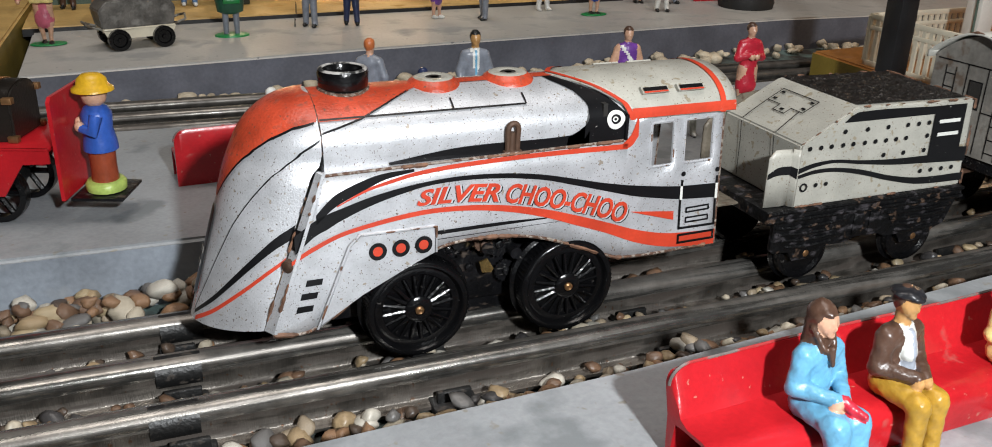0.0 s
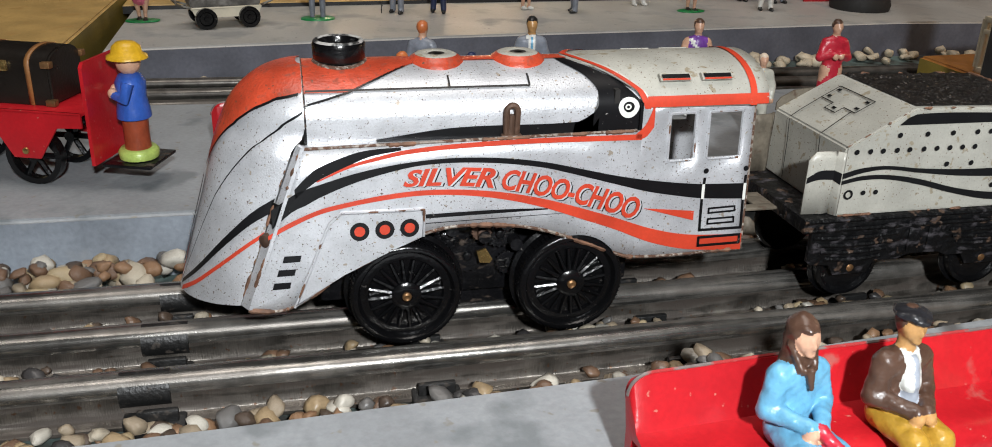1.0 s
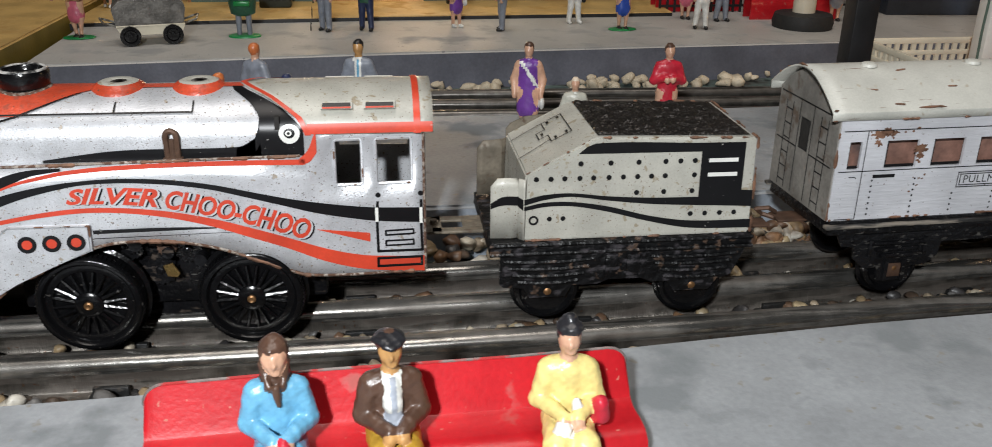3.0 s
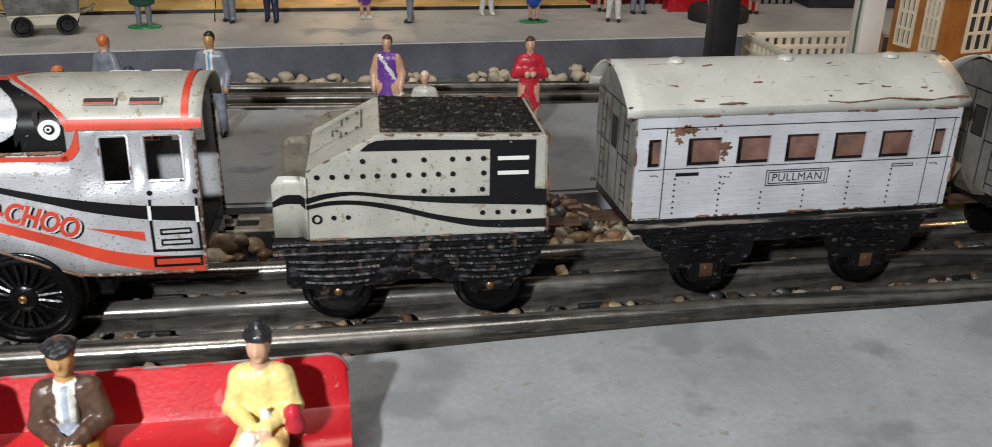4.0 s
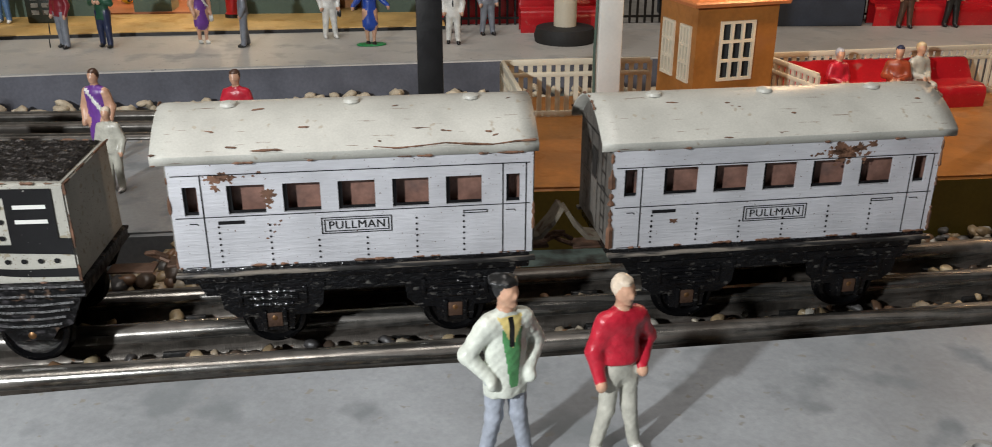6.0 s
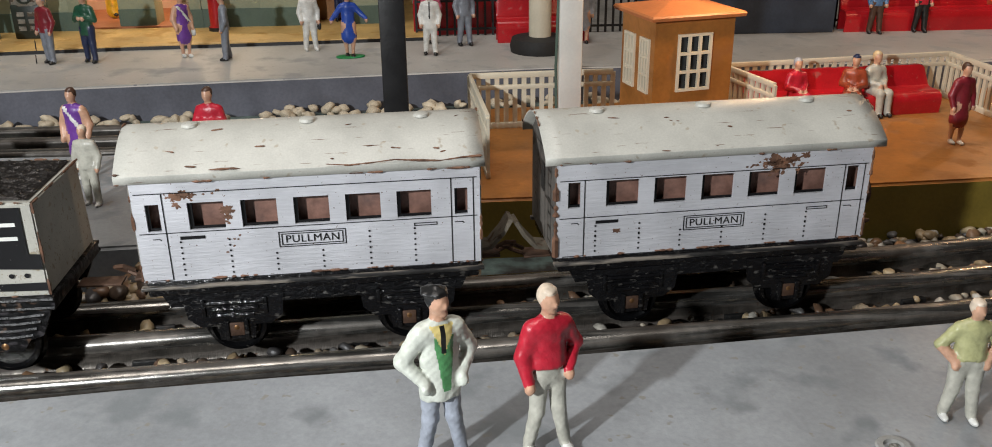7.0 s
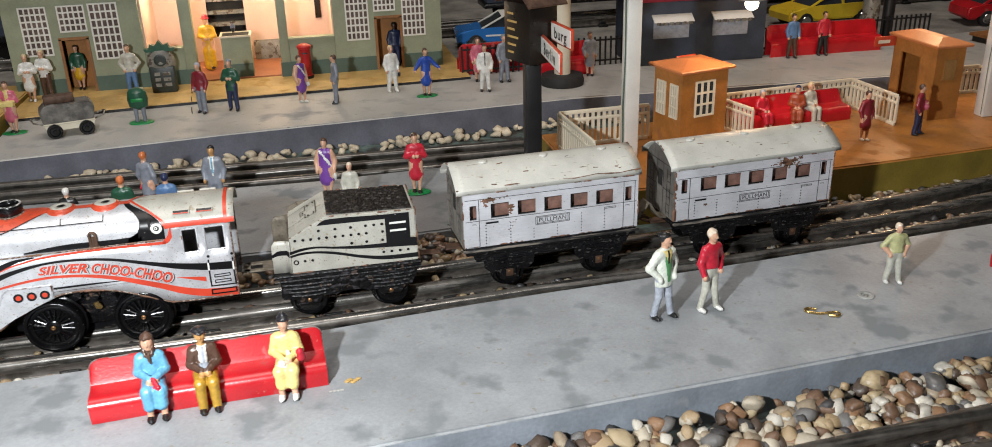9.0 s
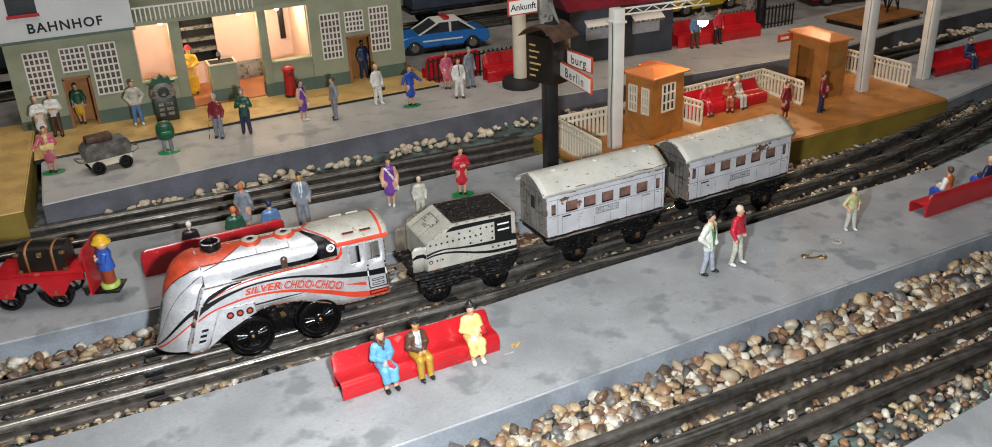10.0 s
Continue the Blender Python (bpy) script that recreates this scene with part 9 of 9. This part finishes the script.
def make_wagon(x0, x1, y, z, mat, label):
    root = thing("goods_wagon", label, "toy wagon", pose(x0, y, z), "toy wagons behind the station")
    L = x1 - x0
    bm = bmesh.new()
    box(bm, 0, -0.022, 0.020, L, 0.022, 0.026, 0.0008)
    part("chassis", bm, BLACK_TIN, root)
    bm = bmesh.new()
    box(bm, 0.003, -0.021, 0.026, L - 0.003, 0.021, 0.062, 0.0015)
    part("body", bm, mat, root)
    for x in (0.03, L - 0.03):
        for sg in (-1, 1):
            bm = bmesh.new()
            turned(bm, (x, sg * 0.014, 0.0125), (0, sg, 0), [(0, 0.0125), (0.004, 0.0120), (0.005, 0.004)], 20)
            part("wheel", bm, BLACK_WHEEL, root)
    return root


def make_ramp(m):
    root = thing("wooden_ramp", "low brown wooden ramp on the far platform", "ramp", m)
    for k in range(7):
        bm = bmesh.new()
        box(bm, 0.0, 0.0095 * k, 0.006, 0.110, 0.0095 * k + 0.0092, 0.009, 0.0003)
        part("plank", bm, LEATHER, root, smooth=False)
    for x in (0.004, 0.052, 0.100):
        bm = bmesh.new()
        box(bm, x, 0.001, 0.0, x + 0.005, 0.065, 0.006)
        part("bearer", bm, TRUNKWOOD, root, smooth=False)
    return root


make_ramp(pose(0.8250, 0.3460, Z_FAR, 0, 0, 8))


def make_trestle(m):
    root = thing("black_trestle", "black lattice trestle standing on the wooden ramp", "trestle", m)
    for y in (0.0, 0.018):
        for a, b in (((-0.012, 0), (-0.006, 0.05)), ((0.012, 0), (0.006, 0.05)), ((-0.012, 0.002), (0.008, 0.034)), ((0.012, 0.002), (-0.008, 0.034)), ((-0.008, 0.034), (0.008, 0.034))):
            bm = bmesh.new()
            tube(bm, [(a[0], y, a[1]), (b[0], y, b[1])], 0.0011, 6)
            part("strut", bm, BLACK, root)
    return root


make_trestle(pose(0.9050, 0.3850, Z_FAR + 0.009, 0, 0, 10))

yard_mid = lambda x: 0.7200 + 0.02 * x
track("dark three-rail track in the yard behind the station", yard_mid, 0.0200, -0.4, 1.6, 0.004)
make_wagon(-0.22, -0.02, 0.718, 0.0150, DARKBLUE, "dark blue goods wagon behind the station")
make_wagon(0.10, 0.30, 0.724, 0.0150, WEATHERED, "weathered grey goods wagon behind the station")
make_wagon(0.36, 0.62, 0.730, 0.0150, DARKBLUE, "dark blue goods wagon beyond the cars")
make_wagon(0.68, 0.98, 0.736, 0.0150, RED, "red goods wagon beyond the cars")
make_wagon(1.05, 1.35, 0.742, 0.0150, F["maroon"], "dark red goods wagon beyond the cars")

# ---- ballast ----
rng = random.Random(7)
SHAPES = []
for i in range(12):
    bm = bmesh.new()
    bmesh.ops.create_icosphere(bm, subdivisions=2, radius=1.0)
    sx, sy, sz = rng.uniform(0.85, 1.25), rng.uniform(0.7, 1.0), rng.uniform(0.5, 0.8)
    cuts = [(Vector([rng.uniform(-1, 1) for c in range(3)]).normalized(), rng.uniform(0.56, 0.82)) for q in range(10)]
    for v in bm.verts:
        for d, lim in cuts:
            over = v.co.dot(d) - lim
            if over > 0:
                v.co -= d * over * 0.93
        n = 1 + 0.22 * noise.noise(v.co * 1.1 + Vector((i * 3.7, 0, 0))) + 0.10 * noise.noise(v.co * 2.6 + Vector((0, i * 5.1, 0)))
        v.co = Vector((v.co.x * sx * n, v.co.y * sy * n, v.co.z * sz * n))
    SHAPES.append(bm)


def shape_mesh(i, mat):
    me = bpy.data.meshes.new("pebble")
    SHAPES[i].to_mesh(me)
    me.materials.append(mat)
    me.shade_smooth()
    return me


def make_ballast(label, spots, mat, heap_mat, keep=300):
    """spots: (x, y, z, r); the first ones become single pebbles, the rest one joined heap."""
    root = thing("ballast", label, "ballast", pose(0, 0, 0), "ballast beds")
    meshes = [shape_mesh(i, mat) for i in range(12)]
    vv, ff = [], []
    for k, (x, y, z, r) in enumerate(spots):
        m = Matrix.LocRotScale((x, y, z), Euler((rng.uniform(-0.5, 0.5), rng.uniform(-0.5, 0.5), rng.uniform(0, 6.28))), (r, r, r))
        i = rng.randrange(12)
        if k < keep:
            ob = new("pebble", meshes[i])
            ob.parent, ob.matrix_basis = root, m
        else:
            o = len(vv)
            b = SHAPES[i]
            b.verts.index_update()
            vv += [tuple(m @ v.co) for v in b.verts]
            ff += [[v.index + o for v in f.verts] for f in b.faces]
    if ff:
        me = bpy.data.meshes.new("pebble_heap")
        me.from_pydata(vv, [], ff)
        me.materials.append(heap_mat)
        me.shade_smooth()
        ob = new("ballast_bed", me)
        ob.parent = root
        tagged(ob, "heap of mixed pebbles", kind="stuff")
    return root


def edge_y(table, x):
    return lerp_table(sorted(table), x)


spots = []
for k in range(900):        # before the near rail
    x = rng.uniform(-0.22, 0.24)
    y0, y1 = edge_y(back, x) + 0.001, main_mid(x) - G - 0.0075
    if y1 > y0 + 0.002:
        r = rng.choice((0.7, 1, 1, 1.3)) * rng.uniform(0.0020, 0.0040)
        spots.append((x, rng.uniform(y0, y1), rng.uniform(0.001, 0.0058), r))
for k in range(700):        # banked up between the rail and the platform further on
    x = rng.uniform(0.06, 0.58)
    y0, y1 = edge_y(back, x) + 0.004, main_mid(x) - G - 0.0072
    u = rng.random()
    spots.append((x, y0 + (y1 - y0) * u, 0.0035 + 0.0045 * rng.random(), rng.uniform(0.0016, 0.0032)))
for k in range(760):       # behind the far rail
    x = rng.uniform(-0.30, 0.30)
    r = rng.choice((0.8, 1, 1, 1.35)) * rng.uniform(0.0028, 0.0048)
    u = rng.random()
    y0, y1 = main_mid(x) + G + 0.010, (0.069 if x < 0.2 else 0.069 + 0.12 * (x - 0.2))
    spots.append((x, y0 + (y1 - y0) * u, 0.002 + 0.009 * math.sin(2.6 * u) * rng.random() ** 0.6, r))
spots.sort(key=lambda p: abs(p[0] + 0.07))
for k in range(260):        # heap at the foot of the middle platform
    x = rng.gauss(0.194, 0.016)
    u = rng.random()
    spots.append((x, 0.0530 + 0.0170 * u, 0.003 + 0.0185 * u * math.exp(-((x - 0.194) / 0.020) ** 2) * rng.uniform(0.6, 1.0), rng.uniform(0.0026, 0.0050)))
for k in range(1100):        # between the rails
    x = rng.uniform(-0.30, 0.55)
    off = rng.choice((-0.5, 0.5)) * G + rng.uniform(-0.004, 0.004)
    spots.append((x, main_mid(x) + off, rng.uniform(0.0020, 0.0070), rng.uniform(0.0016, 0.0034)))
for k in range(620):        # along the orange platform
    x = rng.uniform(0.36, 0.85)
    y0 = main_mid(x) + G + 0.010
    y1 = lerp_table([(0.30, 0.090), (0.42, 0.089), (0.50, 0.091), (0.56, 0.0945), (0.69, 0.104), (0.85, 0.150)], x)
    spots.append((x, y1 - rng.random() ** 1.6 * max(0.004, y1 - y0), rng.uniform(0.001, 0.004), rng.uniform(0.0018, 0.0036)))
make_ballast("mixed tan, grey and brown pebbles along the main track", spots, PEBBLE, PEBBLE_HEAP)
spots = []
for k in range(1500):        # heap against the platform's front side
    x = rng.uniform(0.02, 0.62)
    y1, y0 = edge_y(front, x) - 0.002, front_mid(x) + 0.0195 + 0.008
    u = rng.random()
    r = rng.choice((0.7, 1, 1, 1.35)) * rng.uniform(0.0032, 0.0052)
    y1 -= 0.003
    spots.append((x, y0 + (y1 - y0) * u, 0.0012 + (0.0015 + 0.0095 * u) * rng.uniform(0.4, 1.0), r))
spots.sort(key=lambda p: abs(p[0] - 0.27))
for k in range(1400):
    x = rng.uniform(0.05, 0.60)
    off = rng.choice((-0.5, 0.5)) * 0.0195 + rng.uniform(-0.005, 0.005)
    spots.append((x, front_mid(x) + off, rng.uniform(0.0012, 0.0050), rng.uniform(0.0016, 0.0034)))
for k in range(800):
    x = rng.uniform(0.10, 0.60)
    y = front_mid(x) - 0.0195 - 0.008 - rng.uniform(0, 0.030)
    spots.append((x, y, rng.uniform(0.0008, 0.004), rng.uniform(0.0020, 0.0040)))
make_ballast("heaped tan, grey and brown pebbles along the front track", spots, PEBBLE, PEBBLE_HEAP)
spots = []
for k in range(430):        # pale stones against the far platform
    x = rng.uniform(-0.35, 1.05)
    yb = lerp_table([(-0.4, 0.285), (-0.113, 0.285), (0.06, 0.303), (0.36, 0.322), (0.65, 0.307), (0.72, 0.304), (0.80, 0.316), (0.86, 0.334), (1.05, 0.356)], x)
    u = rng.random()
    spots.append((x, yb - 0.003 - 0.014 * u, 0.0022 + 0.004 * (1 - u) * rng.random(), rng.uniform(0.0030, 0.0058)))
make_ballast("pale cream stones along the rear track", spots, PALE_PEBBLE, PALE_PEBBLE)
